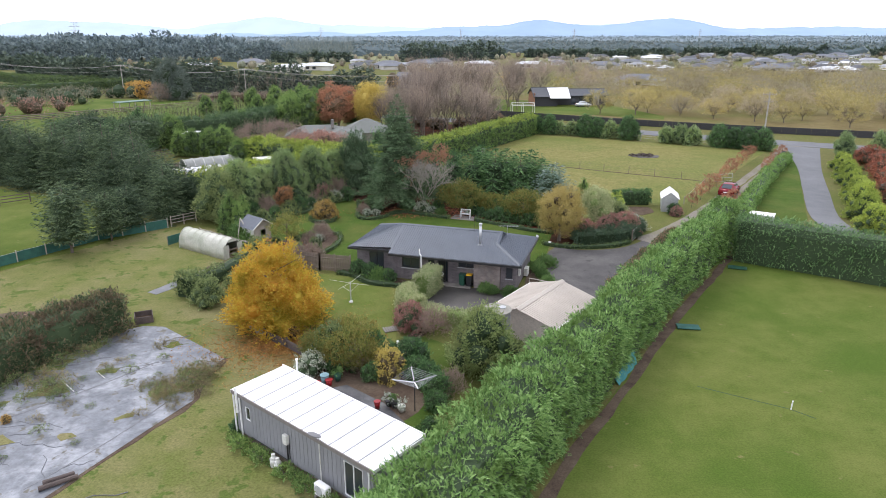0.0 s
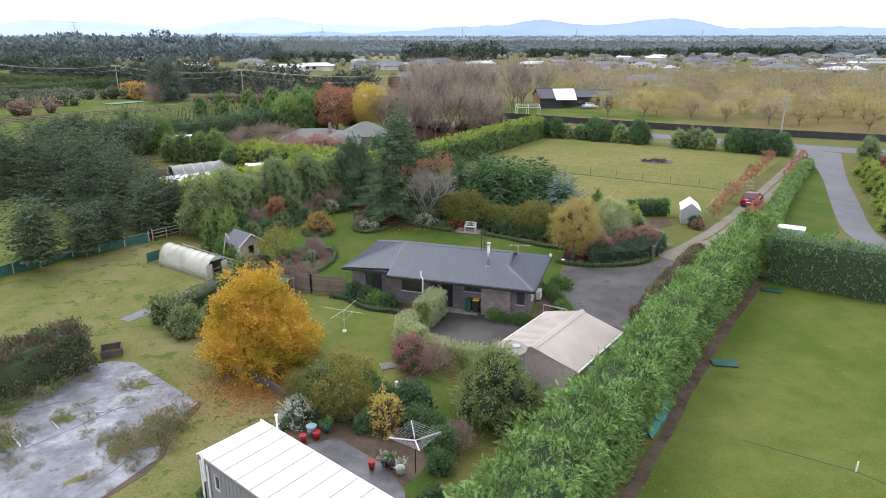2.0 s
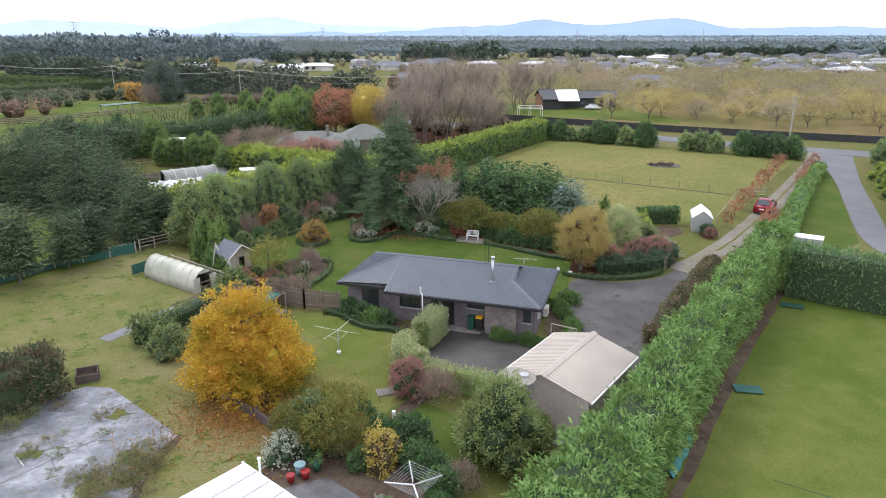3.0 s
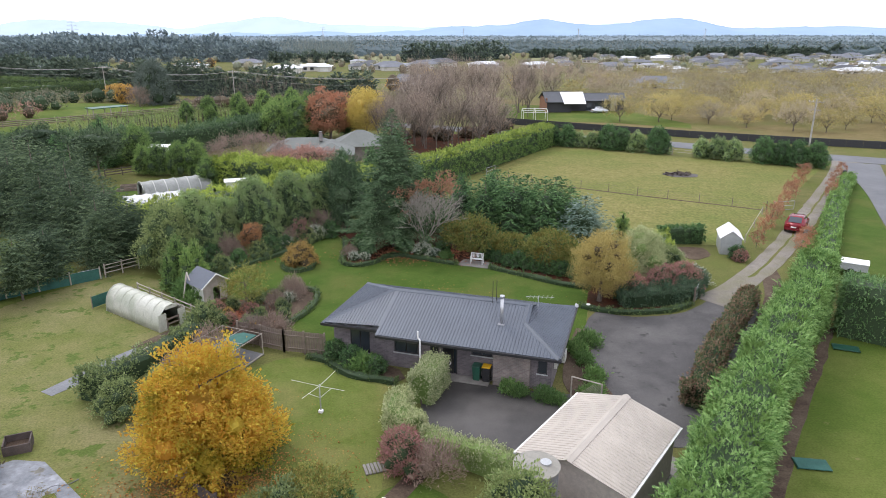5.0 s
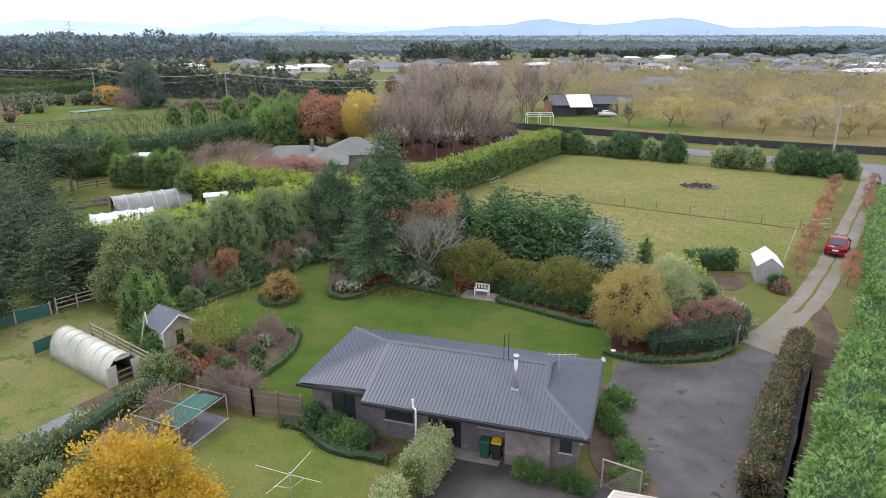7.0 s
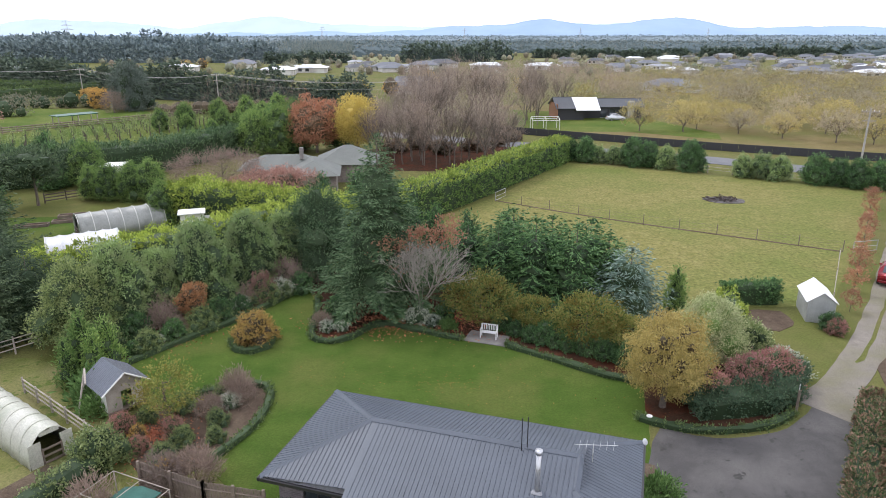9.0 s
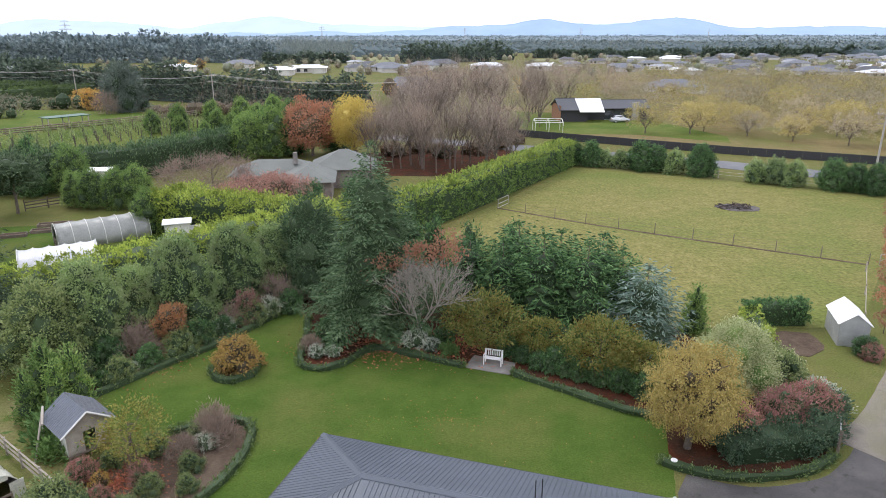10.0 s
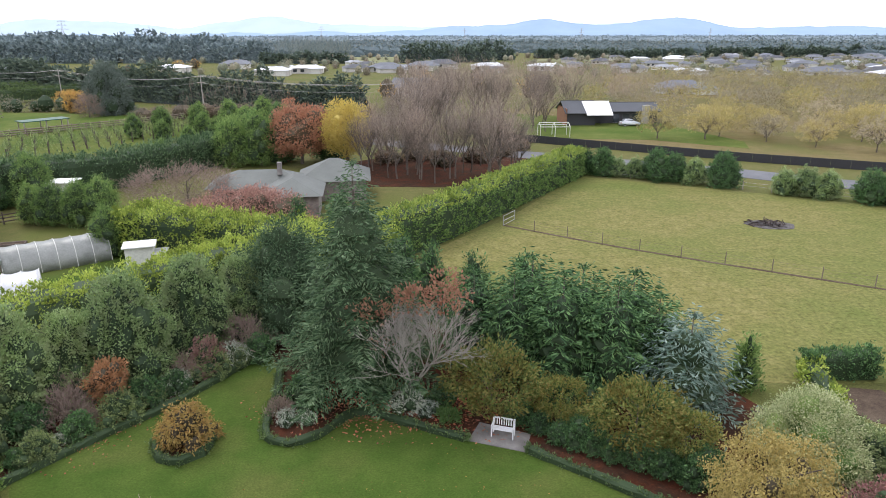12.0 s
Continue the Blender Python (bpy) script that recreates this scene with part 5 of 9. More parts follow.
for i in range(np_):
    a, c = CL * i / np_, CL * (i + 1) / np_
    bm = boxes((a + 0.012, 0.0, CZ - 0.05, c - 0.012, CW, CZ), bevel=0.008)
    for v in bm.verts:
        v.co.z += 0.1 * (1 - abs(v.co.y / CW - 0.5) * 2) * 0 + 0.03 * v.co.y
    part("roof_panel", bm, M_WHITEROOF, cab)
    if i:
        bm = boxes((a - 0.022, 0.0, CZ - 0.02, a + 0.022, CW, CZ + 0.035))
        for v in bm.verts:
            v.co.z += 0.03 * v.co.y
        part("roof_seam", bm, M_TRIMGREY, cab)
part("fascia", boxes((-0.04, -0.05, CZ - 0.17, CL + 0.04, 0.0, CZ + 0.02)), paint("brown_grey_fascia", (0.2, 0.18, 0.17), 0.6), cab)
part("fascia", boxes((-0.04, CW, CZ - 0.05, CL + 0.04, CW + 0.05, CZ + 0.16)), M_WHITE, cab)
part("fascia", boxes((-0.05, -0.05, CZ - 0.14, 0.0, CW + 0.05, CZ + 0.03), (CL, -0.05, CZ - 0.14, CL + 0.05, CW + 0.05, CZ + 0.03)), M_WHITE, cab)
for x, y in ((0.06, 0.02), (0.55, 0.03), (CL - 0.3, 0.03)):
    part("downpipe", rods(((x, y, 0.05), (x, y, CZ - 0.1), 0.045, 0.045), n=8), M_WHITE, cab, "white downpipe")
part("vent_pipe", rods(((0.5, -0.1, 1.6), (0.5, -0.1, CZ + 0.35), 0.06, 0.06), n=8), M_WHITE, cab)
part("vent_pipe", rods(((1.1, CW + 0.1, 1.0), (1.1, CW + 0.1, CZ + 0.75), 0.05, 0.05), ((1.1, CW + 0.1, CZ + 0.75), (1.1, CW + 0.1, CZ + 0.8), 0.08, 0.08), n=8), M_WHITE, cab)
mb = part("meter_box", boxes((4.05, -0.1, 1.35, 4.35, 0.08, 1.85), bevel=0.02), M_OFFWHITE, cab, "white electrical box")
part("conduit", rods(((4.2, 0.04, 0.3), (4.2, 0.04, 1.35), 0.04, 0.04), ((4.35, 0.05, 0.6), (4.35, 0.05, 1.4), 0.025, 0.025), ((1.3, 0.05, 0.45), (4.1, 0.05, 0.42), 0.02, 0.02)), M_BLACK, cab, "black cables and conduit")
dish = part("satellite_dish", rods(((6.6, 0.02, 0.5), (6.6, 0.02, 2.75), 0.03, 0.03), ((6.6, -0.02, 2.75), (6.6, -0.18, 2.9), 0.03, 0.03), n=8), M_OFFWHITE, cab, "satellite dish on a white pole")
bm = bmesh.new()
bmesh.ops.create_uvsphere(bm, u_segments=18, v_segments=10, radius=0.34, matrix=Matrix.LocRotScale((6.6, -0.2, 2.95), Euler((-0.45, 0.0, 0.0)), (1, 0.85, 0.22)))
part("reflector", bm, paint("grey_dish", (0.16, 0.16, 0.165), 0.5), dish, "grey dish", True)
ac = thing("heat_pump", "white outdoor heat pump unit on a base", "heat pump", m=cab.matrix_basis @ pose(6.7, -0.5, 0.03))
part("body", boxes((0, 0, 0.12, 0.8, 0.32, 0.72), bevel=0.03), M_WHITE, ac)
part("fan_grille", rods(((0.3, -0.015, 0.42), (0.3, 0.01, 0.42), 0.24, 0.24), n=20), M_TRIMGREY, ac)
for x in (0.1, 0.7):
    part("foot", boxes((x - 0.05, -0.05, 0, x + 0.05, 0.4, 0.12)), M_CONC, ac)
for i, (x, y) in enumerate(((3.55, -0.32), (3.95, -0.38))):
    g = thing("gas_bottle", "white gas bottle beside the cabin wall", "gas bottle", "gas bottles", cab.matrix_basis @ pose(x, y, 0.02))
    part("body", rods(((0, 0, 0), (0, 0, 0.1), 0.15, 0.18), ((0, 0, 0.1), (0, 0, 0.42), 0.18, 0.18), ((0, 0, 0.42), (0, 0, 0.54), 0.18, 0.09), n=16), M_OFFWHITE, g, "", True)
    part("collar", rods(((0, 0, 0.54), (0, 0, 0.66), 0.1, 0.1), n=12), M_OFFWHITE, g)

# ---- rotary and wire clothes lines ----
rot = thing("rotary_clothes_line", "square grey rotary clothes line with white arms", "clothes line", m=pose(-1.5, 16.7, 0, 0, 0, 12))
part("pole", rods(((0, 0, 0), (0, 0, 1.9), 0.03, 0.025), n=8), M_BLACK, rot)
tips = [(1.2 * math.cos(a), 1.2 * math.sin(a), 2.05) for a in (0.0, math.pi / 2, math.pi, 1.5 * math.pi)]
for k, tp in enumerate(tips):
    part("arm", rods(((0, 0, 1.75), tp, 0.035, 0.03)), M_WHITE if k in (2, 3) else M_GALV, rot, "white arm" if k in (2, 3) else "grey arm")
for ln_ in [(tuple(Vector((0, 0, 1.75)).lerp(Vector(tips[k]), f)), tuple(Vector((0, 0, 1.75)).lerp(Vector(tips[(k + 1) % 4]), f)), 0.008, 0.008) for f in (0.35, 0.5, 0.62, 0.74, 0.87, 1.0) for k in range(4)]:
    part("line", rods(ln_, n=4), M_GALV, rot)
cl = thing("clothes_line", "white fold out clothes line frame on a post", "clothes line", m=pose(-7.2, 31.8, 0, 0, 0, -10))
part("post", rods(((0, 0, 0), (0, 0, 1.7), 0.04, 0.035), n=8), M_GALV, cl)
part("foot", boxes((-0.12, -0.12, 0, 0.12, 0.12, 0.18), bevel=0.03), M_WHITE, cl)
for e in ((-1.7, 0.3, 1.62), (1.5, -0.25, 1.62), (-0.45, -1.3, 1.55), (0.35, 1.5, 1.75)):
    part("arm", rods(((0, 0, 1.6), e, 0.014, 0.012)), M_OFFWHITE, cl)
part("brace", rods(((0, 0, 0.9), (-0.3, -0.8, 1.58), 0.015, 0.015), ((0, 0, 0.9), (0.7, -0.12, 1.6), 0.015, 0.015)), M_OFFWHITE, cl)

# ---- timber fence by the house and the shade frame ----
fence = thing("timber_fence", "weathered brown paling fence joining the house", "fence")
FA, FB = Vector((-10.9, 38.9, 0)), Vector((-8.2, 38.4, 0))
FC = Vector((-14.2, 40.2, 0))
for a, c in ((FA, FB), (FC, FA)):
    d = (c - a)
    n = int(d.length / 0.16)
    ang = math.degrees(math.atan2(d.y, d.x))
    pal = None
    for i in range(n):
        p = a + d * (i + 0.5) / n
        if pal is None:
            pal = part("paling", boxes((-0.072, -0.012, 0.05, 0.072, 0.012, 1.5), bevel=0.006), M_WOOD, fence)
            pm = pal.data
            pal.matrix_basis = pose(p.x, p.y, 0, 0, 0, ang)
        else:
            o = part("paling", pm, None, fence)
            o.matrix_basis = pose(p.x, p.y, rs.uniform(-0.02, 0.02), 0, 0, ang)
    for z in (0.35, 1.2):
        part("rail", rods((a + Vector((0, 0, z)) + Vector((0.03, -0.05, 0)), c + Vector((0, 0, z)) + Vector((0.03, -0.05, 0)), 0.04, 0.04), n=4), M_WOOD, fence)
    for f in (0.0, 0.5, 1.0):
        p = a.lerp(c, f)
        part("post", boxes((p.x - 0.06, p.y - 0.14, 0, p.x + 0.06, p.y - 0.02, 1.6), bevel=0.01), M_WOOD, fence)
sf = thing("fruit_cage", "grey pole frame with torn green shade cloth", "frame", m=pose(-14.2, 37.5, 0, 0, 0, -22))
X1, X2, Y1, Y2, FZ = -1.55, 1.55, -1.65, 1.65, 1.45
for x, y in ((X1, Y1), (X2, Y1), (X2, Y2), (X1, Y2)):
    part("post", rods(((x, y, 0), (x, y, FZ), 0.03, 0.03)), M_PALEWOOD, sf)
for a, c in (((X1, Y1), (X2, Y1)), ((X2, Y1), (X2, Y2)), ((X2, Y2), (X1, Y2)), ((X1, Y2), (X1, Y1)), ((X1, 0), (X2, 0)), ((0, Y1), (0, Y2))):
    part("rail", rods(((*a, FZ), (*c, FZ), 0.02, 0.02)), M_PALEWOOD, sf)
part("rail", rods(((X1, Y1, 0.06), (X2, Y1, 0.06), 0.05, 0.05), ((X2, Y1, 0.06), (X2, Y2, 0.06), 0.05, 0.05)), M_PALEWOOD, sf)
bm = bmesh.new()
g = [[bm.verts.new((-0.7 + 2.1 * i / 8, -1.5 + 2.9 * j / 8, FZ - 0.02 - 0.7 * max(0, 0.5 - i / 8) - 0.3 * max(0, 0.5 - j / 8) - 0.15 * math.sin(math.pi * i / 8) * math.sin(math.pi * j / 8))) for i in range(9)] for j in range(9)]
for j in range(8):
    for i in range(8):
        bm.faces.new((g[j][i], g[j][i + 1], g[j + 1][i + 1], g[j + 1][i]))
sc = part("shade_cloth", bm, M_GREENNET, sf, "sagging green shade cloth", True)
so = sc.modifiers.new("thick", "SOLIDIFY")
so.thickness = 0.01
sheet("cage_floor", [(-12.1, 38.5), (-13.3, 35.2), (-16.4, 36.5), (-15.1, 39.8)], 0.034, M_BLACKMAT, "dark grey matting under the pole frame", False, 0.08)

# ---- plastic tunnels ----
def tunnel(name, label, L, r, h, film, m, hoops=6, door=True, end_film=None):
    t = thing(name, label, "tunnel house", "", m)
    N = 12
    prof = [(-r * math.cos(math.pi * i / N) * (1 if i in (0, N) else 1.0), h * math.sin(math.pi * i / N) ** 0.8) for i in range(N + 1)]
    bm = bmesh.new()
    S = hoops * 4
    rows = []
    for s in range(S + 1):
        dip = 1 - 0.035 * math.sin(math.pi * (s % 4) / 4)
        rows.append([bm.verts.new((L * s / S, y * dip, z * dip)) for y, z in prof])
    for s in range(S):
        for i in range(N):
            bm.faces.new((rows[s][i], rows[s][i + 1], rows[s + 1][i + 1], rows[s + 1][i]))
    bm.faces.new(rows[S])
    if not door:
        bm.faces.new(rows[0][::-1])
    cov = part("cover", bm, film, t, "", True)
    cov.modifiers.new("thick", "SOLIDIFY").thickness = 0.015
    for k in range(hoops + 1):
        x = L * k / hoops + (0.01 if k else 0)
        hb = bmesh.new()
        rings = [[hb.verts.new((x + dx, a[0] * sc_, a[1] * sc_)) for dx, sc_ in ((-0.022, 1.0), (-0.022, 1.025), (0.022, 1.025), (0.022, 1.0))] for a in prof]
        for ra, rc in zip(rings, rings[1:]):
            for q in range(4):
                hb.faces.new((ra[q], ra[(q + 1) % 4], rc[(q + 1) % 4], rc[q]))
        part("hoop", hb, M_OFFWHITE if film is not M_FABRIC else M_FABRIC, t)
    if door:
        part("end_panel", boxes((-0.02, -r * 0.96, 0, 0.02, -r * 0.42, h * 0.72), (-0.02, r * 0.42, 0, 0.02, r * 0.96, h * 0.72), (-0.02, -r * 0.42, h * 0.85, 0.02, r * 0.42, h * 0.97)), film, t)
        part("gate", boxes((-0.08, -r * 0.45, 0.05, -0.03, r * 0.45, 0.16), (-0.08, -r * 0.45, 0.4, -0.03, r * 0.45, 0.5), (-0.08, -r * 0.45, 0.75, -0.03, r * 0.45, 0.85), (-0.08, -r * 0.45, 0.0, -0.03, -r * 0.38, 0.9), (-0.08, r * 0.38, 0.0, -0.03, r * 0.45, 0.9)), M_WOOD, t, "low timber gate")
    return t


tunnel("tunnel_house", "cream plastic film tunnel house with open end", 6.6, 1.05, 1.75, M_FABRIC, pose(-19.4, 42.3, 0, 0, 0, 146), 7)
tunnel("tunnel_house", "long grey film polytunnel on the nursery grass", 8.0, 1.8, 2.2, M_FILMGREY, pose(-37.9, 78.4, 0, 0, 0, 38), 6)
tunnel("tunnel_house", "white film polytunnel with rounded hoops", 5.6, 2.6, 2.8, M_FILMWHITE, pose(-35.0, 68.6, 0, 0, 0, 32), 5, False)
wb = thing("tarpaulin_box", "white covered box on the nursery lawn", "shed", m=pose(-26.4, 80.2, 0, 0, 0, 15))
part("body", boxes((-1.4, -0.8, 0, 1.4, 0.8, 1.3), bevel=0.05), M_OFFWHITE, wb)
bm = boxes((-1.5, -0.9, 1.3, 1.5, 0.9, 1.42), bevel=0.03)
part("cover", bm, M_FILMWHITE, wb)
gs = thing("wind_screen", "dark green shade cloth screen at the tunnel end", "screen", m=pose(-26.2, 46.2, 0, 0, 0, 60))
part("cloth", boxes((-0.9, -0.01, 0.1, 0.9, 0.01, 0.95)), M_GREENNET, gs)
for x in (-0.9, 0.9):
    part("post", rods(((x, 0, 0), (x, 0, 1.05), 0.03, 0.03)), M_WOOD, gs)

# ---- the play hut ----
hut = thing("play_hut", "small timber play hut with grey metal gable roof", "hut", m=pose(-18.6, 47.1, 0, 0, 0, 50))
part("wall", wall_bm(-0.95, 0.95, -1.0, 0.4, 1.75, [(-0.2, 0.35, 0.4, 1.4)], 0.06), M_PALEWOOD, hut)
part("wall", boxes((-0.95, 1.0, 0.4, 0.95, 1.06, 1.75)), M_PALEWOOD, hut)
part("wall", boxes((-0.95, -0.94, 0.4, -0.89, 1.0, 1.75)), M_OFFWHITE, hut, "white painted side")
part("wall", boxes((0.89, -0.94, 0.4, 0.95, 1.0, 1.75)), M_PALEWOOD, hut)
part("floor", boxes((-1.0, -1.05, 0.3, 1.0, 1.1, 0.4)), M_WOOD, hut)
for x in (-0.9, 0.9):
    for y in (-0.95, 1.0):
        part("stump", rods(((x, y, 0), (x, y, 0.3), 0.07, 0.07)), M_WOOD, hut)
for sx in (-1, 1):
    # one roof paint in two copies: shaded tone on the left slope, lit on the right
    roof_slope(hut, "", paint("blue_grey_roof" + str(sx), (0.12, 0.135, 0.16) if sx < 0 else (0.15, 0.16, 0.18), 0.45), [(sx * 1.25, -1.3, 1.62), (0, -1.3, 2.5), (0, 1.3, 2.5), (sx * 1.25, 1.3, 1.62)], (-sx, 0, 0.7), 0.16, 0.025, 0.06)
    part("bargeboard", rods(((sx * 1.27, -1.32, 1.6), (0, -1.32, 2.5), 0.05, 0.05), n=4), M_OFFWHITE, hut)
bm = bmesh.new()
for y in (-1.0, 1.0):
    bm.faces.new([bm.verts.new(v) for v in ((-0.95, y, 1.75), (0.95, y, 1.75), (0, y, 2.42))])
part("gable", bm, M_PALEWOOD, hut)
part("swing_frame", rods(((-1.3, 1.3, 0), (-1.1, 0.9, 2.4), 0.05, 0.05), ((-1.1, 0.9, 2.4), (-1.6, -0.4, 2.2), 0.05, 0.05), ((-2.0, 0.4, 0), (-1.1, 0.9, 2.4), 0.05, 0.05)), M_PALEWOOD, hut)
tyre = thing("tyre", "black rubber tyre standing by the hut", "tyre", m=pose(-17.6, 45.4, 0.3, 0, 90, 60))
bm = bmesh.new()
for i in range(18):
    a, c = 2 * math.pi * i / 18, 2 * math.pi * (i + 1) / 18
    rod(bm, (0.24 * math.cos(a), 0.24 * math.sin(a), 0), (0.24 * math.cos(c), 0.24 * math.sin(c), 0), 0.075, 0.075, 6)
part("tread", bm, M_RUBBER, tyre)

# ---- the small shed by the drive ----
sh = thing("garden_shed", "small galvanised shed with white gable roof", "shed", m=pose(23.84, 59.16, 0, 0, 0, -14))
SW, SL = 1.75, 3.0
for y in (0.0, SL):
    bm = bmesh.new()
    f = bm.faces.new([bm.verts.new((x, y, z)) for x, z in ((0, 0), (SW, 0), (SW, 1.55), (SW / 2, 2.2), (0, 1.55))])
    r = bmesh.ops.extrude_face_region(bm, geom=[f])
    bmesh.ops.translate(bm, verts=[v for v in r["geom"] if isinstance(v, bmesh.types.BMVert)], vec=(0, 0.05 if y == 0 else -0.05, 0))
    bmesh.ops.recalc_face_normals(bm, faces=bm.faces[:])
    part("wall", bm, M_GALV, sh)
part("wall", boxes((0, 0.05, 0, 0.05, SL - 0.05, 1.55)), M_GALV, sh)
part("wall", boxes((SW - 0.05, 0.05, 0, SW, SL - 0.05, 1.55)), M_GALV, sh)
for i in range(6):
    part("batten", boxes((0.15 + 0.3 * i, -0.02, 0.02, 0.19 + 0.3 * i, 0.0, 1.6)), M_GALV, sh)
for a, c in ((-0.12, SW / 2), (SW + 0.12, SW / 2)):
    roof_slope(sh, "", M_WHITEROOF, [(a, -0.1, 1.48), (c, -0.1, 2.24), (c, SL + 0.1, 2.24), (a, SL + 0.1, 1.48)], (1 if c > a else -1, 0, 0.8), 0.24, 0.02, 0.05)

# ---- the white bench and paving ----
sheet("bench_paving", [(0.0, 55.6), (2.7, 54.7), (3.1, 56.2), (0.6, 57.2)], 0.06, M_CONC, "pale brown paving slab under the bench", False, 0.03)
bench = thing("garden_bench", "white slatted garden bench under the trees", "bench", m=pose(1.7, 56.0, 0.06, 0, 0, -16) @ Matrix.Diagonal((0.78, 0.9, 0.95, 1)))
for i in range(4):
    part("slat", boxes((-0.7, -0.22 + 0.12 * i, 0.42, 0.7, -0.13 + 0.12 * i, 0.45), bevel=0.008), M_WHITE, bench)
for i in range(9):
    part("slat", boxes((-0.6 + 0.15 * i - 0.03, 0.24, 0.5, -0.6 + 0.15 * i + 0.03, 0.27, 0.88)), M_WHITE, bench)
part("back_rail", boxes((-0.72, 0.22, 0.86, 0.72, 0.29, 0.94), bevel=0.01), M_WHITE, bench)
for x in (-0.68, 0.68):
    part("leg", boxes((x - 0.035, -0.24, 0, x + 0.035, -0.17, 0.62)), M_WHITE, bench)
    part("leg", boxes((x - 0.035, 0.22, 0, x + 0.035, 0.29, 0.9)), M_WHITE, bench)
    part("armrest", boxes((x - 0.045, -0.26, 0.62, x + 0.045, 0.26, 0.66)), M_WHITE, bench)

# ---- the car ----
def car(label, body_mat, m):
    t = thing("car", label, "car", "", m)
    bm = bmesh.new()
    prof = [(-2.05, 0.35), (-2.08, 0.8), (-1.95, 0.98), (-1.7, 1.05), (-1.15, 1.52), (0.25, 1.52), (1.05, 1.0), (1.9, 0.85), (2.1, 0.6), (2.08, 0.35)]
    ringL = [bm.verts.new((x, -0.86 if z < 1.1 else -0.66, z)) for x, z in prof]
    ringR = [bm.verts.new((x, 0.86 if z < 1.1 else 0.66, z)) for x, z in prof]
    k = len(prof)
    for i in range(k):
        bm.faces.new((ringL[i], ringL[(i + 1) % k], ringR[(i + 1) % k], ringR[i]))
    bm.faces.new(ringL[::-1])
    bm.faces.new(ringR)
    bmesh.ops.recalc_face_normals(bm, faces=bm.faces[:])
    bmesh.ops.bevel(bm, geom=bm.edges[:], offset=0.06, segments=2, affect="EDGES")
    part("body", bm, body_mat, t, "", True)
    for pts in ([(-1.73, -0.6, 1.07), (-1.73, 0.6, 1.07), (-1.2, 0.54, 1.5), (-1.2, -0.54, 1.5)], [(1.02, -0.62, 1.04), (1.02, 0.62, 1.04), (0.32, 0.55, 1.5), (0.32, -0.55, 1.5)]):
        sx = -0.012 if pts[0][0] < 0 else 0.012
        b2 = bmesh.new()
        b2.faces.new([b2.verts.new((x + sx * 2, y, z + 0.022)) for x, y, z in pts])
        part("windscreen", b2, M_GLASS, t)
    for s in (-1, 1):
        b2 = bmesh.new()
        b2.faces.new([b2.verts.new((x, s * y, z)) for x, y, z in ((-1.5, 0.83, 1.08), (0.85, 0.83, 1.08), (0.2, 0.69, 1.47), (-1.05, 0.69, 1.47))])
        part("side_window", b2, M_GLASS, t)
        for x in (-1.3, 1.3):
            w = part("wheel", rods(((x, s * 0.68, 0.31), (x, s * 0.88, 0.31), 0.31, 0.31), n=18), M_RUBBER, t)
            part("rim", rods(((x, s * 0.87, 0.31), (x, s * 0.9, 0.31), 0.19, 0.19), n=12), M_STEEL, w)
        part("tail_light", boxes((-2.09, s * 0.55 - 0.14, 0.72, -2.0, s * 0.55 + 0.14, 0.95), bevel=0.02), M_RED, t)
        part("mirror", boxes((0.6, s * 0.88 - 0.08, 1.0, 0.75, s * 0.88 + 0.08, 1.12), bevel=0.03), body_mat, t)
    part("number_plate", boxes((-2.115, -0.25, 0.6, -2.085, 0.25, 0.72)), M_WHITE, t)
    part("bumper", boxes((-2.14, -0.8, 0.32, -2.04, 0.8, 0.52), bevel=0.03), body_mat, t)
    return t


car("small red hatchback on the gravel drive", M_CARRED, pose(34.6, 67.4, 0.04, 0, 0, 56))
car("silver car parked at the black barn", paint("silver_car_paint", (0.5, 0.52, 0.53), 0.3, 0.4), pose(34.6, 168.6, gz(172) + 0.06, 0, 0, 10))

# ---- fences ----
def post_fence(name, label, pts, step, h, post_r, wires, wmat=M_GALV, pmat=M_PALEWOOD, net=None, wire_r=0.012):
    t = thing(name, label, "fence")
    C = [Vector((*p, 0)) for p in pts]
    pm = None
    for a, c in zip(C, C[1:]):
        n = max(1, int((c - a).length / step))
        for i in range(n + (c is C[-1])):
            p = a.lerp(c, i / n)
            if pm is None:
                o = part("post", rods(((0, 0, -0.1), (0, 0, h + 0.1), post_r, post_r * 0.9), n=6), pmat, t)
                pm = o.data
            else:
                o = part("post", pm, None, t)
            o.location = p
        for z in wires:
            part("wire", rods((a + Vector((0, 0, z)), c + Vector((0, 0, z)), wire_r, wire_r), n=4), wmat, t)
        if net:
            d = (c - a).normalized()
            s = Vector((-d.y, d.x, 0)) * 0.02
            b2 = bmesh.new()
            k = max(2, int((c - a).length / 0.8))
            lo = [b2.verts.new(a.lerp(c, i / k) + s + Vector((0, 0, 0.02))) for i in range(k + 1)]
            up = [b2.verts.new(a.lerp(c, i / k) + s + Vector((0, 0, h * (0.95 + 0.05 * math.sin(i * 2.1))))) for i in range(k + 1)]
            for i in range(k):
                b2.faces.new((lo[i], lo[i + 1], up[i + 1], up[i]))
            nb = part("netting", b2, net, t)
            nb.modifiers.new("thick", "SOLIDIFY").thickness = 0.01
    return t


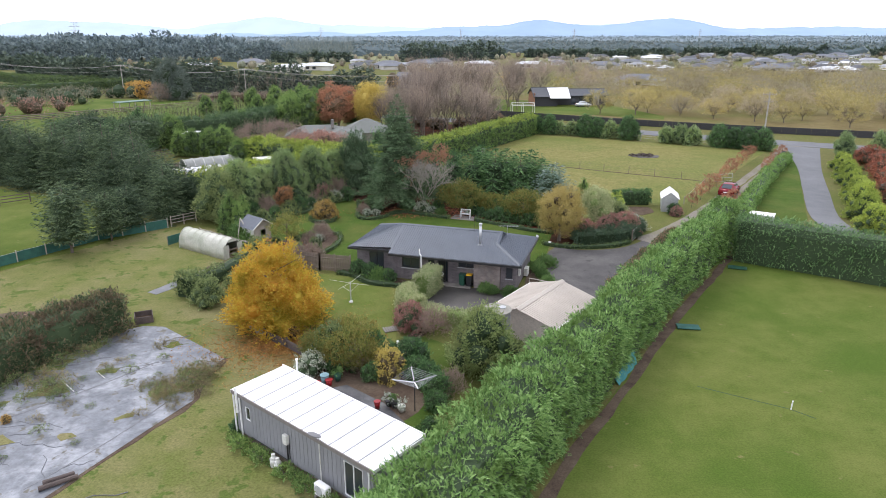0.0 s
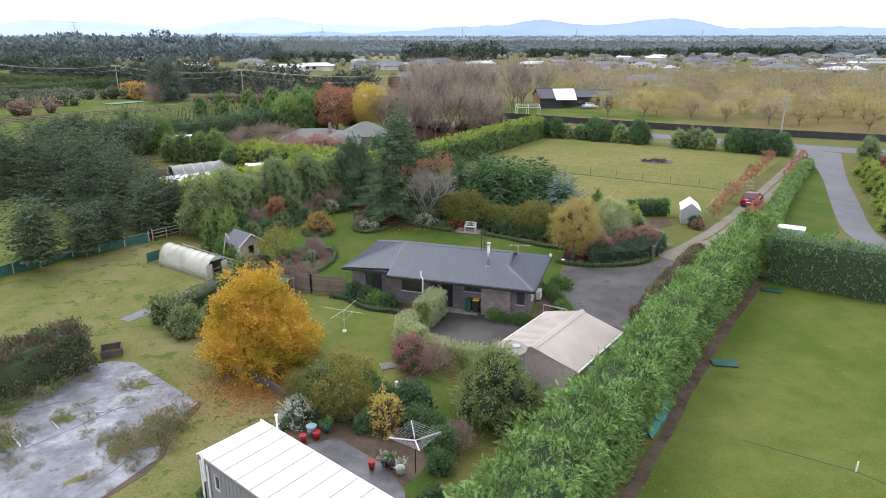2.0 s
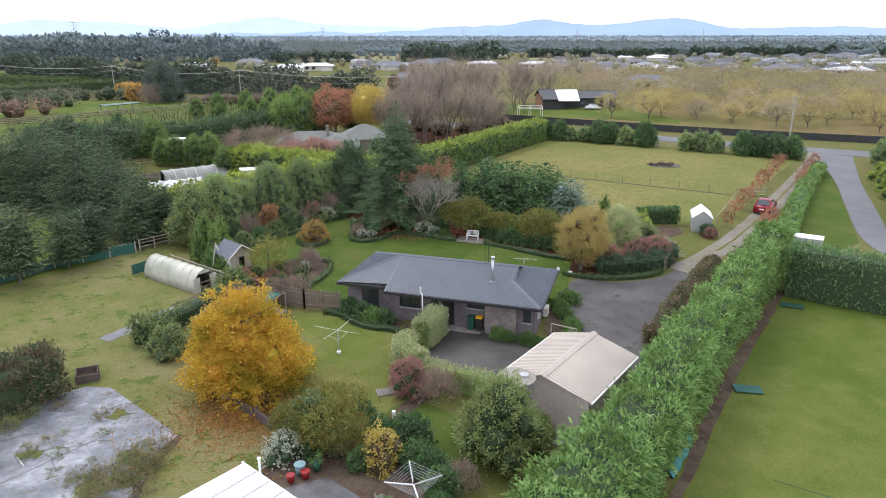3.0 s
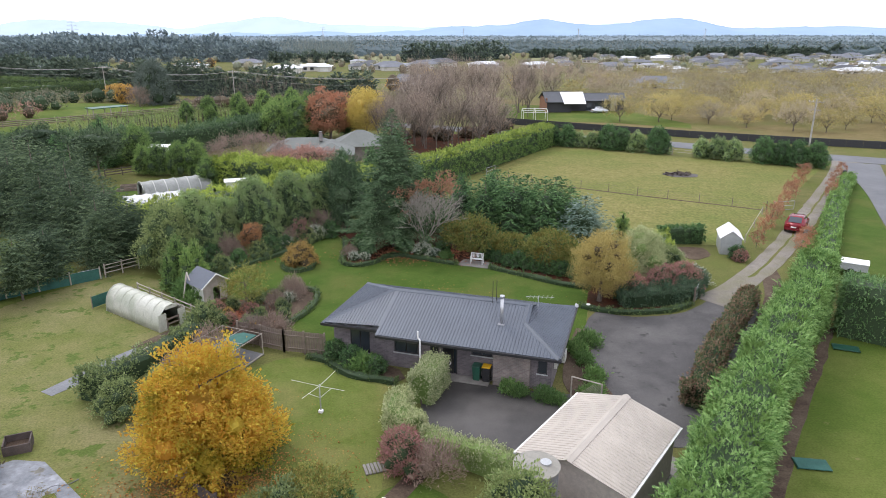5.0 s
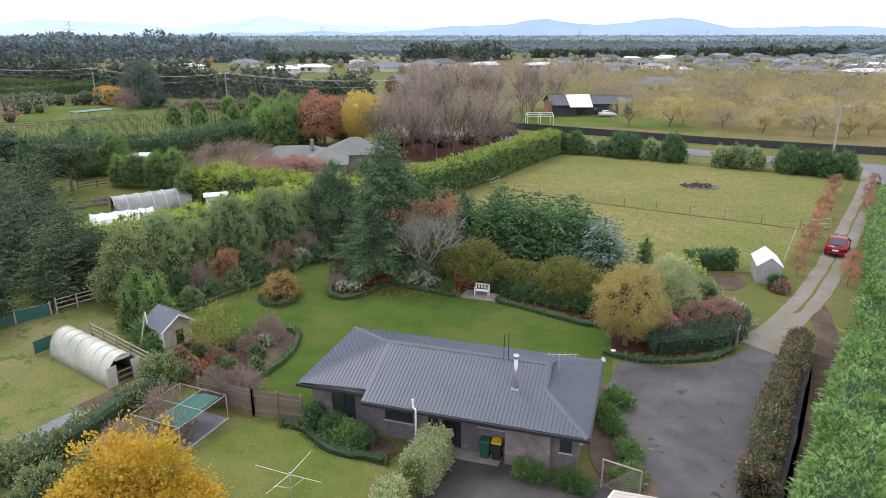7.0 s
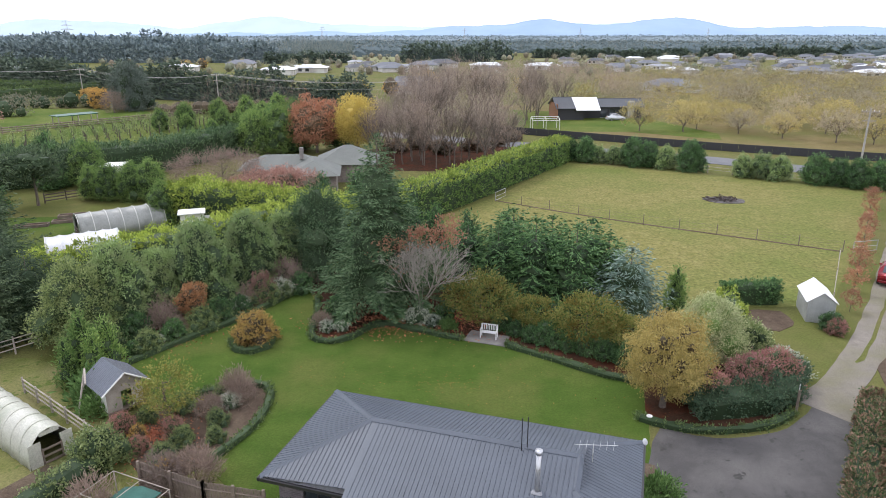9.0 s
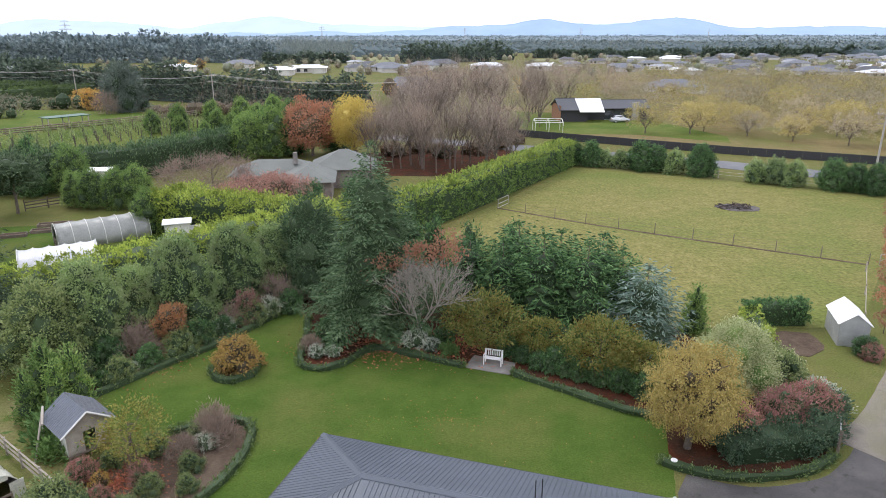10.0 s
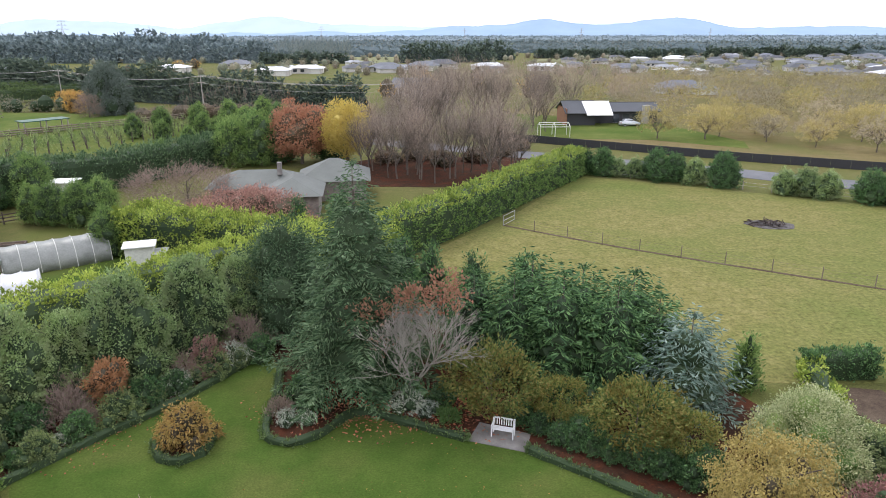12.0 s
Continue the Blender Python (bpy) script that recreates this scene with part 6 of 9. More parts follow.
post_fence("paddock_fence", "wire and post fence across the dry paddock", [(4.0, 93.6), (15.8, 85.6), (34.8, 74.9)], 3.2, 1.0, 0.04, (0.3, 0.6, 0.9), M_WOOD, M_WOOD, wire_r=0.006)
sheet("fence_line", strip([(4.0, 93.6), (15.8, 85.6), (34.8, 74.9)], 0.35), 0.03, M_EARTH, "thin dark line of rank grass under the fence", False, 0.08)
post_fence("netting_fence", "green netting fence along the meadow", [(-44, 32.5), (-39.4, 38.4), (-34.2, 47.2), (-29.2, 51.6)], 2.2, 1.0, 0.06, (0.95,), net=M_GREENNET)
post_fence("rail_fence", "grey post and rail fence behind the pines", [(-29.0, 52.0), (-27.2, 54.2)], 1.4, 1.1, 0.06, (0.4, 0.75, 1.05), M_PALEWOOD, wire_r=0.04)
post_fence("rail_fence", "dark post and rail fence across the meadow", [(-66, 53.0), (-52.6, 60.4), (-50.3, 62.6)], 2.0, 1.1, 0.07, (0.35, 0.7, 1.05), M_DARKWOOD, M_DARKWOOD, wire_r=0.05)
post_fence("rail_fence", "low timber rail fence beside the tunnel house", [(-24.6, 48.4), (-20.5, 45.4), (-17.2, 43.0)], 1.6, 0.9, 0.06, (0.3, 0.6, 0.9), M_PALEWOOD, wire_r=0.045)
post_fence("rail_fence", "dark timber fence beyond the nursery", [(-48.8, 91.2), (-45.6, 94.6)], 1.6, 1.2, 0.07, (0.3, 0.65, 1.0), M_DARKWOOD, M_DARKWOOD, wire_r=0.06)
post_fence("roadside_fence", "wire fence on posts along the road verge", [(16, 119.5), (32, 112.2), (52, 100.5)], 3.0, 1.0, 0.06, (0.5, 0.9))
post_fence("drive_rail", "pale broken rail beside the drive maples", [(27.5, 62.6), (33.6, 73.2)], 5.2, 0.8, 0.05, (0.75,), M_PALEWOOD, wire_r=0.03)
bf = thing("black_fence", "long solid black roadside fence", "fence")
for a, c in (((6, 150.5), (20.8, 141.7)), ((20.8, 141.7), (43.5, 128.9)), ((43.5, 128.9), (62.3, 120.5)), ((62.3, 120.5), (84, 112)), ((84, 112), (140, 88))):
    a, c = Vector((*a, 0)), Vector((*c, 0))
    k = max(1, int((c - a).length / 2.4))
    ang = math.degrees(math.atan2(c.y - a.y, c.x - a.x))
    for i in range(k):
        p, q = a.lerp(c, i / k), a.lerp(c, (i + 1) / k)
        o = part("panel", boxes((0.01, -0.02, 0.0, (q - p).length - 0.01, 0.02, 1.3), bevel=0.01), M_BLACKCLAD, bf)
        o.matrix_basis = pose(p.x, p.y, 0, 0, 0, ang)
gt = thing("metal_gate", "grey tubular farm gate standing open at the drive", "gate", m=pose(17.6, 47.2, 0, 0, 0, 62))
part("gate_frame", rods(((0, 0, 0.15), (0, 0, 1.15), 0.025, 0.025), ((1.9, 0, 0.15), (1.9, 0, 1.15), 0.025, 0.025), ((0, 0, 1.15), (1.9, 0, 1.15), 0.025, 0.025), ((0, 0, 0.15), (1.9, 0, 0.15), 0.025, 0.025)), M_GALV, gt)
for z in (0.4, 0.65, 0.9):
    part("bar", rods(((0, 0, z), (1.9, 0, z), 0.015, 0.015)), M_GALV, gt)
part("post", rods(((0, 0, 0), (0, 0, 1.4), 0.07, 0.07)), M_WOOD, gt)
for x, y, g in ((4.0, 93.2, 60), (35.4, 74.4, 15)):
    g2 = thing("metal_gate", "small tubular paddock gate", "gate", m=pose(x, y, 0, 0, 0, g))
    part("gate_frame", rods(((0, 0, 0.15), (0, 0, 1.1), 0.03, 0.03), ((2.6, 0, 0.15), (2.6, 0, 1.1), 0.03, 0.03), ((0, 0, 1.1), (2.6, 0, 1.1), 0.03, 0.03), ((0, 0, 0.6), (2.6, 0, 0.6), 0.03, 0.03), ((0, 0, 0.15), (2.6, 0, 0.15), 0.03, 0.03)), M_GALV, g2)
lat = thing("trellis_fence", "grey trellis screen at the house corner", "fence", m=pose(6.3, 33.3, 0, 0, 0, -30))
part("trellis_frame", rods(((0, 0, 0), (0, 0, 1.5), 0.04, 0.04), ((1.7, 0, 0), (1.7, 0, 1.5), 0.04, 0.04), ((0, 0, 1.5), (1.7, 0, 1.5), 0.04, 0.04)), M_PALEWOOD, lat)
part("lattice", rods(*[((0.1 * i, 0.01, 0.1), (min(1.7, 0.1 * i + 1.3), 0.01, 0.1 + min(1.7, 0.1 * i + 1.3) - 0.1 * i), 0.012, 0.012) for i in range(16)], n=4), M_PALEWOOD, lat)

# ---- field things ----
for x, y, a in ((16.7, 27.7, -8), (24.9, 40.0, -20)):
    mt = thing("shade_screen", "dark green covered board lying on the field", "board", "boards on the field", pose(x, y, 0.03, 0, 0, a))
    bm = boxes((-0.75, -0.45, 0.0, 0.75, 0.45, 0.06), bevel=0.015)
    for v in bm.verts:
        v.co.z += 0.12 * max(0, -v.co.y)
    part("sheet", bm, M_GREENNET if x < 20 else M_GREENPLASTIC, mt)
    part("frame", rods(((-0.75, 0.45, 0.04), (0.75, 0.45, 0.04), 0.03, 0.03), ((-0.75, -0.45, 0.04), (-0.75, 0.45, 0.04), 0.03, 0.03)), M_GREENPLASTIC, mt)
sp = thing("marker_post", "short white marker post on the field", "post", m=pose(18.8, 17.2, 0))
part("shaft", rods(((0, 0, 0), (0.03, 0, 0.55), 0.035, 0.035), n=8), M_WHITE, sp)
part("cord", rods(((0, 0, 0.03), (-4.2, 2.4, 0.03), 0.012, 0.012), ((0, 0, 0.03), (0.9, -0.9, 0.03), 0.012, 0.012), n=4), M_GREENPLASTIC, sp)
nt_ = thing("net", "blue green net leaning on the hedge foot", "net", m=pose(10.55, 21.2, 0, 0, 0, 58))
bm = bmesh.new()
g = [[bm.verts.new((3.2 * i / 8 - 1.6, -0.2 - 0.3 * (1 - j / 3) + 0.05 * math.sin(i * 2), 0.05 + (0.35 + 0.07 * i) * j / 3)) for i in range(9)] for j in range(4)]
for j in range(3):
    for i in range(8):
        bm.faces.new((g[j][i], g[j][i + 1], g[j + 1][i + 1], g[j + 1][i]))
part("mesh", bm, surf("blue_green_net", (0.02, 0.13, 0.13), (0.04, 0.19, 0.18), 3.0, 0.8, 0.2), nt_).modifiers.new("thick", "SOLIDIFY").thickness = 0.02
wbx = thing("trailer_cover", "white flat topped trailer behind the hedge", "trailer", m=pose(33.0, 54.4, 0, 0, 0, -30))
part("body", boxes((-1.2, -0.7, 0.4, 1.2, 0.7, 1.0), bevel=0.04), M_TRIMGREY, wbx)
part("cover", boxes((-1.25, -0.75, 1.0, 1.25, 0.75, 1.08), bevel=0.02), M_WHITE, wbx)
for s in (-1, 1):
    part("wheel", rods(((0, s * 0.62, 0.3), (0, s * 0.78, 0.3), 0.3, 0.3), n=16), M_RUBBER, wbx)
# ---- garden shrubs and small trees ----
def shrub(key, label, h, r, leaf, n=1800, size=0.16, asp=0.6, core=L_DARKCORE, seed=1, name="shrub", shape="dome", base=0.1, k=12, **kw):
    def make():
        return broadleaf(name, label, "shrub", h, r, leaf, int(n * 1.2), size * 0.86, asp, base, k, core, seed, trunk_r=0.04, shape=shape, **kw)
    return lambda x, y, s=1.0, group="", lab="", sz=None: plant(key, make, x, y, s, None, lab, group, 0.0, sz)


yel_shrub = shrub("yel_shrub", "yellowing green shrub under the conifers", 3.2, 2.1, L_OLIVEYELLOW, 5200, 0.21, 0.5, None, 71, lo=0.45, shape="round", base=0.7, k=20, clump=16)
for x, y, s in ((1.2, 57.9, 1.1), (4.7, 57.4, 0.72), (7.9, 55.2, 1.0), (10.0, 54.4, 0.7)):
    yel_shrub(x, y, s, "yellowing shrubs")
yel_shrub(-5.9, 21.7, 0.72, "", "olive yellow shrub in the cabin garden")
shrub("varieg_round", "large rounded pale cream green shrub", 3.7, 2.7, L_VARIEG, 34000, 0.12, 0.6, L_LIMEDARK, 72, clump=5)(15.3, 53.8)
dk = shrub("dark_shrub", "dark green rounded shrub", 1.8, 1.2, L_CEDAR, 2600, 0.16, 0.6, seed=73)
for x, y, s in ((6.2, 57.4, 1.1), (7.3, 54.3, 0.75), (8.9, 53.2, 0.7), (4.5, 55.6, 0.6), (10.4, 52.9, 0.9), (6.0, 55.0, 0.7), (5.0, 59.0, 1.0), (9.4, 56.4, 1.2), (-8.6, 58.6, 1.0), (-4.8, 59.4, 0.8), (-1.4, 58.8, 0.7), (-4.6, 22.9, 0.95), (-2.0, 21.6, 1.05), (-0.9, 19.4, 0.8), (-0.6, 14.3, 0.6), (-7.5, 37.9, 0.7), (-6.3, 37.0, 0.72), (-4.7, 36.3, 0.6), (-21.6, 55.6, 1.0), (-17.0, 58.4, 0.9), (-12.6, 63.9, 0.9), (5.4, 55.4, 0.8), (6.6, 54.4, 0.6), (3.6, 56.4, 0.6), (8.2, 53.6, 0.7), (18.0, 54.6, 0.9), (2.6, 57.2, 0.7), (-0.4, 16.9, 0.6), (9.9, 52.6, 0.8), (24.9, 57.8, 0.7)):
    dk(x, y, s, "dark shrubs")
ol = shrub("olive_shrub", "olive green loose shrub", 2.4, 1.5, L_OLIVE, 3400, 0.17, 0.55, seed=74)
for x, y, s in ((17.2, 53.2, 1.1), (-17.8, 31.4, 0.85), (-16.4, 33.4, 0.7), (-22.6, 53.2, 0.9), (-6.9, 22.7, 1.0), (16.2, 55.4, 0.8), (-16.9, 41.8, 0.9), (4.9, 24.2, 0.6), (4.2, 22.6, 0.6), (-12.7, 45.4, 0.4), (-13.8, 43.7, 0.42), (-12.3, 44.0, 0.34), (-14.9, 46.8, 0.45), (-13.3, 48.0, 0.35), (-14.2, 42.2, 0.45), (-16.4, 45.6, 0.4)):
    ol(x, y, s, "olive shrubs")
gr = shrub("silver_shrub", "silvery grey green low shrub", 1.1, 0.9, L_GREY, 1500, 0.13, 0.5, seed=75)
for x, y, s in ((-7.9, 20.9, 1.2), (-3.1, 58.2, 1.1), (-2.0, 57.9, 0.7), (-9.2, 56.9, 0.7), (-8.2, 57.0, 0.6), (-13.9, 63.2, 1.2), (18.8, 51.6, 1.4), (-16.0, 60.2, 1.0), (-12.6, 47.2, 0.7)):
    gr(x, y, s, "silvery shrubs")
am = shrub("amber_shrub", "amber and straw coloured autumn shrub", 1.9, 1.2, L_AMBER, 2200, 0.16, 0.6, L_BROWNCORE, 76, lo=0.5)
gb = shrub("gold_bush", "golden yellow leafed shrub in the cabin garden", 1.9, 1.2, L_YELLOWBRIGHT, 2200, 0.16, 0.6, L_BROWNCORE, 176, lo=0.5)
gb(-3.3, 20.4)
gb(-6.2, 23.0, 0.8)
for x, y, s in ((-13.4, 40.9, 0.6), (-16.2, 44.2, 0.4), (-22.8, 15.2, 0.25), (-10.1, 25.6, 0.5)):
    am(x, y, s, "amber shrubs")
br = shrub("brown_shrub", "brown nearly bare twiggy shrub", 2.0, 1.2, L_PLUM, 1500, 0.4, 0.1, None, 77, lo=0.4, up=0.8)
for x, y, s in ((-0.8, 26.4, 0.9), (-13.8, 64.6, 1.2), (-20.2, 56.6, 1.0), (-15.5, 38.5, 0.9), (-14.2, 36.3, 0.8), (-12.6, 48.3, 0.8), (0.4, 18.6, 0.7), (-5.0, 21.4, 0.8), (-20.8, 58.2, 1.0), (-9.6, 57.4, 0.6), (-16.4, 35.4, 0.8), (-12.0, 40.7, 0.9), (-13.2, 40.2, 0.9), (-12.2, 47.8, 0.7), (-13.4, 46.4, 0.6)):
    br(x, y, s, "twiggy shrubs")
fern = shrub("fern", "bright green fern clump against the brick wall", 0.9, 0.9, L_FERN, 1100, 0.34, 0.3, None, 78, name="fern", up=0.6)
for x, y, s in ((3.0, 34.2, 0.62), (3.5, 33.8, 0.5), (4.9, 33.4, 0.62), (5.5, 33.1, 0.5), (7.7, 33.8, 0.7), (8.1, 35.8, 0.65), (7.8, 37.8, 0.6), (-5.6, 36.5, 0.9), (-19.9, 47.8, 1.5), (-19.2, 46.6, 1.1), (8.5, 40.4, 0.8), (-1.0, 57.5, 0.6), (-2.9, 59.2, 0.8), (7.6, 39.2, 0.7)):
    fern(x, y, s, "ferns")
redt = shrub("red_shrub", "photinia shrub with red young leaves", 2.4, 1.6, L_RED, 4600, 0.17, 0.55, seed=79)
for x, y, s in ((13.1, 48.5, 0.86), (15.9, 49.2, 0.95), (17.6, 50.0, 0.92)):
    redt(x, y, s, "red shrubs")
redt(-2.5, 27.2, 0.8, "", "dark crimson shrub by the garden path")
for x, y, s in ((-15.7, 43.0, 0.35), (-14.6, 44.6, 0.4), (-17.2, 44.6, 0.45), (24.95, 57.2, 0.45)):
    redt(x, y, s, "red shrubs")
hedge("photinia_hedge", "dark green photinia hedge below red shoots", [(12.2, 47.0), (14.6, 47.4), (17.0, 48.2), (18.8, 50.4)], 1.6, [1.2, 1.25, 1.3, 1.4], 12000, 0.13, 0.55, leafm("blue_green_leaves", [(0.03, 0.06, 0.035), (0.05, 0.09, 0.05), (0.08, 0.11, 0.06)], 0.2), seed=45, rough=0.35)
broadleaf("maple_tree", "small orange red maple among the green trees", "tree", 3.2, 1.0, L_ORANGE, 3600, 0.15, 0.6, 0.6, 9, L_BROWNCORE, 80, lo=0.5).location = (-18.4, 57.6, 0)
broadleaf("smoke_bush", "dark burgundy shrub at the bed edge", "shrub", 2.4, 1.1, L_BURGUNDY, 2400, 0.16, 0.6, 0.1, 9, seed=81, shape="dome").location = (-14.9, 61.9, 0)
broadleaf("weeping_tree", "low weeping amber tree in a round lawn bed", "tree", 2.2, 1.5, L_AMBER, 4600, 0.16, 0.5, 0.1, 12, L_BROWNCORE, 82, shape="dome", up=-0.5, lo=0.6).location = (-13.5, 54.9, 0)
sheet("island_bed", [(-12.6, 54.2), (-13.2, 53.6), (-14.4, 53.8), (-14.9, 55), (-13.8, 56.1), (-12.5, 55.5)], 0.036, M_SOIL, "small round bed in the lawn", True, 0.05)
hedge("box_edging", "low clipped ring of box round the weeping tree", [(-12.4, 55.4), (-12.5, 54.2), (-13.2, 53.5), (-14.3, 53.7), (-14.9, 54.6)], 0.36, 0.4, 1500, 0.11, 0.6, L_BOX, L_DARKCORE, 36, "box edging", rough=0.04, low=0.02)
broadleaf("young_tree", "thin olive yellow young tree in the lawn bed", "tree", 3.6, 1.7, L_OLIVEYELLOW, 2600, 0.15, 0.5, 0.8, 9, None, 83, lo=0.35).location = (-15.2, 45.4, 0)
broadleaf("tall_shrub", "large dense olive green shrub by the water tank", "shrub", 3.9, 1.8, leafm("bright_olive_leaves", [(0.085, 0.125, 0.036), (0.14, 0.185, 0.055), (0.2, 0.235, 0.08)], 0.34, 0.6, (0.2, 0.205, 0.075)), 14000, 0.13, 0.45, 0.1, 18, seed=84, shape="dome", lo=0.65).matrix_basis = Matrix.LocRotScale((2.3, 21.0, 0), None, (1.18, 1.18, 1.12))
colc = lambda: broadleaf("column_conifer", "narrow green upright conifer", "tree", 3.6, 0.95, L_LIMEDARK, 2600, 0.22, 0.4, 0.05, 8, seed=85, shape="cone", up=0.8)
for x, y, s in ((-22.2, 50.6, 1.0), (-21.2, 49.8, 0.8), (-22.4, 49.2, 0.75), (15.3, 60.9, 0.85), (-20.9, 50.8, 0.9)):
    plant("colc", colc, x, y, s, group="narrow conifers")
V, F = branching(7.2, 0.13, 4, 91, 0.66, 0.16, 0.42, 4)
bt = thing("bare_tree", "pale grey branching tree with last rust red leaves", "tree", m=pose(-2.9, 58.8, 0))
part("trunk", np_mesh("trunk", [v[:] for v in V], F, [M_PALEBARK]), None, bt)
part("crown", leafy([(1.6, 0.3, 5.8, 1.5, 1.5, 0.8), (-1.8, 0, 5.0, 1.4, 1.4, 0.7), (-2.8, 0.2, 4.2, 0.8, 0.8, 0.6), (-2.0, 0.2, 3.0, 0.8, 0.8, 0.7), (0, 0, 5.6, 1.0, 1.0, 0.7)], 2200, 0.18, 0.6, L_RUST, None, 91, lo=0.2), None, bt).location.z = 0.6


def litter(name, label, cx, cy, rx, ry, n, mat, size, seed):
    rng = np.random.default_rng(seed)
    a, q = rng.uniform(0, 2 * math.pi, n), np.minimum(np.abs(rng.normal(size=n)) * 0.62, 1.5)
    P = np.column_stack([cx + rx * q * np.cos(a), cy + ry * q * np.sin(a), rng.uniform(0.045, 0.075, n)])
    D = np.column_stack([rng.normal(size=n), rng.normal(size=n), rng.normal(size=n) * 0.1])
    Vv, Ff = rhombs(P, D, size * rng.uniform(0.6, 1.4, n), 0.7, rng, 0.05)
    tagged(new(name, np_mesh(name, Vv, Ff, [mat])), label, "leaves", kind="stuff")


litter("fallen_leaves", "golden fallen leaves spread under the autumn tree", -10.7, 24.8, 4.6, 4.0, 17000, M_LITTER, 0.09, 1)
litter("fallen_leaves", "thin scatter of yellow leaves on the lawn", -7, 29.5, 5, 5, 350, M_LITTER, 0.06, 2)
litter("fallen_leaves", "red fallen leaves under the bare tree", -3.0, 58.8, 6.0, 2.4, 5000, M_LITTER_RED, 0.12, 3)
litter("fallen_leaves", "rust coloured leaves on the garden bed", -15.6, 44.5, 2.4, 2.6, 1800, M_LITTER_RED, 0.1, 4)
litter("fallen_leaves", "scattered leaves on the back lawn", -1, 50, 10, 5, 350, M_LITTER, 0.07, 5)
litter("fallen_leaves", "brown leaves along the left garden bed", -18.6, 57.6, 1.8, 3.4, 1500, M_LITTER_RED, 0.11, 6)

for x, y, s_ in ((-5.8, 21.6, 0.8), (-4.2, 20.2, 0.6), (-3.6, 21.8, 0.9), (-6.6, 21.0, 0.5), (-1.6, 20.2, 0.8), (-0.4, 18.2, 0.8)):
    dk(x, y, s_, "dark shrubs")
for x, y, s_ in ((-5.9, 23.4, 0.9), (-7.6, 22.4, 0.75), (-4.9, 21.6, 0.7)):
    yel_shrub(x, y, s_ * 0.8, "yellowing shrubs", "yellowing loose shrub in the cabin garden")

# ---- shrubs that spill over the left bed's edge ----
edge_rng = random.Random(77)
for i in range(17):
    f = i / 16
    x, y = -20.4 + 8.6 * f + edge_rng.uniform(-0.9, 0.1), 53.0 + 12.0 * f + edge_rng.uniform(-0.2, 0.7)
    (dk, ol, gr, dk, br, ol)[i % 6](x, y, edge_rng.uniform(0.45, 0.8), "bed edge shrubs")

heap_rng = np.random.default_rng(41)
hn = 260
ha, hq = heap_rng.uniform(0, 6.28, hn), np.sqrt(heap_rng.uniform(0, 1, hn))
hP = np.column_stack([31.0 + 2.0 * hq * np.cos(ha), 94.4 + 1.3 * hq * np.sin(ha), 0.06 + 0.35 * (1 - hq) * heap_rng.uniform(0.2, 1, hn)])
hV, hF = rhombs(hP, heap_rng.normal(size=(hn, 3)) * [1, 1, 0.35], heap_rng.uniform(0.25, 0.8, hn), 0.22, heap_rng)
tagged(new("bonfire_heap", np_mesh("bonfire_heap", hV, hF, [M_DARKWOOD])), "heap of charred sticks on grey ash", "debris", kind="stuff")

# ---- weed mat yard ----
weed = shrub("weed_tuft", "tuft of weeds growing through the mat", 0.42, 0.8, L_OLIVE, 700, 0.11, 0.3, None, 86, name="weed_tuft", up=0.6)
rw = random.Random(21)
for x, y, s in ((-14.6, 19.4, 1.2), (-15.4, 20.6, 0.7), (-14.2, 20.5, 0.9), (-16.4, 18.6, 0.8), (-15.6, 17.9, 1.0), (-22.2, 18.6, 1.2), (-21.4, 17.8, 0.9), (-23.2, 17.4, 0.8), (-20.2, 20.6, 0.6), (-23.4, 21.6, 1.1), (-22.6, 23.0, 1.0), (-22.2, 24.2, 0.8), (-18.9, 20.9, 0.6), (-24.6, 19.0, 1.2), (-24.4, 16.4, 1.0), (-20.6, 14.4, 0.6), (-22.6, 13.0, 0.5), (-19.2, 16.8, 0.4), (-17.6, 22.6, 0.5), (-21.0, 12.0, 0.4), (-18.2, 13.4, 0.35), (-15.0, 21.6, 0.6), (-24.2, 13.8, 0.7), (-14.9, 18.6, 0.8), (-15.9, 18.9, 0.6), (-14.4, 19.9, 0.7), (-15.2, 20.2, 0.5), (-22.8, 18.9, 0.9), (-21.9, 18.2, 0.7), (-24.0, 22.4, 1.0), (-23.0, 24.8, 0.9), (-24.9, 20.2, 1.0), (-23.8, 20.4, 0.7), (-25.2, 17.6, 0.9), (-21.2, 19.8, 0.4), (-18.4, 19.4, 0.4), (-19.6, 22.6, 0.35), (-17.0, 20.4, 0.35)):
    weed(x, y, s, "weed tufts")
straw = shrub("dead_weed", "straw coloured dead weeds on the mat", 0.4, 0.85, leafm("dead_weed_stalks", [(0.12, 0.1, 0.05), (0.17, 0.135, 0.07), (0.1, 0.105, 0.04), (0.09, 0.07, 0.045)], 0.1), 700, 0.12, 0.3, None, 186, name="weed_tuft", up=0.4)
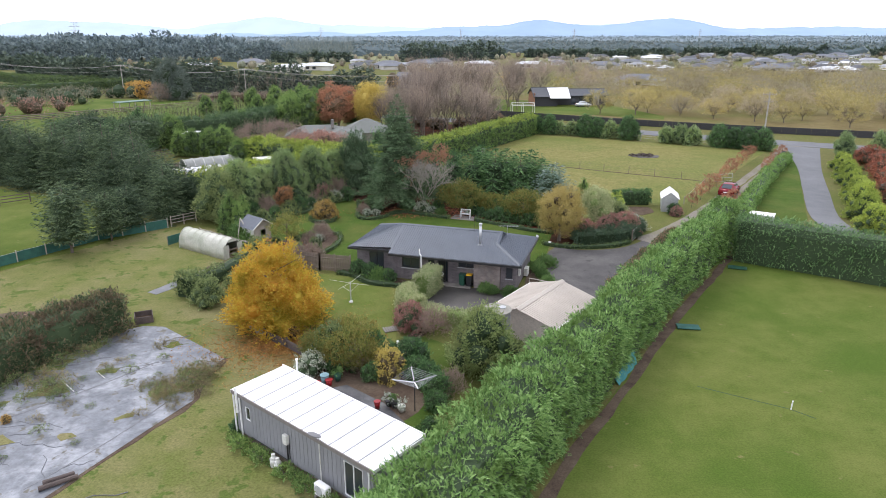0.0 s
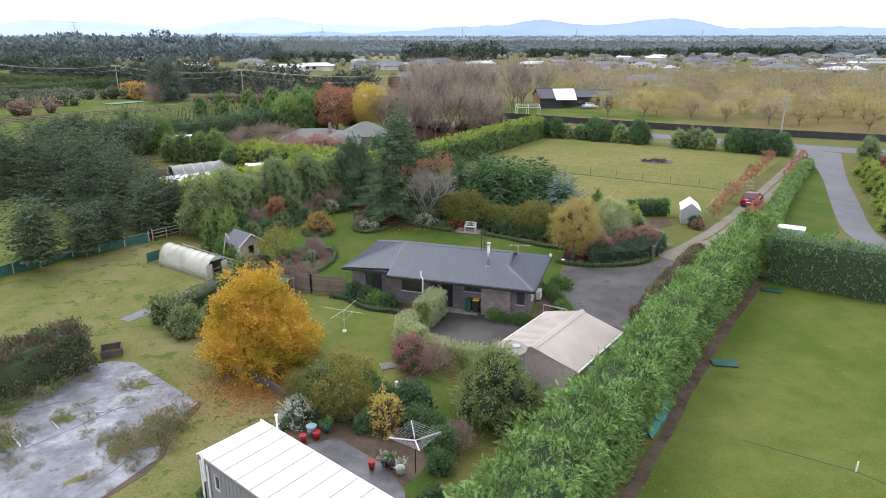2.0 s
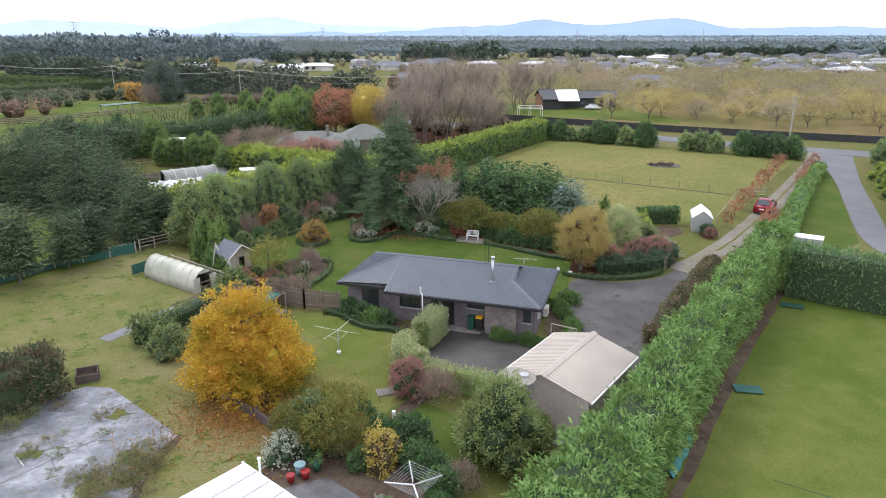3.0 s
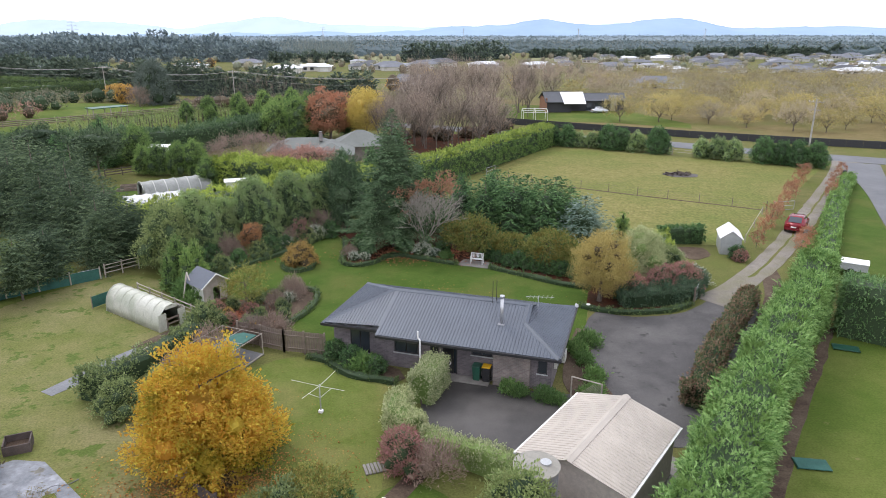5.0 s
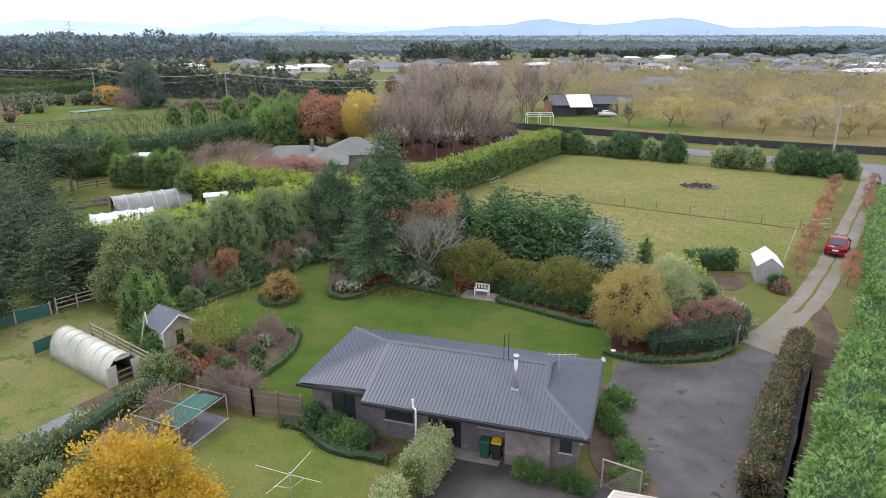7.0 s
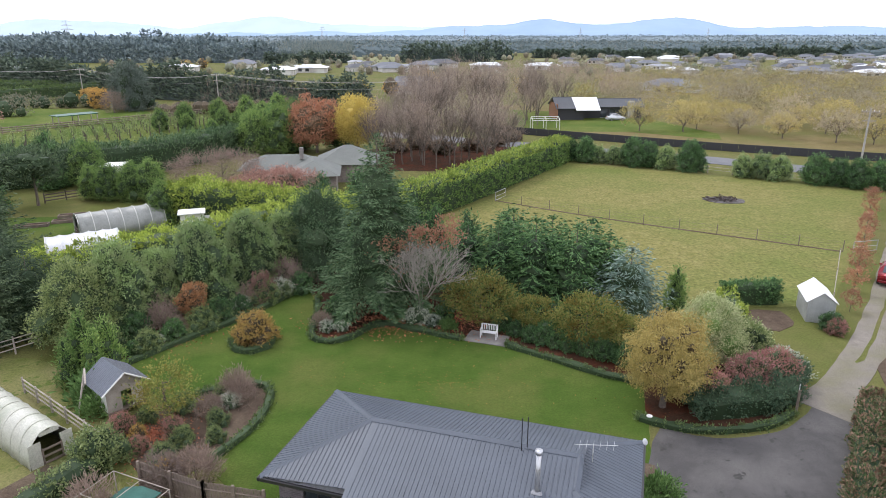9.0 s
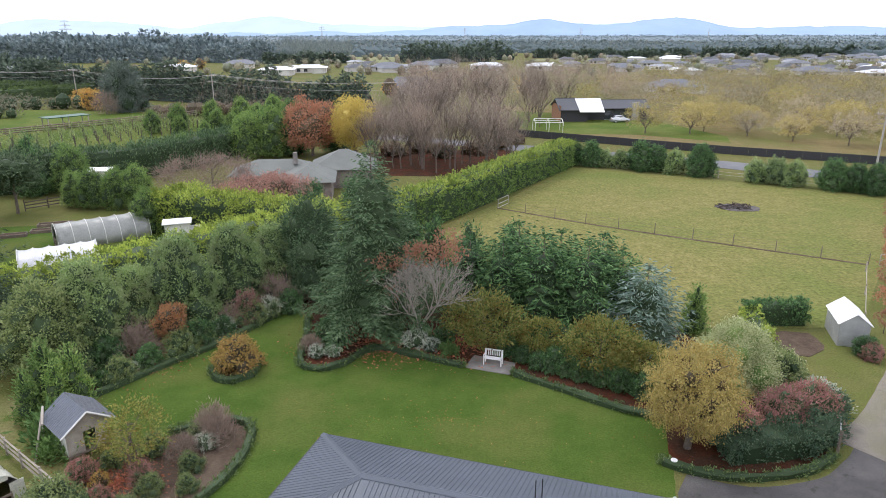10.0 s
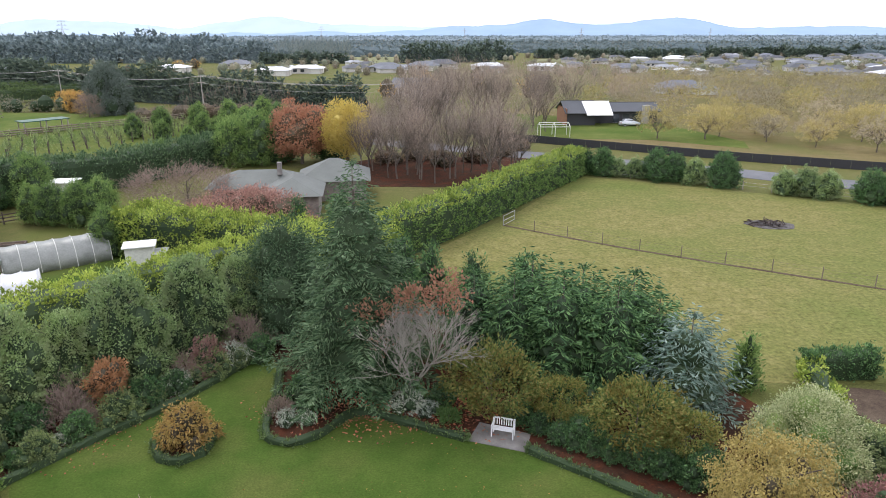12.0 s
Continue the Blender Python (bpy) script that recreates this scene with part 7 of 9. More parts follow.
for x, y, s in ((-14.5, 20.0, 1.3), (-15.4, 18.4, 1.2), (-16.8, 19.0, 0.9), (-22.5, 18.9, 1.4), (-20.5, 21.1, 0.6), (-22.8, 23.0, 0.9), (-24.2, 22.3, 1.0), (-18.3, 24.3, 0.8), (-20.6, 16.9, 0.5), (-20.0, 22.0, 0.5), (-14.2, 21.4, 0.9), (-15.5, 21.0, 0.8), (-16.2, 16.0, 0.6), (-21.4, 15.5, 0.5), (-15.6, 17.8, 1.0), (-13.8, 18.5, 1.0), (-21.0, 25.1, 0.6), (-14.9, 19.3, 1.1), (-15.9, 18.8, 0.9), (-14.0, 20.2, 0.9), (-23.6, 19.6, 1.0), (-24.0, 24.0, 1.0), (-22.4, 25.4, 0.8), (-16.2, 19.6, 0.6), (-14.6, 17.0, 0.7)):
    straw(x, y, s, "dead weed tufts")
wr = random.Random(5)
for i in range(26):
    x, y = wr.uniform(-24, -15), wr.uniform(9, 26)
    if x < -14 - (y - 8) * 0.0 and not (y > 22 and x < -21):
        fo = thing("mat_fold", "dark wrinkle in the weed mat", "weed mat", "mat folds", pose(x, y, 0.045, 0, 0, wr.uniform(-60, 40)))
        bm = bmesh.new()
        q = wr.uniform(0.5, 1.6)
        pts_ = [(-q + 2 * q * j / 6, 0.12 * math.sin(j * 1.7 + i)) for j in range(7)]
        for (xa, ya), (xb, yb) in zip(pts_, pts_[1:]):
            rod(bm, (xa, ya, 0.0), (xb, yb, 0.0), 0.02, 0.02, 5)
        part("ridge", bm, M_BLACKMAT, fo)
for lx, ly, la, ll in ((-17.2, 10.2, 37, 1.6), (-17.35, 10.5, 35, 1.3)):
    lg = thing("log", "dark weathered log on the edge of the mat", "log", "logs", pose(lx, ly, 0.16, 0, 0, la))
    part("bark", rods(((-ll / 2, 0, 0), (ll / 2, 0, 0.02), 0.12, 0.1), n=9), M_DARKWOOD, lg)
pp_ = thing("white_pipe", "white plastic pipe lying on the weed mat", "pipe", m=pose(-21.6, 18.9, 0.09, 0, 0, -42))
part("tube", rods(((-0.9, 0, 0), (0.9, 0, 0), 0.035, 0.035), n=8), M_WHITE, pp_)
pp_ = thing("white_pipe", "short white stick lying on the weed mat", "pipe", m=pose(-20.3, 20.2, 0.08, 0, 0, -42))
part("tube", rods(((-0.5, 0, 0), (0.5, 0, 0), 0.025, 0.025), n=8), M_OFFWHITE, pp_)
seam = tagged(part("mat_seam", slab(strip([(-24.4, 14.2), (-20.6, 18.2), (-17.2, 22.8)], 0.1), 0.0, 0.05), M_BLACKMAT), "dark seam between two sheets of weed mat", "weed mat", kind="structure")
seam2 = tagged(part("mat_seam", slab(strip([(-18.6, 9.8), (-16.6, 13.6), (-15.2, 17.4)], 0.06), 0.0, 0.05), M_BLACKMAT), "dark seam along the mat edge", "weed mat", kind="structure")
sheet("mat_edge", strip([(-18.2, 6), (-17.5, 8.8), (-15.0, 14.9), (-13.7, 17.7), (-14.3, 19.8), (-13.6, 22.6)], 0.55), 0.03, M_EARTH, "ragged brown edge of the weed mat", False, 0.25)
bx = thing("compost_box", "open dark timber compost box", "box", m=pose(-21.3, 28.2, 0, 0, 0, 25))
for b_ in ((-0.6, -0.5, 0, 0.6, -0.44, 0.5), (-0.6, 0.44, 0, 0.6, 0.5, 0.6), (-0.6, -0.44, 0, -0.54, 0.44, 0.55), (0.54, -0.44, 0, 0.6, 0.44, 0.55)):
    part("side", boxes(b_), M_DARKWOOD, bx)
part("soil", boxes((-0.54, -0.44, 0.0, 0.54, 0.44, 0.25)), M_EARTH, bx)
for x, y, s in ((-12.5, 26.3, 0.38), (-13.3, 27.1, 0.28)):
    rk = thing("boulder", "pale grey boulder under the tree", "rock", "boulders", pose(x, y, s * 0.5, 10, 20, 30))
    bm = bmesh.new()
    bmesh.ops.create_icosphere(bm, subdivisions=2, radius=s)
    for v in bm.verts:
        v.co *= 1 + 0.25 * noise.noise(v.co * 3)
        v.co.z *= 0.8
    part("stone", bm, M_STONE, rk)
ret = thing("retaining_wall", "low dark timber retaining wall below the tree", "wall")
for i, (a, c) in enumerate((((-11.8, 25.4), (-10.2, 24.2)), ((-10.2, 24.2), (-8.6, 22.7)), ((-8.6, 22.7), (-7.6, 21.8)))):
    for z in (0.1, 0.3, 0.5):
        part("sleeper", rods(((*a, z), (*c, z), 0.1, 0.1), n=4), M_DARKWOOD, ret)
    part("post", boxes((a[0] - 0.06, a[1] - 0.06, 0, a[0] + 0.06, a[1] + 0.06, 0.75)), M_DARKWOOD, ret)
sheet("black_sheet", strip([(-23.0, 33.4), (-21.8, 35.6), (-20.9, 37.6), (-20.2, 39.0)], [1.0, 1.2, 1.2, 0.9]), 0.03, M_BLACKMAT, "dark grey plastic sheet on the grass", False, 0.06)
sheet("worn_track", strip([(-20.4, 39.0), (-18.9, 41.6)], [1.3, 1.5]), 0.026, M_EARTH, "worn earth at the tunnel door", False, 0.2)
pl = thing("plank_stack", "loose weathered planks on the grass", "planks", m=pose(-20.0, 38.0, 0.04, 0, 0, 58))
for i in range(4):
    o = part("plank", boxes((-0.9, -0.08, 0, 0.9, 0.08, 0.04), bevel=0.006), M_PALEWOOD if i % 2 else M_WOOD, pl)
    o.matrix_basis = pose(0.1 * i, 0.2 * i - 0.3, 0.045 * (i % 3), 0, 0, 7 * i - 8)
gc = thing("grate_cover", "flat grey slab cover set in the lawn", "cover", m=pose(-3.75, 27.0, 0.02, 0, 0, 20))
for i in range(6):
    part("bar", boxes((-0.5 + 0.17 * i, -0.4, 0.02, -0.37 + 0.17 * i, 0.4, 0.08), bevel=0.01), M_CONC, gc)
gp = thing("gate_post", "short white post beside the garden path", "post", m=pose(-3.05, 24.4, 0, 0, 0, 0))
part("post_body", boxes((-0.09, -0.09, 0, 0.09, 0.09, 0.45), bevel=0.02), M_WHITE, gp)
gp = thing("steel_stake", "thin black steel stake on the lawn", "stake", m=pose(0.5, 20.0, 0))
part("shaft", rods(((0, 0, 0), (0, 0, 1.3), 0.03, 0.03)), M_BLACK, gp)


def pot(x, y, r, h, mat, label, leaf=None):
    t = thing("plant_pot", label, "pot", "plant pots", pose(x, y, 0.05))
    part("body", rods(((0, 0, 0), (0, 0, h), r * 0.72, r), n=14), mat, t, "", True)
    part("rim", rods(((0, 0, h), (0, 0, h + 0.04), r * 1.1, r * 1.1), n=14), mat, t)
    if leaf:
        part("plant", leafy([(0, 0, h + r * 0.7, r * 1.2, r * 1.2, r)], 160, 0.12, 0.5, leaf, None, int(x * 9) % 97), None, t)


for x, y, r, h, mt_, lb, lf in ((-6.6, 19.3, 0.2, 0.35, M_RED, "red plastic tub by the paving", None), (-7.2, 19.0, 0.18, 0.35, M_RED, "red plastic bucket by the paving", None), (-6.2, 19.9, 0.22, 0.4, M_GREENPLASTIC, "dark green pot by the paving", L_FERN), (-3.55, 16.9, 0.17, 0.4, M_RED, "red plastic pot by the paving", None), (-2.95, 17.2, 0.2, 0.3, M_BLACK, "black pot with a small plant", L_GREY), (-2.6, 17.0, 0.2, 0.3, M_BLACK, "black pot with a small plant", L_FERN), (-2.2, 16.6, 0.2, 0.32, M_OFFWHITE, "pale pot with a small plant", L_GREY), (9.6, 46.2, 0.14, 0.3, M_WHITE, "white urn at the bed corner", None), (-6.9, 19.6, 0.25, 0.5, paint("blue_grey_tub", (0.18, 0.3, 0.33), 0.5), "blue grey tub by the paving", None)):
    pot(x, y, r, h, mt_, lb, lf)
und = shrub("ground_cover", "low green ground cover along the cabin wall", 0.4, 0.45, L_LIMEDARK, 420, 0.12, 0.5, None, 87, name="ground_cover")
cm = cab.matrix_basis
for i in range(16):
    p = cm @ Vector((0.1 + 0.55 * i, -0.25 - 0.12 * (i % 3), 0))
    if not 3.3 < 0.1 + 0.55 * i < 4.3 and not 6.5 < 0.1 + 0.55 * i < 7.6:
        und(p.x, p.y, 0.8 + 0.2 * (i % 3), "ground cover")
p = cm @ Vector((-0.2, 0.3, 0))
dk(p.x, p.y, 0.45, "dark shrubs")

# ---- along the drive and the side road ----
mp_ = lambda: broadleaf("young_maple", "small rust red maple along the drive", "tree", 2.3, 0.85, L_RUST, 700, 0.14, 0.6, 0.4, 7, None, 88, lo=0.4, trunk_r=0.03)
for i in range(10):
    f = i / 9
    plant("maple_small", mp_, 27.9 + 20.6 * f, 61.0 + 33.2 * f, 0.8 + 0.3 * ((i * 7) % 3) / 2, group="drive maples")
for x, y in ((30.8, 58.6), (32.6, 61.5), (44.5, 80.0), (46.3, 83), (49.6, 88.6), (52.8, 93.2)):
    plant("maple_small", mp_, x, y, 0.95, group="drive maples")
gold = shrub("golden_shrub", "golden yellow green conifer shrub along the side road", 3.2, 1.7, L_LIME, 3600, 0.22, 0.5, seed=89)
for x, y, s in ((44.4, 55.4, 1.0), (46.4, 59.4, 1.05), (48.0, 62.6, 0.9), (49.6, 66.2, 0.85), (51.0, 69.6, 0.85), (52.6, 73.2, 0.85), (54.2, 76.8, 0.85), (55.6, 80.2, 0.85), (57.0, 83.6, 0.8), (43.0, 51.4, 0.9)):
    gold(x, y, s, "golden shrubs")
rb = lambda: broadleaf("copper_tree", "copper red leafed tree behind the golden shrubs", "tree", 4.2, 2.4, L_REDBROWN, 3200, 0.24, 0.6, 0.4, 10, L_BROWNCORE, 90, lo=0.5)
for x, y, s in ((50, 59, 1.0), (53, 64.5, 0.95), (56.4, 71, 1.0), (59.6, 77.5, 0.9), (64, 70, 1.0), (58, 60, 0.9), (61, 84, 0.8), (66, 80, 1.0)):
    plant("copper", rb, x, y, s, group="copper trees")
far_con = lambda: broadleaf("roadside_tree", "grey green conifer at the road corner", "tree", 4.6, 1.8, L_PITTO, 5200, 0.2, 0.5, 0.1, 14, seed=92, shape="dome")
for x, y, s in ((61, 90, 0.9), (64, 96, 0.8), (66, 90, 1.0), (72, 97, 0.9)):
    plant("farcon", far_con, x, y, s, group="road corner trees")
rdk = lambda: broadleaf("roadside_tree", "dark green rounded conifer at the paddock edge", "tree", 4.0, 2.0, L_CEDAR, 6000, 0.2, 0.45, 0.1, 14, seed=93, shape="dome")
rlt = lambda: broadleaf("roadside_tree", "mid green feathery tree at the paddock edge", "tree", 3.6, 1.9, L_PITTO, 5000, 0.19, 0.5, 0.1, 14, seed=94, shape="dome")
for x, y, s, k in ((16.6, 119.6, 0.9, 0), (19.0, 118.9, 0.95, 0), (21.0, 118.2, 0.7, 1), (23.0, 117, 0.75, 1), (25.6, 115.6, 1.05, 0), (27.6, 114.8, 0.95, 0), (29.8, 113.6, 0.9, 1), (32.6, 111.9, 1.1, 0), (38.6, 107.8, 0.85, 1), (40.8, 107.0, 0.95, 1), (42.8, 105.8, 0.9, 1), (46.4, 103.6, 1.0, 0), (48.6, 102.4, 0.9, 0), (50.6, 101.2, 0.95, 0), (52.8, 100.2, 0.95, 0)):
    plant("rlt" if k else "rdk", rlt if k else rdk, x, y, s, group="paddock edge trees")
po = thing("letter_box", "dark letter box on a post at the drive end", "letter box", m=pose(52.2, 91.4, 0))
part("post", boxes((-0.06, -0.06, 0, 0.06, 0.06, 1.0)), M_WOOD, po)
part("box", boxes((-0.2, -0.15, 1.0, 0.2, 0.15, 1.35), bevel=0.03), M_BLACK, po)

# ---- neighbour, nursery and vineyard ----
nb = thing("house", "neighbouring low house with grey green hip roofs", "house", m=pose(-21.5, 101.5, 0, 0, 0, 8))


def hip_roof(parent, x0, x1, y0, y1, ez, rz, mat, inset=None):
    d = (y1 - y0) / 2 if inset is None else inset
    ym = (y0 + y1) / 2
    bm = bmesh.new()
    v = [bm.verts.new(c) for c in ((x0, y0, ez), (x1, y0, ez), (x1, y1, ez), (x0, y1, ez), (x0 + d, ym, rz), (x1 - d, ym, rz))]
    for f in ((0, 1, 5, 4), (1, 2, 5), (2, 3, 4, 5), (3, 0, 4), (3, 2, 1, 0)):
        bm.faces.new([v[i] for i in f])
    return part("roof", bm, mat, parent)


part("wall", boxes((-6.5, -1.4, 0, 3.0, 3.8, 2.4)), M_BRICK2, nb)
part("wall", boxes((3.02, 1.0, 0, 10.4, 7.4, 2.4)), M_BRICK2, nb)
part("wall", boxes((-0.4, -6.0, 0, 5.4, -1.45, 2.4)), M_BRICK2, nb)
hip_roof(nb, -7.2, 4.2, -2.1, 4.5, 2.4, 3.9, M_GREENGREYROOF)
hip_roof(nb, 2.4, 11.0, 0.4, 8.0, 2.44, 4.5, M_GREENGREYROOF)
bm = bmesh.new()
v = [bm.verts.new(c) for c in ((-0.9, -6.6, 2.42), (5.9, -6.6, 2.42), (5.9, 0.0, 2.42), (-0.9, 0.0, 2.42), (2.5, -3.4, 3.8), (2.5, 0.0, 3.8))]
for f in ((0, 1, 4), (1, 2, 5, 4), (3, 0, 4, 5)):
    bm.faces.new([v[i] for i in f])
part("roof", bm, M_GREENGREYROOF, nb)
part("chimney", boxes((0.6, -0.3, 3.5, 1.1, 0.3, 4.9), bevel=0.02), M_CONC, nb)
window(nb, -5, -3, 0.9, 2.0, -1.48, 1)
window(nb, 1, 3.4, 0.8, 2.0, -6.08, 1)
mk = lambda *a, **k: broadleaf(*a, **k)
mk("plum_tree", "wide pinkish brown half bare tree beside the neighbour", "tree", 5.0, 5.6, L_PLUM, 9000, 0.45, 0.1, 0.6, 16, None, 101, lo=0.5).location = (-30.0, 98.0, 0)
mk("plum_tree", "broad burgundy tree in front of the neighbour", "tree", 3.6, 5.4, L_BURGUNDY, 15000, 0.22, 0.5, 0.3, 20, L_BROWNCORE, 102, shape="dome").matrix_basis = Matrix.LocRotScale((-21.4, 89.8, 0), None, (1.12, 1.05, 1.0))
mk("yellow_shrub_row", "yellow green low shrub at the neighbour wall", "shrub", 1.8, 2.4, L_OLIVEYELLOW, 1800, 0.24, 0.5, 0.1, 9, seed=103, shape="dome").location = (-31.5, 93.6, 0)
mk("beech_tree", "round rust red autumn tree", "tree", 8.6, 4.3, L_RUST, 9000, 0.34, 0.5, 1.0, 15, L_BROWNCORE, 104, lo=0.6).location = (-23.8, 126, 0)
mk("poplar_tree", "bright yellow autumn tree", "tree", 9.8, 3.3, L_YELLOWBRIGHT, 13000, 0.26, 0.5, 0.8, 15, L_YELLOWBRIGHT, 105, lo=0.5, core_k=0.4).location = (-16.8, 124.5, 0)
gmk = lambda: broadleaf("garden_tree", "mid green dense tree behind the neighbour", "tree", 7.6, 3.2, L_LIMEDARK, 8000, 0.25, 0.45, 0.2, 16, seed=106, shape="dome")
for x, y, s in ((-29.6, 125, 1.05), (-33.5, 124, 0.95), (-36, 131, 0.8), (-41.5, 118.5, 0.62), (-39, 92.5, 0.62), (-41.8, 92.6, 0.6), (-36.6, 92.8, 0.66), (-44.2, 93.4, 0.55), (-31.2, 83.4, 0.6), (-48, 100, 0.8)):
    plant("gmk", gmk, x, y, s, group="neighbour trees")
gdk = lambda: broadleaf("garden_tree", "dark green conifer behind the neighbour", "tree", 8.0, 2.6, L_CEDAR, 4200, 0.4, 0.35, 0.1, 9, seed=107, shape="cone")
for x, y, s in ((-27.4, 127.5, 1.0), (-31, 128, 0.9), (-20.6, 130, 0.9), (-55, 103, 0.8), (-52, 98.5, 0.7), (-10.6, 82.5, 0.7), (-14.5, 84, 0.6), (-51.4, 85.4, 0.75), (-2.4, 70.5, 0.62), (-4.6, 73.6, 0.6), (0.4, 68.8, 0.6), (3.6, 65.8, 0.7)):
    plant("gdk", gdk, x, y, s, group="dark garden conifers")
op = lambda: broadleaf("pine_tree", "open dark pine with a bare trunk", "tree", 7.0, 3.0, L_PINE, 3200, 0.5, 0.22, 3.0, 10, seed=108, out=0.6, rand=0.9, trunk_r=0.16)
for x, y, s in ((-49.0, 90.2, 0.95), (-58, 92, 1.0)):
    plant("openpine", op, x, y, s, group="open pines")
for i, (x, y) in enumerate(((-42.2, 85.6), (-41.6, 83.4), (-44.4, 81.4))):
    rbx = thing("raised_bed", "low timber raised garden bed", "raised bed", "raised beds", pose(x, y, 0, 0, 0, 20))
    for b_ in ((-1.6, -0.5, 0, 1.6, -0.42, 0.3), (-1.6, 0.42, 0, 1.6, 0.5, 0.3), (-1.6, -0.42, 0, -1.52, 0.42, 0.3), (1.52, -0.42, 0, 1.6, 0.42, 0.3)):
        part("side", boxes(b_), M_WOOD, rbx)
    part("soil", boxes((-1.52, -0.42, 0, 1.52, 0.42, 0.2)), M_EARTH, rbx)


def vine():
    t = thing("vine", "pruned dark vine on its post", "vine")
    part("stem", rods(((0, 0, 0), (0, 0, 1.9), 0.13, 0.09), n=5), M_DARKWOOD, t)
    part("foliage", leafy([(0, 0, 1.4, 0.6, 0.6, 0.7)], 60, 0.6, 0.2, L_OLIVE, None, 3, lo=0.1, up=0.7), None, t)
    return t


for r_ in range(4):
    for i in range(22):
        plant("vine", vine, -72.6 + 1.08 * i - 3.4 * r_, 122.3 + 1.82 * i + 2.0 * r_, 1.0 - 0.1 * (i % 3), group="vines")
ns = thing("sleepout", "small white flat roofed shed behind the hedge", "shed", m=pose(-45.4, 101.5, 0, 0, 0, 10))
part("wall", boxes((-1.2, -1.0, 0, 1.2, 1.0, 2.6)), M_OFFWHITE, ns)
part("roof", boxes((-1.5, -1.3, 2.6, 1.5, 1.3, 2.75), bevel=0.03), M_WHITE, ns)
wb = thing("pump_shed", "small white box shed between the hedges", "shed", m=pose(-26.9, 79.8, 0, 0, 0, 20))
part("wall", boxes((-1.1, -0.8, 0, 1.1, 0.8, 2.1), bevel=0.02), M_OFFWHITE, wb)
part("roof", boxes((-1.3, -1.0, 2.1, 1.3, 1.0, 2.22), bevel=0.03), M_WHITE, wb)
tb = thing("pergola", "low timber shelter with green roof beyond the vines", "shelter", m=pose(-82.5, 159.5, gz(163), 0, 0, 52))
for x in (-4, 0, 4):
    for y in (-1.5, 1.5):
        part("post", rods(((x, y, 0), (x, y, 2.2), 0.12, 0.12)), M_PALEWOOD, tb)
part("roof", boxes((-4.4, -1.9, 2.2, 4.4, 1.9, 2.35), bevel=0.03), M_GREENPLASTIC, tb)
post_fence("timber_wall", "brown timber fence behind the vineyard", [(-102, 132), (-85.5, 149), (-68, 169.4), (-62, 178)], 2.5, 1.4, 0.09, (0.4, 0.8, 1.2), M_WOOD, M_WOOD, wire_r=0.12)

# ---- bare woodland and the black barn ----
BT = [lambda s=s: bare_tree("bare_tree", "tall pinkish brown leafless tree", 11.5 + s, 3.0, L_TWIG, 1000, 110 + s, 1.0, 0.035, 2, base=2.5) for s in range(3)]
rb_ = random.Random(31)
for i in range(54):
    x, y = rb_.uniform(-14, 20), rb_.uniform(126, 186)
    x += (y - 126) * 0.1
    if (x > 8 and y < 158) or (x < -6 and y < 131):
        continue
    plant("bt%d" % (i % 3), BT[i % 3], x, y, rb_.uniform(0.75, 1.1), group="bare woodland")
for i in range(20):
    x, y = rb_.uniform(-15, 9), rb_.uniform(113, 127)
    if x < 0.62 * (y - 120) - 1 + 10 and x > 0.58 * (y - 118.8) + 9:
        continue
    if x > 0.58 * (y - 118.8) + 10.5 or y < 111 + 0.1 * x:
        continue
    plant("bt%d" % (i % 3), BT[i % 3], x, y, rb_.uniform(0.65, 0.9), group="bare woodland")
for i, (x, y) in enumerate(((-10, 116.5), (-5.5, 115), (-1, 116), (3.5, 120), (-2.5, 121), (-8, 122), (7.6, 126), (2.6, 125), (-13, 119.5), (-12, 125))):
    plant("bt%d" % (i % 3), BT[i % 3], x, y, 0.7 + 0.07 * (i % 4), group="bare woodland")
sheet("leaf_floor", [(-16, 112), (4, 112), (9, 119), (14, 124), (8, 132), (-12, 131), (-18, 122)], 0.03, M_SOIL, "rust brown leaf litter under the bare trees", True, 0.4)
rust2 = lambda: broadleaf("undergrowth_shrub", "rust brown undergrowth among the bare trees", "shrub", 2.0, 2.6, leafm("dull_rust_leaves", [(0.09, 0.06, 0.04), (0.13, 0.075, 0.05), (0.1, 0.08, 0.05)], 0.2), 1200, 0.3, 0.5, 0.1, 9, L_BROWNCORE, 114, shape="dome", lo=0.4)
for x, y in ((-11, 127), (-7, 130), (-3, 125.5), (2, 128.5), (6, 133.5), (9, 139)):
    plant("rust2", rust2, x, y, 1.0, group="undergrowth")
barn = thing("barn", "long black clad barn house with one white roof slope", "house", m=pose(21.6, 168.6, gz(168), 0, 0, 4))
part("wall", boxes((0, 0, 0, 6, 9, 2.7)), M_BLACKCLAD, barn)
part("wall", boxes((6, 3, 0, 20, 8.5, 2.7)), M_BLACKCLAD, barn)
part("end_wall", boxes((-0.12, -0.5, 0, -0.02, 9, 3.6)), surf("cedar_boards", (0.25, 0.12, 0.07), (0.34, 0.17, 0.1), 2.0), barn, "warm brown timber end wall")
bm = bmesh.new()
for f in (((-0.4, -0.6, 2.7), (4.0, -0.6, 2.7), (4.0, 4.5, 4.7), (-0.4, 4.5, 4.7)), ((-0.4, 9.6, 2.7), (6.6, 9.6, 2.7), (6.6, 4.5, 4.7), (-0.4, 4.5, 4.7))):
    bm.faces.new([bm.verts.new(c) for c in f])
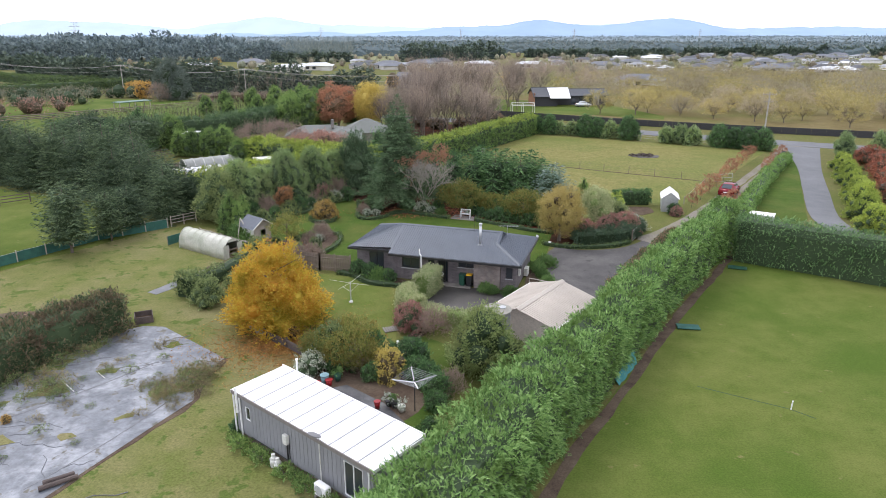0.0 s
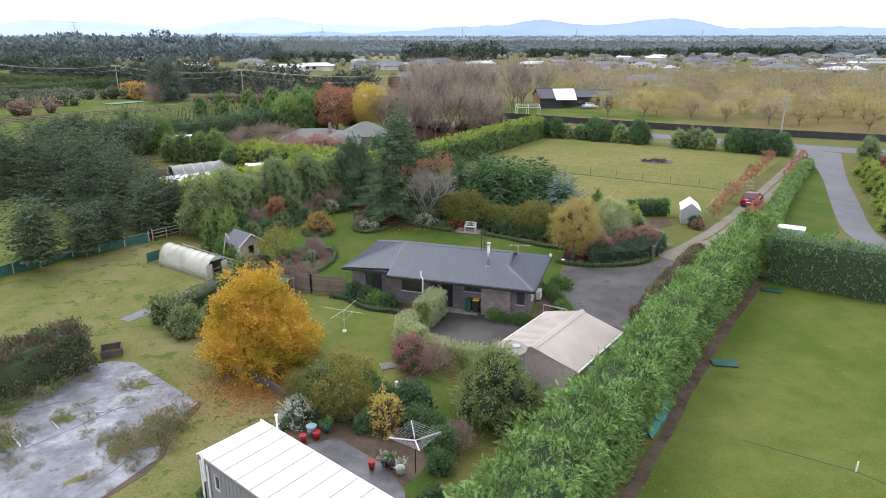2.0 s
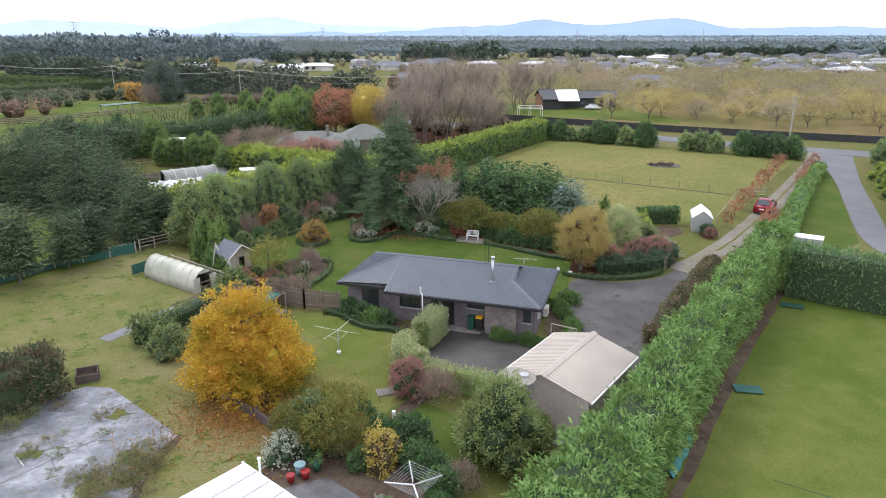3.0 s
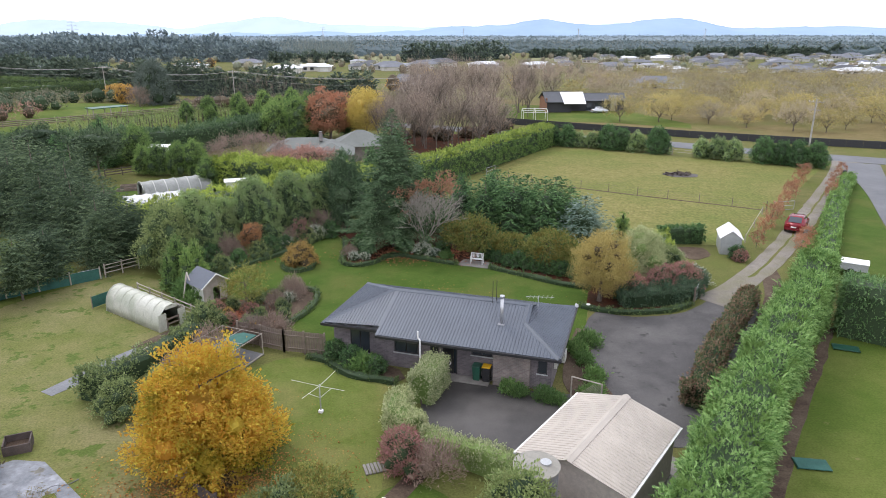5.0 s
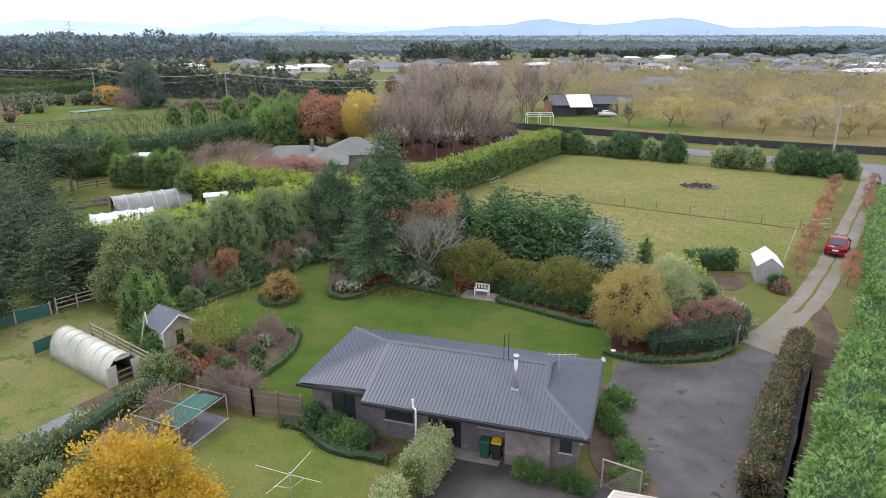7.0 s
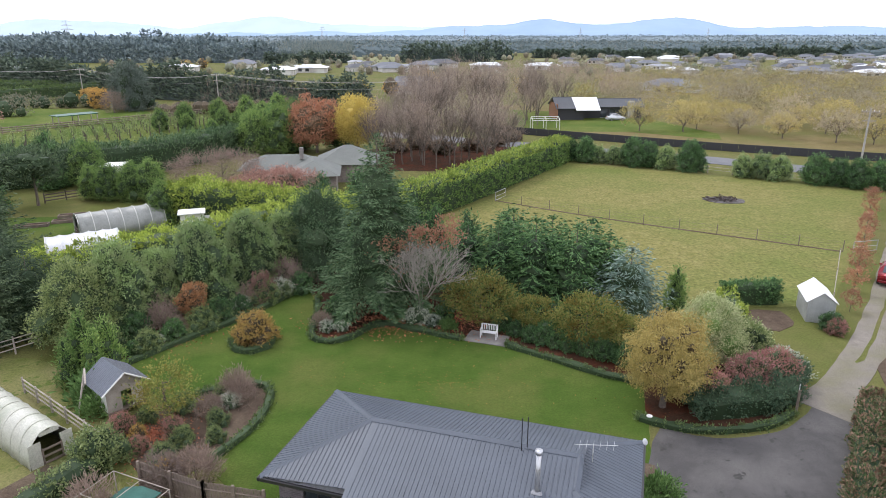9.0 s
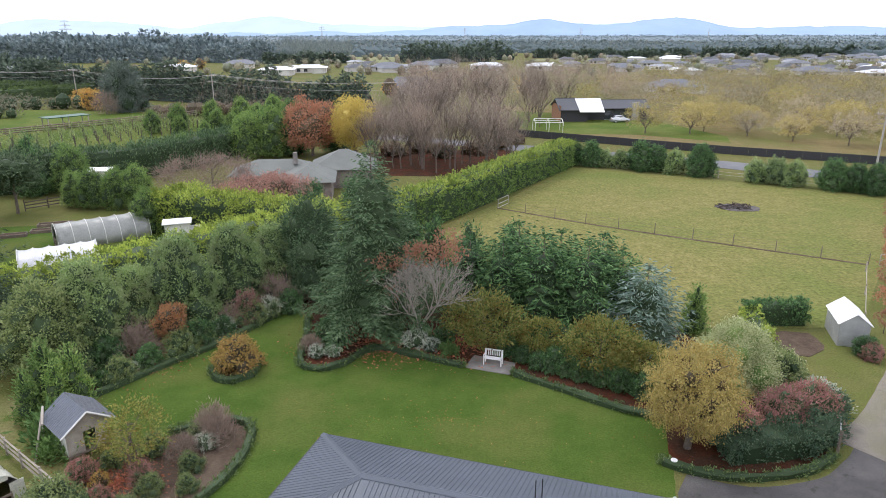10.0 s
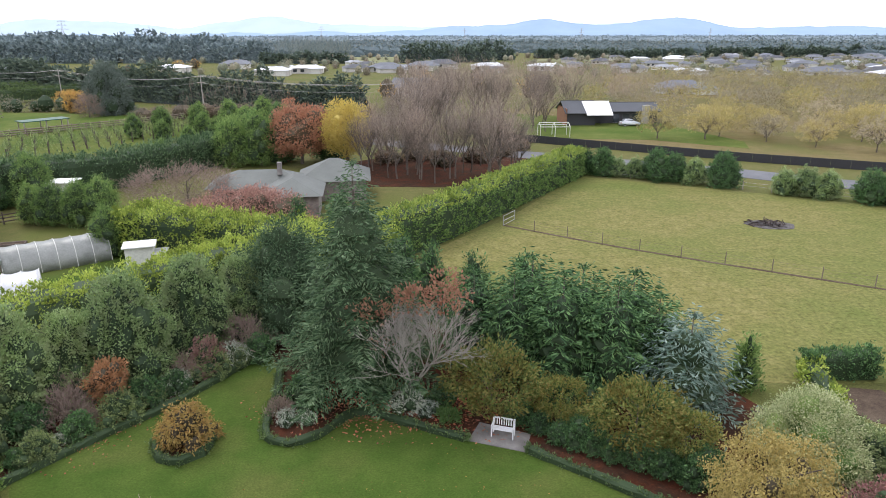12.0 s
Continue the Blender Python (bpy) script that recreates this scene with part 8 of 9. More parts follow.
part("roof", bm, M_FARROOF[0], barn).modifiers.new("thick", "SOLIDIFY").thickness = 0.15
bm = bmesh.new()
bm.faces.new([bm.verts.new(c) for c in ((4.0, -1.2, 2.4), (9.4, -1.2, 2.4), (9.8, 4.5, 4.72), (4.0, 4.5, 4.72))])
part("roof", bm, M_WHITE, barn, "white metal roof slope").modifiers.new("thick", "SOLIDIFY").thickness = 0.15
bm = bmesh.new()
for f in (((9.4, 2.4, 2.7), (20.6, 2.4, 2.7), (20.6, 5.75, 4.2), (9.4, 5.75, 4.2)), ((9.4, 9.1, 2.7), (20.6, 9.1, 2.7), (20.6, 5.75, 4.2), (9.4, 5.75, 4.2))):
    bm.faces.new([bm.verts.new(c) for c in f])
part("roof", bm, M_FARROOF[0], barn).modifiers.new("thick", "SOLIDIFY").thickness = 0.15
part("chimney", boxes((16.6, 2.2, 0, 18.0, 3.0, 3.9)), M_STONE, barn)
for a in (10.5, 12.6, 14.6):
    window(barn, a, a + 1.4, 0.3, 2.2, 2.9, 0)
cp = thing("carport_frame", "bare white steel carport frame by the road", "frame", m=pose(14.4, 152.3, 0, 0, 0, 2) @ Matrix.Diagonal((0.85, 0.85, 0.85, 1)))
for x in (0, 3.2, 6.4):
    for y in (0, 4):
        part("post", rods(((x, y, 0), (x, y, 2.3), 0.08, 0.08)), M_OFFWHITE, cp)
    part("rafter", rods(((x, 0, 2.3), (x, 2, 3.0), 0.08, 0.08), ((x, 2, 3.0), (x, 4, 2.3), 0.08, 0.08)), M_OFFWHITE, cp)
for y, z in ((0, 2.3), (2, 3.0), (4, 2.3)):
    part("purlin", rods(((0, y, z), (6.4, y, z), 0.08, 0.08)), M_OFFWHITE, cp)

# ---- orchard ----
def orchard_tree(s):
    def make():
        t = thing("orchard_tree", "spreading orchard tree with thin yellow leaves", "tree")
        V, F = branching(5.4, 0.14, 2, 120 + s, 0.75, 0.22, 0.2, 3)
        part("trunk", np_mesh("trunk", [v[:] for v in V], F, [M_BARK]), None, t)
        part("crown", leafy(round_lobes(5.6, 3.8, 1.1, 11, 120 + s), 1900, 0.28, 0.5, L_WALNUT if s != 2 else L_ORCHARDTWIG, None, 120 + s, lo=0.45), None, t)
        return t
    return make


OT = [orchard_tree(s) for s in range(4)]
ro = random.Random(41)
d1, d2 = Vector((0.905, -0.42)), Vector((0.42, 0.905))
far_orchard = []
for row in range(22):
    for col in range(-2, 30):
        p = Vector((27.5, 156)) + d1 * 8.6 * col + d2 * 8.4 * row + Vector((ro.uniform(-3, 3), ro.uniform(-3, 3)))
        if p.y < 96 or p.y > 345 or p.x > 240 or (p.x < 45 and 152 < p.y < 192) or p.x < 22 + (p.y - 200) * 0.12:
            continue
        if (Vector((67, 250)) - p).length < 11:
            continue
        if row < 4:
            k = ro.choice((0, 1, 2, 3))
            plant("ot%d" % k, OT[k], p.x, p.y, ro.uniform(0.8, 1.15), group="orchard trees", z=gz(p.y))
        else:
            far_orchard.append((p.x, p.y))


def wood(name, label, places, h, r, n, size, asp, mat, seed, up=0.2, core=None, jitter=0.25, trunk=0.25):
    """Many far trees as one mass of foliage."""
    rng = np.random.default_rng(seed)
    Ps, Ds, Ss = [], [], []
    faces, Vc, idx = [], [], []
    for x, y in places:
        k = 1 + rng.uniform(-jitter, jitter)
        u = unit(rng, n)
        q = rng.uniform(0.5, 1.05, (n, 1))
        P = u * q * np.array([r * k, r * k, h * k * (1 - trunk) / 2]) + np.array([x, y, gz(y) + h * k * (trunk + (1 - trunk) / 2)])
        Ps.append(P)
        Ds.append(u * 0.7 + rng.normal(size=(n, 3)) * 0.5 + np.array([0, 0, up]))
        Ss.append(size * rng.uniform(0.6, 1.4, n))
    V, F = rhombs(np.vstack(Ps), np.vstack(Ds), np.concatenate(Ss), asp, rng)
    faces, idx = F.tolist(), [0] * len(F)
    mats = [mat]
    # inner bodies of the trees, mostly in a dark tone painted as shade
    if core is not None:
        mats.append(core)
        base = np.array([(math.cos(a) * c, math.sin(a) * c, z) for z, c in ((-1, 0.4), (-0.3, 0.8), (0.4, 0.7), (0.95, 0.2)) for a in [i * math.pi / 3 for i in range(6)]])
        o = len(V)
        for x, y in places:
            Vc.append(base * np.array([r * 0.85, r * 0.85, h * (1 - trunk) / 2 * 0.92]) * (k2 := 1 + jitter * math.sin(x * 3.1 + y)) + np.array([x, y, gz(y) + k2 * h * (trunk + (1 - trunk) / 2)]))
            for a in range(3):
                for b2 in range(6):
                    faces.append((o + a * 6 + b2, o + a * 6 + (b2 + 1) % 6, o + (a + 1) * 6 + (b2 + 1) % 6, o + (a + 1) * 6 + b2))
                    idx.append(1)
            faces.append(tuple(o + 18 + b2 for b2 in range(6)))
            idx.append(1)
            o += 24
        V = np.vstack([V] + Vc)
    return tagged(new(name, np_mesh(name, V, faces, mats, idx)), label, "trees", kind="stuff")


fa, fb = far_orchard[0::3] + far_orchard[1::3], far_orchard[2::3]
wood("orchard", "brown and olive orchard trees, thinly leaved", fa, 5.6, 4.6, 290, 0.64, 0.2, L_ORCHARDTWIG, 42, 0.4)
wood("orchard", "yellow leaved orchard trees", fb, 5.4, 3.6, 260, 0.54, 0.4, L_WALNUT, 43, 0.2)

# ---- power lines ----
def power_pole(x, y, h, turn, label):
    t = thing("power_pole", label, "power pole", "power poles", pose(x, y, gz(y), 0, 0, turn))
    part("pole", rods(((0, 0, -0.2), (0, 0, h), 0.16, 0.11), n=8), M_STONE, t)
    part("cross_arm", boxes((-1.2, -0.07, h - 0.55, 1.2, 0.07, h - 0.4)), M_PALEWOOD, t)
    part("cross_arm", boxes((-0.9, -0.07, h - 1.9, 0.9, 0.07, h - 1.75)), M_PALEWOOD, t)
    for k in (-1.1, -0.5, 0.5, 1.1):
        part("insulator", rods(((k, 0, h - 0.4), (k, 0, h - 0.2), 0.06, 0.04)), M_WHITE, t)
    return t


PW = [(-190, 262), (-115.5, 224), (-64.0, 196), (-3.4, 181)]
for x, y in PW:
    power_pole(x, y, 8.8, 17, "pale concrete power pole with cross arms")
power_pole(61.5, 119.8, 8.0, -25, "pale grey power pole behind the black fence")
wires = thing("power_lines", "thin overhead power lines", "power line")
for k, z in ((-1.1, 8.6), (0.5, 8.6), (1.1, 8.6), (-0.9, 7.0)):
    bm = bmesh.new()
    line = []
    for (xa, ya), (xb, yb) in zip(PW, PW[1:]):
        for i in range(8):
            f = i / 8
            line.append(Vector((xa + (xb - xa) * f + k * 0.3, ya + (yb - ya) * f + k, gz(ya) + z - 1.6 * (1 - (2 * f - 1) ** 2))))
    rings = [[bm.verts.new(q + Vector(d)) for d in ((0, 0, 0.03), (0, -0.026, -0.015), (0, 0.026, -0.015))] for q in line]
    for ra, rc in zip(rings, rings[1:]):
        for q in range(3):
            bm.faces.new((ra[q], ra[(q + 1) % 3], rc[(q + 1) % 3], rc[q]))
    part("wire", bm, M_STONE, wires)

# ---- middle distance ----
rm = random.Random(51)
mk("macrocarpa_tree", "large grey green rounded conifer by the road", "tree", 11.6, 5.6, leafm("grey_green_needles", [(0.05, 0.068, 0.056), (0.075, 0.095, 0.078), (0.1, 0.12, 0.1)], 0.1), 16000, 0.5, 0.36, 0.3, 22, seed=131, shape="dome").location = (-83.6, 188, gz(188))
mk("plum_tree", "bare plum tree beside the grey conifer", "tree", 5.5, 2.6, L_PLUM, 2600, 0.6, 0.08, 0.3, 9, None, 132, lo=0.3).location = (-84.5, 180.5, gz(180))
for x, y, s in ((-100, 199, 1.0), (-93.5, 192, 1.1)):
    plant("far_amber", lambda: broadleaf("autumn_tree", "amber autumn tree by the far road", "tree", 4.6, 2.6, L_AMBER, 2400, 0.45, 0.5, 0.3, 10, L_BROWNCORE, 133, lo=0.5), x, y, s, group="roadside autumn trees", z=gz(y))


def belt(name, label, lines, mat, core, seed, per=3.0, leaf=0.0017, asp=0.5, up=0.7):
    """Rows of far trees, each (x0, y0, x1, y1, height, depth): an uneven body in a darker tone painted as inner shade,
    and loose foliage over it.
    """
    rng = np.random.default_rng(seed)
    Ps, Ds, Ss, Vc, Fc = [], [], [], [], []
    o = 0
    for x0, y0, x1, y1, h, dp in lines:
        ln = math.hypot(x1 - x0, y1 - y0)
        dist = math.hypot((x0 + x1) / 2, (y0 + y1) / 2)
        step = max(1.6, dist * 0.004)
        m = max(3, int(ln / step))
        S = np.linspace(0, 1, m)
        wav = np.array([noise.noise(Vector((q * ln / (h * 1.6), seed + y0, 0))) for q in S])
        top = h * (0.82 + 0.42 * wav + rng.uniform(-0.16, 0.16, m))
        top[[0, -1]] *= 0.6
        nx, ny = -(y1 - y0) / ln, (x1 - x0) / ln
        cx, cy = x0 + (x1 - x0) * S, y0 + (y1 - y0) * S
        g = np.array([gz(v) for v in cy])
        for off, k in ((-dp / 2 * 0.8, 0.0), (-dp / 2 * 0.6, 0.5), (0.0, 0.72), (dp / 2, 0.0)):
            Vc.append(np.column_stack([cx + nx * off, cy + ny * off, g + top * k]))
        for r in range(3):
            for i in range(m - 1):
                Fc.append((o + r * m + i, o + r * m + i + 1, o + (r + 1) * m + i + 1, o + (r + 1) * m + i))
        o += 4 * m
        n = int(ln * per * max(0.35, min(1.0, 700 / dist)))
        q = rng.uniform(0, 1, n)
        H = np.interp(q, S, top)
        w = rng.uniform(0, 1, n) ** 0.7
        off = (w - 1.0) * dp * 0.55 + rng.normal(size=n) * 0.3
        bx, by = x0 + (x1 - x0) * q, y0 + (y1 - y0) * q
        Ps.append(np.column_stack([bx + nx * off, by + ny * off, np.interp(q, S, g) + H * w]))
        Ds.append(np.column_stack([rng.normal(size=n) * 0.6, rng.normal(size=n) * 0.6 - 0.4, rng.uniform(-0.2, 1.0, n) * up + 0.1]))
        Ss.append(dist * leaf * rng.uniform(0.6, 1.6, n) + 0.35)
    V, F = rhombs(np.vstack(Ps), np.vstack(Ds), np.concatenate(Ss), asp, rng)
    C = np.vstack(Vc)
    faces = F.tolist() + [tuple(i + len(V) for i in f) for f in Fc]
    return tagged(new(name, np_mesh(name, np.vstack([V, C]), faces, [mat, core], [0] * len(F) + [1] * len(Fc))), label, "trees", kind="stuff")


L_BELT = leafm("belt_conifers", [(0.036, 0.055, 0.043), (0.060, 0.084, 0.060), (0.096, 0.122, 0.088)], 0.1)
# Each belt CORE tone paints the shade inside its trees.
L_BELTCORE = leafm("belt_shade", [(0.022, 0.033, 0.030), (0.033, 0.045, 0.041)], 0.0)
# The next six have distance haze painted in: bluer, paler leaf colours.
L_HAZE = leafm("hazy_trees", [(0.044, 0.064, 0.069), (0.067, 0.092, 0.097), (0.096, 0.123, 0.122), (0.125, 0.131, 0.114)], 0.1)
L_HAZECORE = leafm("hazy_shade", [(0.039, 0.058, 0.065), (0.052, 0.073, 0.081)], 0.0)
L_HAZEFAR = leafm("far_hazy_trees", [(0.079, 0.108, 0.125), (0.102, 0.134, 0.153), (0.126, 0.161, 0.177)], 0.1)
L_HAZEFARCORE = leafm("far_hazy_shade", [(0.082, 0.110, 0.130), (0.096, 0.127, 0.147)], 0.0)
L_HAZEPINE = leafm("hazed_pines", [(0.052, 0.075, 0.085), (0.075, 0.104, 0.114), (0.107, 0.138, 0.143)], 0.1)
L_HAZEPINECORE = leafm("hazed_pine_shade", [(0.037, 0.054, 0.061), (0.050, 0.068, 0.076)], 0.0)
M_FARFIELD = surf("far_stubble", (0.17, 0.18, 0.09), (0.24, 0.235, 0.13), 0.02, 0.95, 0.0, 0.1, big=0.004, big_c=(0.14, 0.18, 0.09), grit=0.2)
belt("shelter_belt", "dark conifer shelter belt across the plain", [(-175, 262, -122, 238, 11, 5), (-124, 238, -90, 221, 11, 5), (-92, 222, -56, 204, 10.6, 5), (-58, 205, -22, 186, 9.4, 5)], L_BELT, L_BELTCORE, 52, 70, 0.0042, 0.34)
wood("poplars", "row of pale leafless poplars", [(-64 + 1.1 * i + rm.uniform(-0.5, 0.5), 184 + 0.55 * i + rm.uniform(-2, 2)) for i in range(26)], 6.0, 1.0, 22, 2.0, 0.025, L_TWIG, 54, 2.5)
wood("scrub", "grey brown leafless scrub along the paddock", [(-70 + 1.3 * i, 176 + 0.62 * i + rm.uniform(-2, 2)) for i in range(22)], 2.8, 2.4, 240, 0.5, 0.14, L_PLUM, 55, 0.6, L_BROWNCORE, trunk=0.0)
wood("scrub", "mixed green shrubs on the far lawn edge", [(-152 + 2.9 * i, 182 + 0.75 * i + rm.uniform(-2, 2)) for i in range(20)] + [(-118 + 3 * i, 168 + 0.9 * i + rm.uniform(-2, 2)) for i in range(6)], 3.4, 2.4, 260, 0.5, 0.5, L_FARMID, 56, 0.2, L_DARKCORE, trunk=0.0)
wood("scrub", "dull red and brown shrubs by the far paddock", [(-128 + 2.6 * i, 126 + 2.6 * i + rm.uniform(-3, 3)) for i in range(12)], 3.6, 2.6, 240, 0.5, 0.4, L_BURGUNDY, 57, 0.4, L_BROWNCORE, trunk=0.0)
for x, y, q in ((-60, 150, 0.6), (-56.5, 154, 0.7), (-54, 148, 0.5), (-51, 158, 0.75), (-48, 152, 0.6), (-45.5, 160, 0.8), (-43, 146, 0.6), (-40, 152, 0.75), (-37, 143, 0.7), (-39, 161, 0.85), (-46, 140, 0.5), (-33, 150, 0.85)):
    plant("gmk", gmk, x, y, q, group="neighbour trees")
wood("autumn_trees", "amber and copper trees by the far road", [(-30, 215), (-22, 232), (-8, 222), (20, 230), (-150, 395), (-143, 400), (-30, 205), (-12, 262), (6, 285)], 5.5, 3.2, 260, 0.6, 0.5, L_AMBER, 57, 0.2, L_BROWNCORE, trunk=0.05)
wood("bare_wood", "brown leafless trees beyond the barn", [(rm.uniform(-16, 56), rm.uniform(194, 310)) for _ in range(150)], 8.0, 3.0, 150, 1.2, 0.05, L_TWIG, 58, 1.2)
hedge("maze_hedge", "tall clipped dark hedge on the far property", [(-172, 190), (-141, 200.6), (-119, 226), (-113, 233), (-126, 240), (-150, 240), (-185, 262)], 2.6, 3.2, 30000, 0.42, 0.45, L_BOX, seed=59, rough=0.2)
hs_far = thing("house", "grey roofed house among bare trees", "house", m=pose(-15.5, 243, gz(243), 0, 0, -10))
part("wall", boxes((-6, -4, 0, 6, 4, 2.6)), M_FARWALL, hs_far)
hip_roof(hs_far, -6.8, 6.8, -4.8, 4.8, 2.6, 5.4, M_FARROOF[1], 1.2)
part("dormer", boxes((0.6, -3.6, 3.2, 2.0, -1.6, 4.5), bevel=0.1), M_FARROOF[0], hs_far)
window(hs_far, -1, 1, 0.8, 2.0, -4.08, 1)


def far_house(k):
    """A plain single storey house of the new suburb."""
    def make():
        t = thing("house", ["dark roofed suburban house in the distance", "slate roofed suburban house in the distance", "light grey roofed suburban house in the distance", "white roofed suburban house in the distance"][k], "house")
        part("wall", boxes((-8, -4.5, 0, 8, 4.5, 2.6)), M_FARWALL if k != 2 else M_WHITE, t)
        hip_roof(t, -8.8, 8.8, -5.3, 5.3, 2.6, 4.9 - 0.3 * k, M_FARROOF[k])
        part("wall", boxes((1.5, -9, 0, 7.5, -4.55, 2.6)), M_FARWALL, t)
        hip_roof(t, 0.8, 8.2, -9.8, -0.4, 2.62, 4.4, M_FARROOF[k], 3.6)
        for a in (-6.5, -3.0):
            window(t, a, a + 1.8, 0.7, 2.1, -4.58, 1, sill=False)
        part("garage_door", boxes((2.4, -9.08, 0, 6.6, -9.02, 2.2)), M_OFFWHITE, t)
        return t
    return make


FH = [far_house(k) for k in range(4)]
rh = random.Random(61)
hp = []
for i in range(210):
    y = 345 + 300 * rh.random() ** 1.3
    x = (0.16 + 0.62 * rh.random() ** 0.8) * y if i > 30 else rh.uniform(-0.34, 0.2) * y
    if y > 470 and x < 0.1 * y or (y < 365 and x < 0.3 * y):
        continue
    if any(abs(x - a) < 17 and abs(y - b) < 14 for a, b in hp):
        continue
    hp.append((x, y))
    k = rh.choice((0, 0, 0, 1, 1, 1, 2, 3))
    plant("fh%d" % k, FH[k], x, y, rh.uniform(0.6, 0.85), rh.uniform(-25, 25) + rh.choice((0, 90, 180)), group="suburban houses", z=gz(y))
for x, y, k in ((-88, 352, 3), (-146, 378, 3), (-127, 418, 1), (-76, 371, 3), (-38, 385, 1), (14, 400, 3), (-20, 402, 1), (-10, 425, 0), (44, 396, 3), (-205, 330, 1), (-220, 350, 3), (69, 246, 1), (182, 326, 3), (160, 340, 1)):
    plant("fh%d" % k, FH[k], x, y, 1.0, 8, group="suburban houses", z=gz(y))
# trees between the houses, then belts of wood out to the hills
wood("suburb_trees", "small mixed trees between the far houses", [(rh.uniform(-0.5, 0.95) * y, y) for y in [rh.uniform(335, 660) for _ in range(420)]], 3.8, 2.2, 70, 0.9, 0.5, L_FARMID, 62, 0.2, L_FARMID, trunk=0.0)
def far_field(pts, label):
    tagged(new("far_field", np_mesh("far_field", [(x, y, gz(y) + 0.1) for x, y in pts], [tuple(range(len(pts)))], [M_FARFIELD])), label, "field", kind="structure")


far_field([(-72, 492), (-44, 492), (-78, 922), (-140, 922)], "pale yellow green field beyond the suburb")
far_field([(52, 520), (150, 535), (190, 585), (60, 575)], "pale green field between shelter belts")
far_field([(20, 760), (640, 800), (800, 930), (30, 900)], "pale stubble field on the plain")
far_field([(-900, 1250), (900, 1200), (1100, 1500), (-1000, 1500)], "broad pale fields far out on the plain")
# pine plantation: staggered rows of tall trees
rows_ = []
for j in range(9):
    y = 492 + 22 * j
    x0, x1 = -0.72 * y, -0.255 * y - 6 * j
    while x0 < x1:
        ln = rh.uniform(22, 70)
        rows_.append((x0, y + rh.uniform(-6, 6), min(x0 + ln, x1), y + rh.uniform(-6, 6), rh.uniform(10.5, 17.5) + 0.4 * j, 8))
        x0 += ln * rh.uniform(0.8, 1.15)
belt("forest", "dark pine plantation on the plain", rows_, L_HAZEPINE, L_HAZEPINECORE, 63, 14, 0.004, 0.5, 0.9)
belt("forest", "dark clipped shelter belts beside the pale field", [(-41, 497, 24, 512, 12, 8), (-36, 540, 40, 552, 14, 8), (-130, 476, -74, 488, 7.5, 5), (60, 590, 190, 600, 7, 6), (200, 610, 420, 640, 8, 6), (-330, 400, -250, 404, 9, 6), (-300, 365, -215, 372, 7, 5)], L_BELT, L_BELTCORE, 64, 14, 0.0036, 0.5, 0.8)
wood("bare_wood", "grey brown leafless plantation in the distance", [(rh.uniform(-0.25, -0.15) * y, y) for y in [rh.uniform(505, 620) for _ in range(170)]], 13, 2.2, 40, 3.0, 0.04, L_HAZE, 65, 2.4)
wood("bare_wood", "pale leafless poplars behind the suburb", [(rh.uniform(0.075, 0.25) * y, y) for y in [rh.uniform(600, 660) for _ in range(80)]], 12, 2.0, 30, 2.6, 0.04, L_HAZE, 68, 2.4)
near_b, far_b = [], []
for j in range(260):
    y = 640 + 3200 * (j / 259) ** 1.7
    x0, ln = rh.uniform(-0.85, 0.9) * y, rh.uniform(0.06, 0.34) * y
    sl = rh.uniform(-0.1, 0.1) * ln
    (near_b if y < 1350 else far_b).append((x0, y, x0 + ln, y + sl, rh.uniform(6, 12.5) + y / 700, 8 + y / 150))
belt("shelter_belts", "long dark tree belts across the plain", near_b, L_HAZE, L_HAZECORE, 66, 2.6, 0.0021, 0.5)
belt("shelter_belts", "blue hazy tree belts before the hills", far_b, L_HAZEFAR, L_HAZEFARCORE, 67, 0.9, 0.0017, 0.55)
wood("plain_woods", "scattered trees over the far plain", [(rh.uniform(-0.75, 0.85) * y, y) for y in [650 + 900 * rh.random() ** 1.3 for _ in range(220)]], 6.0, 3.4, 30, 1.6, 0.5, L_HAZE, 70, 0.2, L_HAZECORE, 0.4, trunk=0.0)


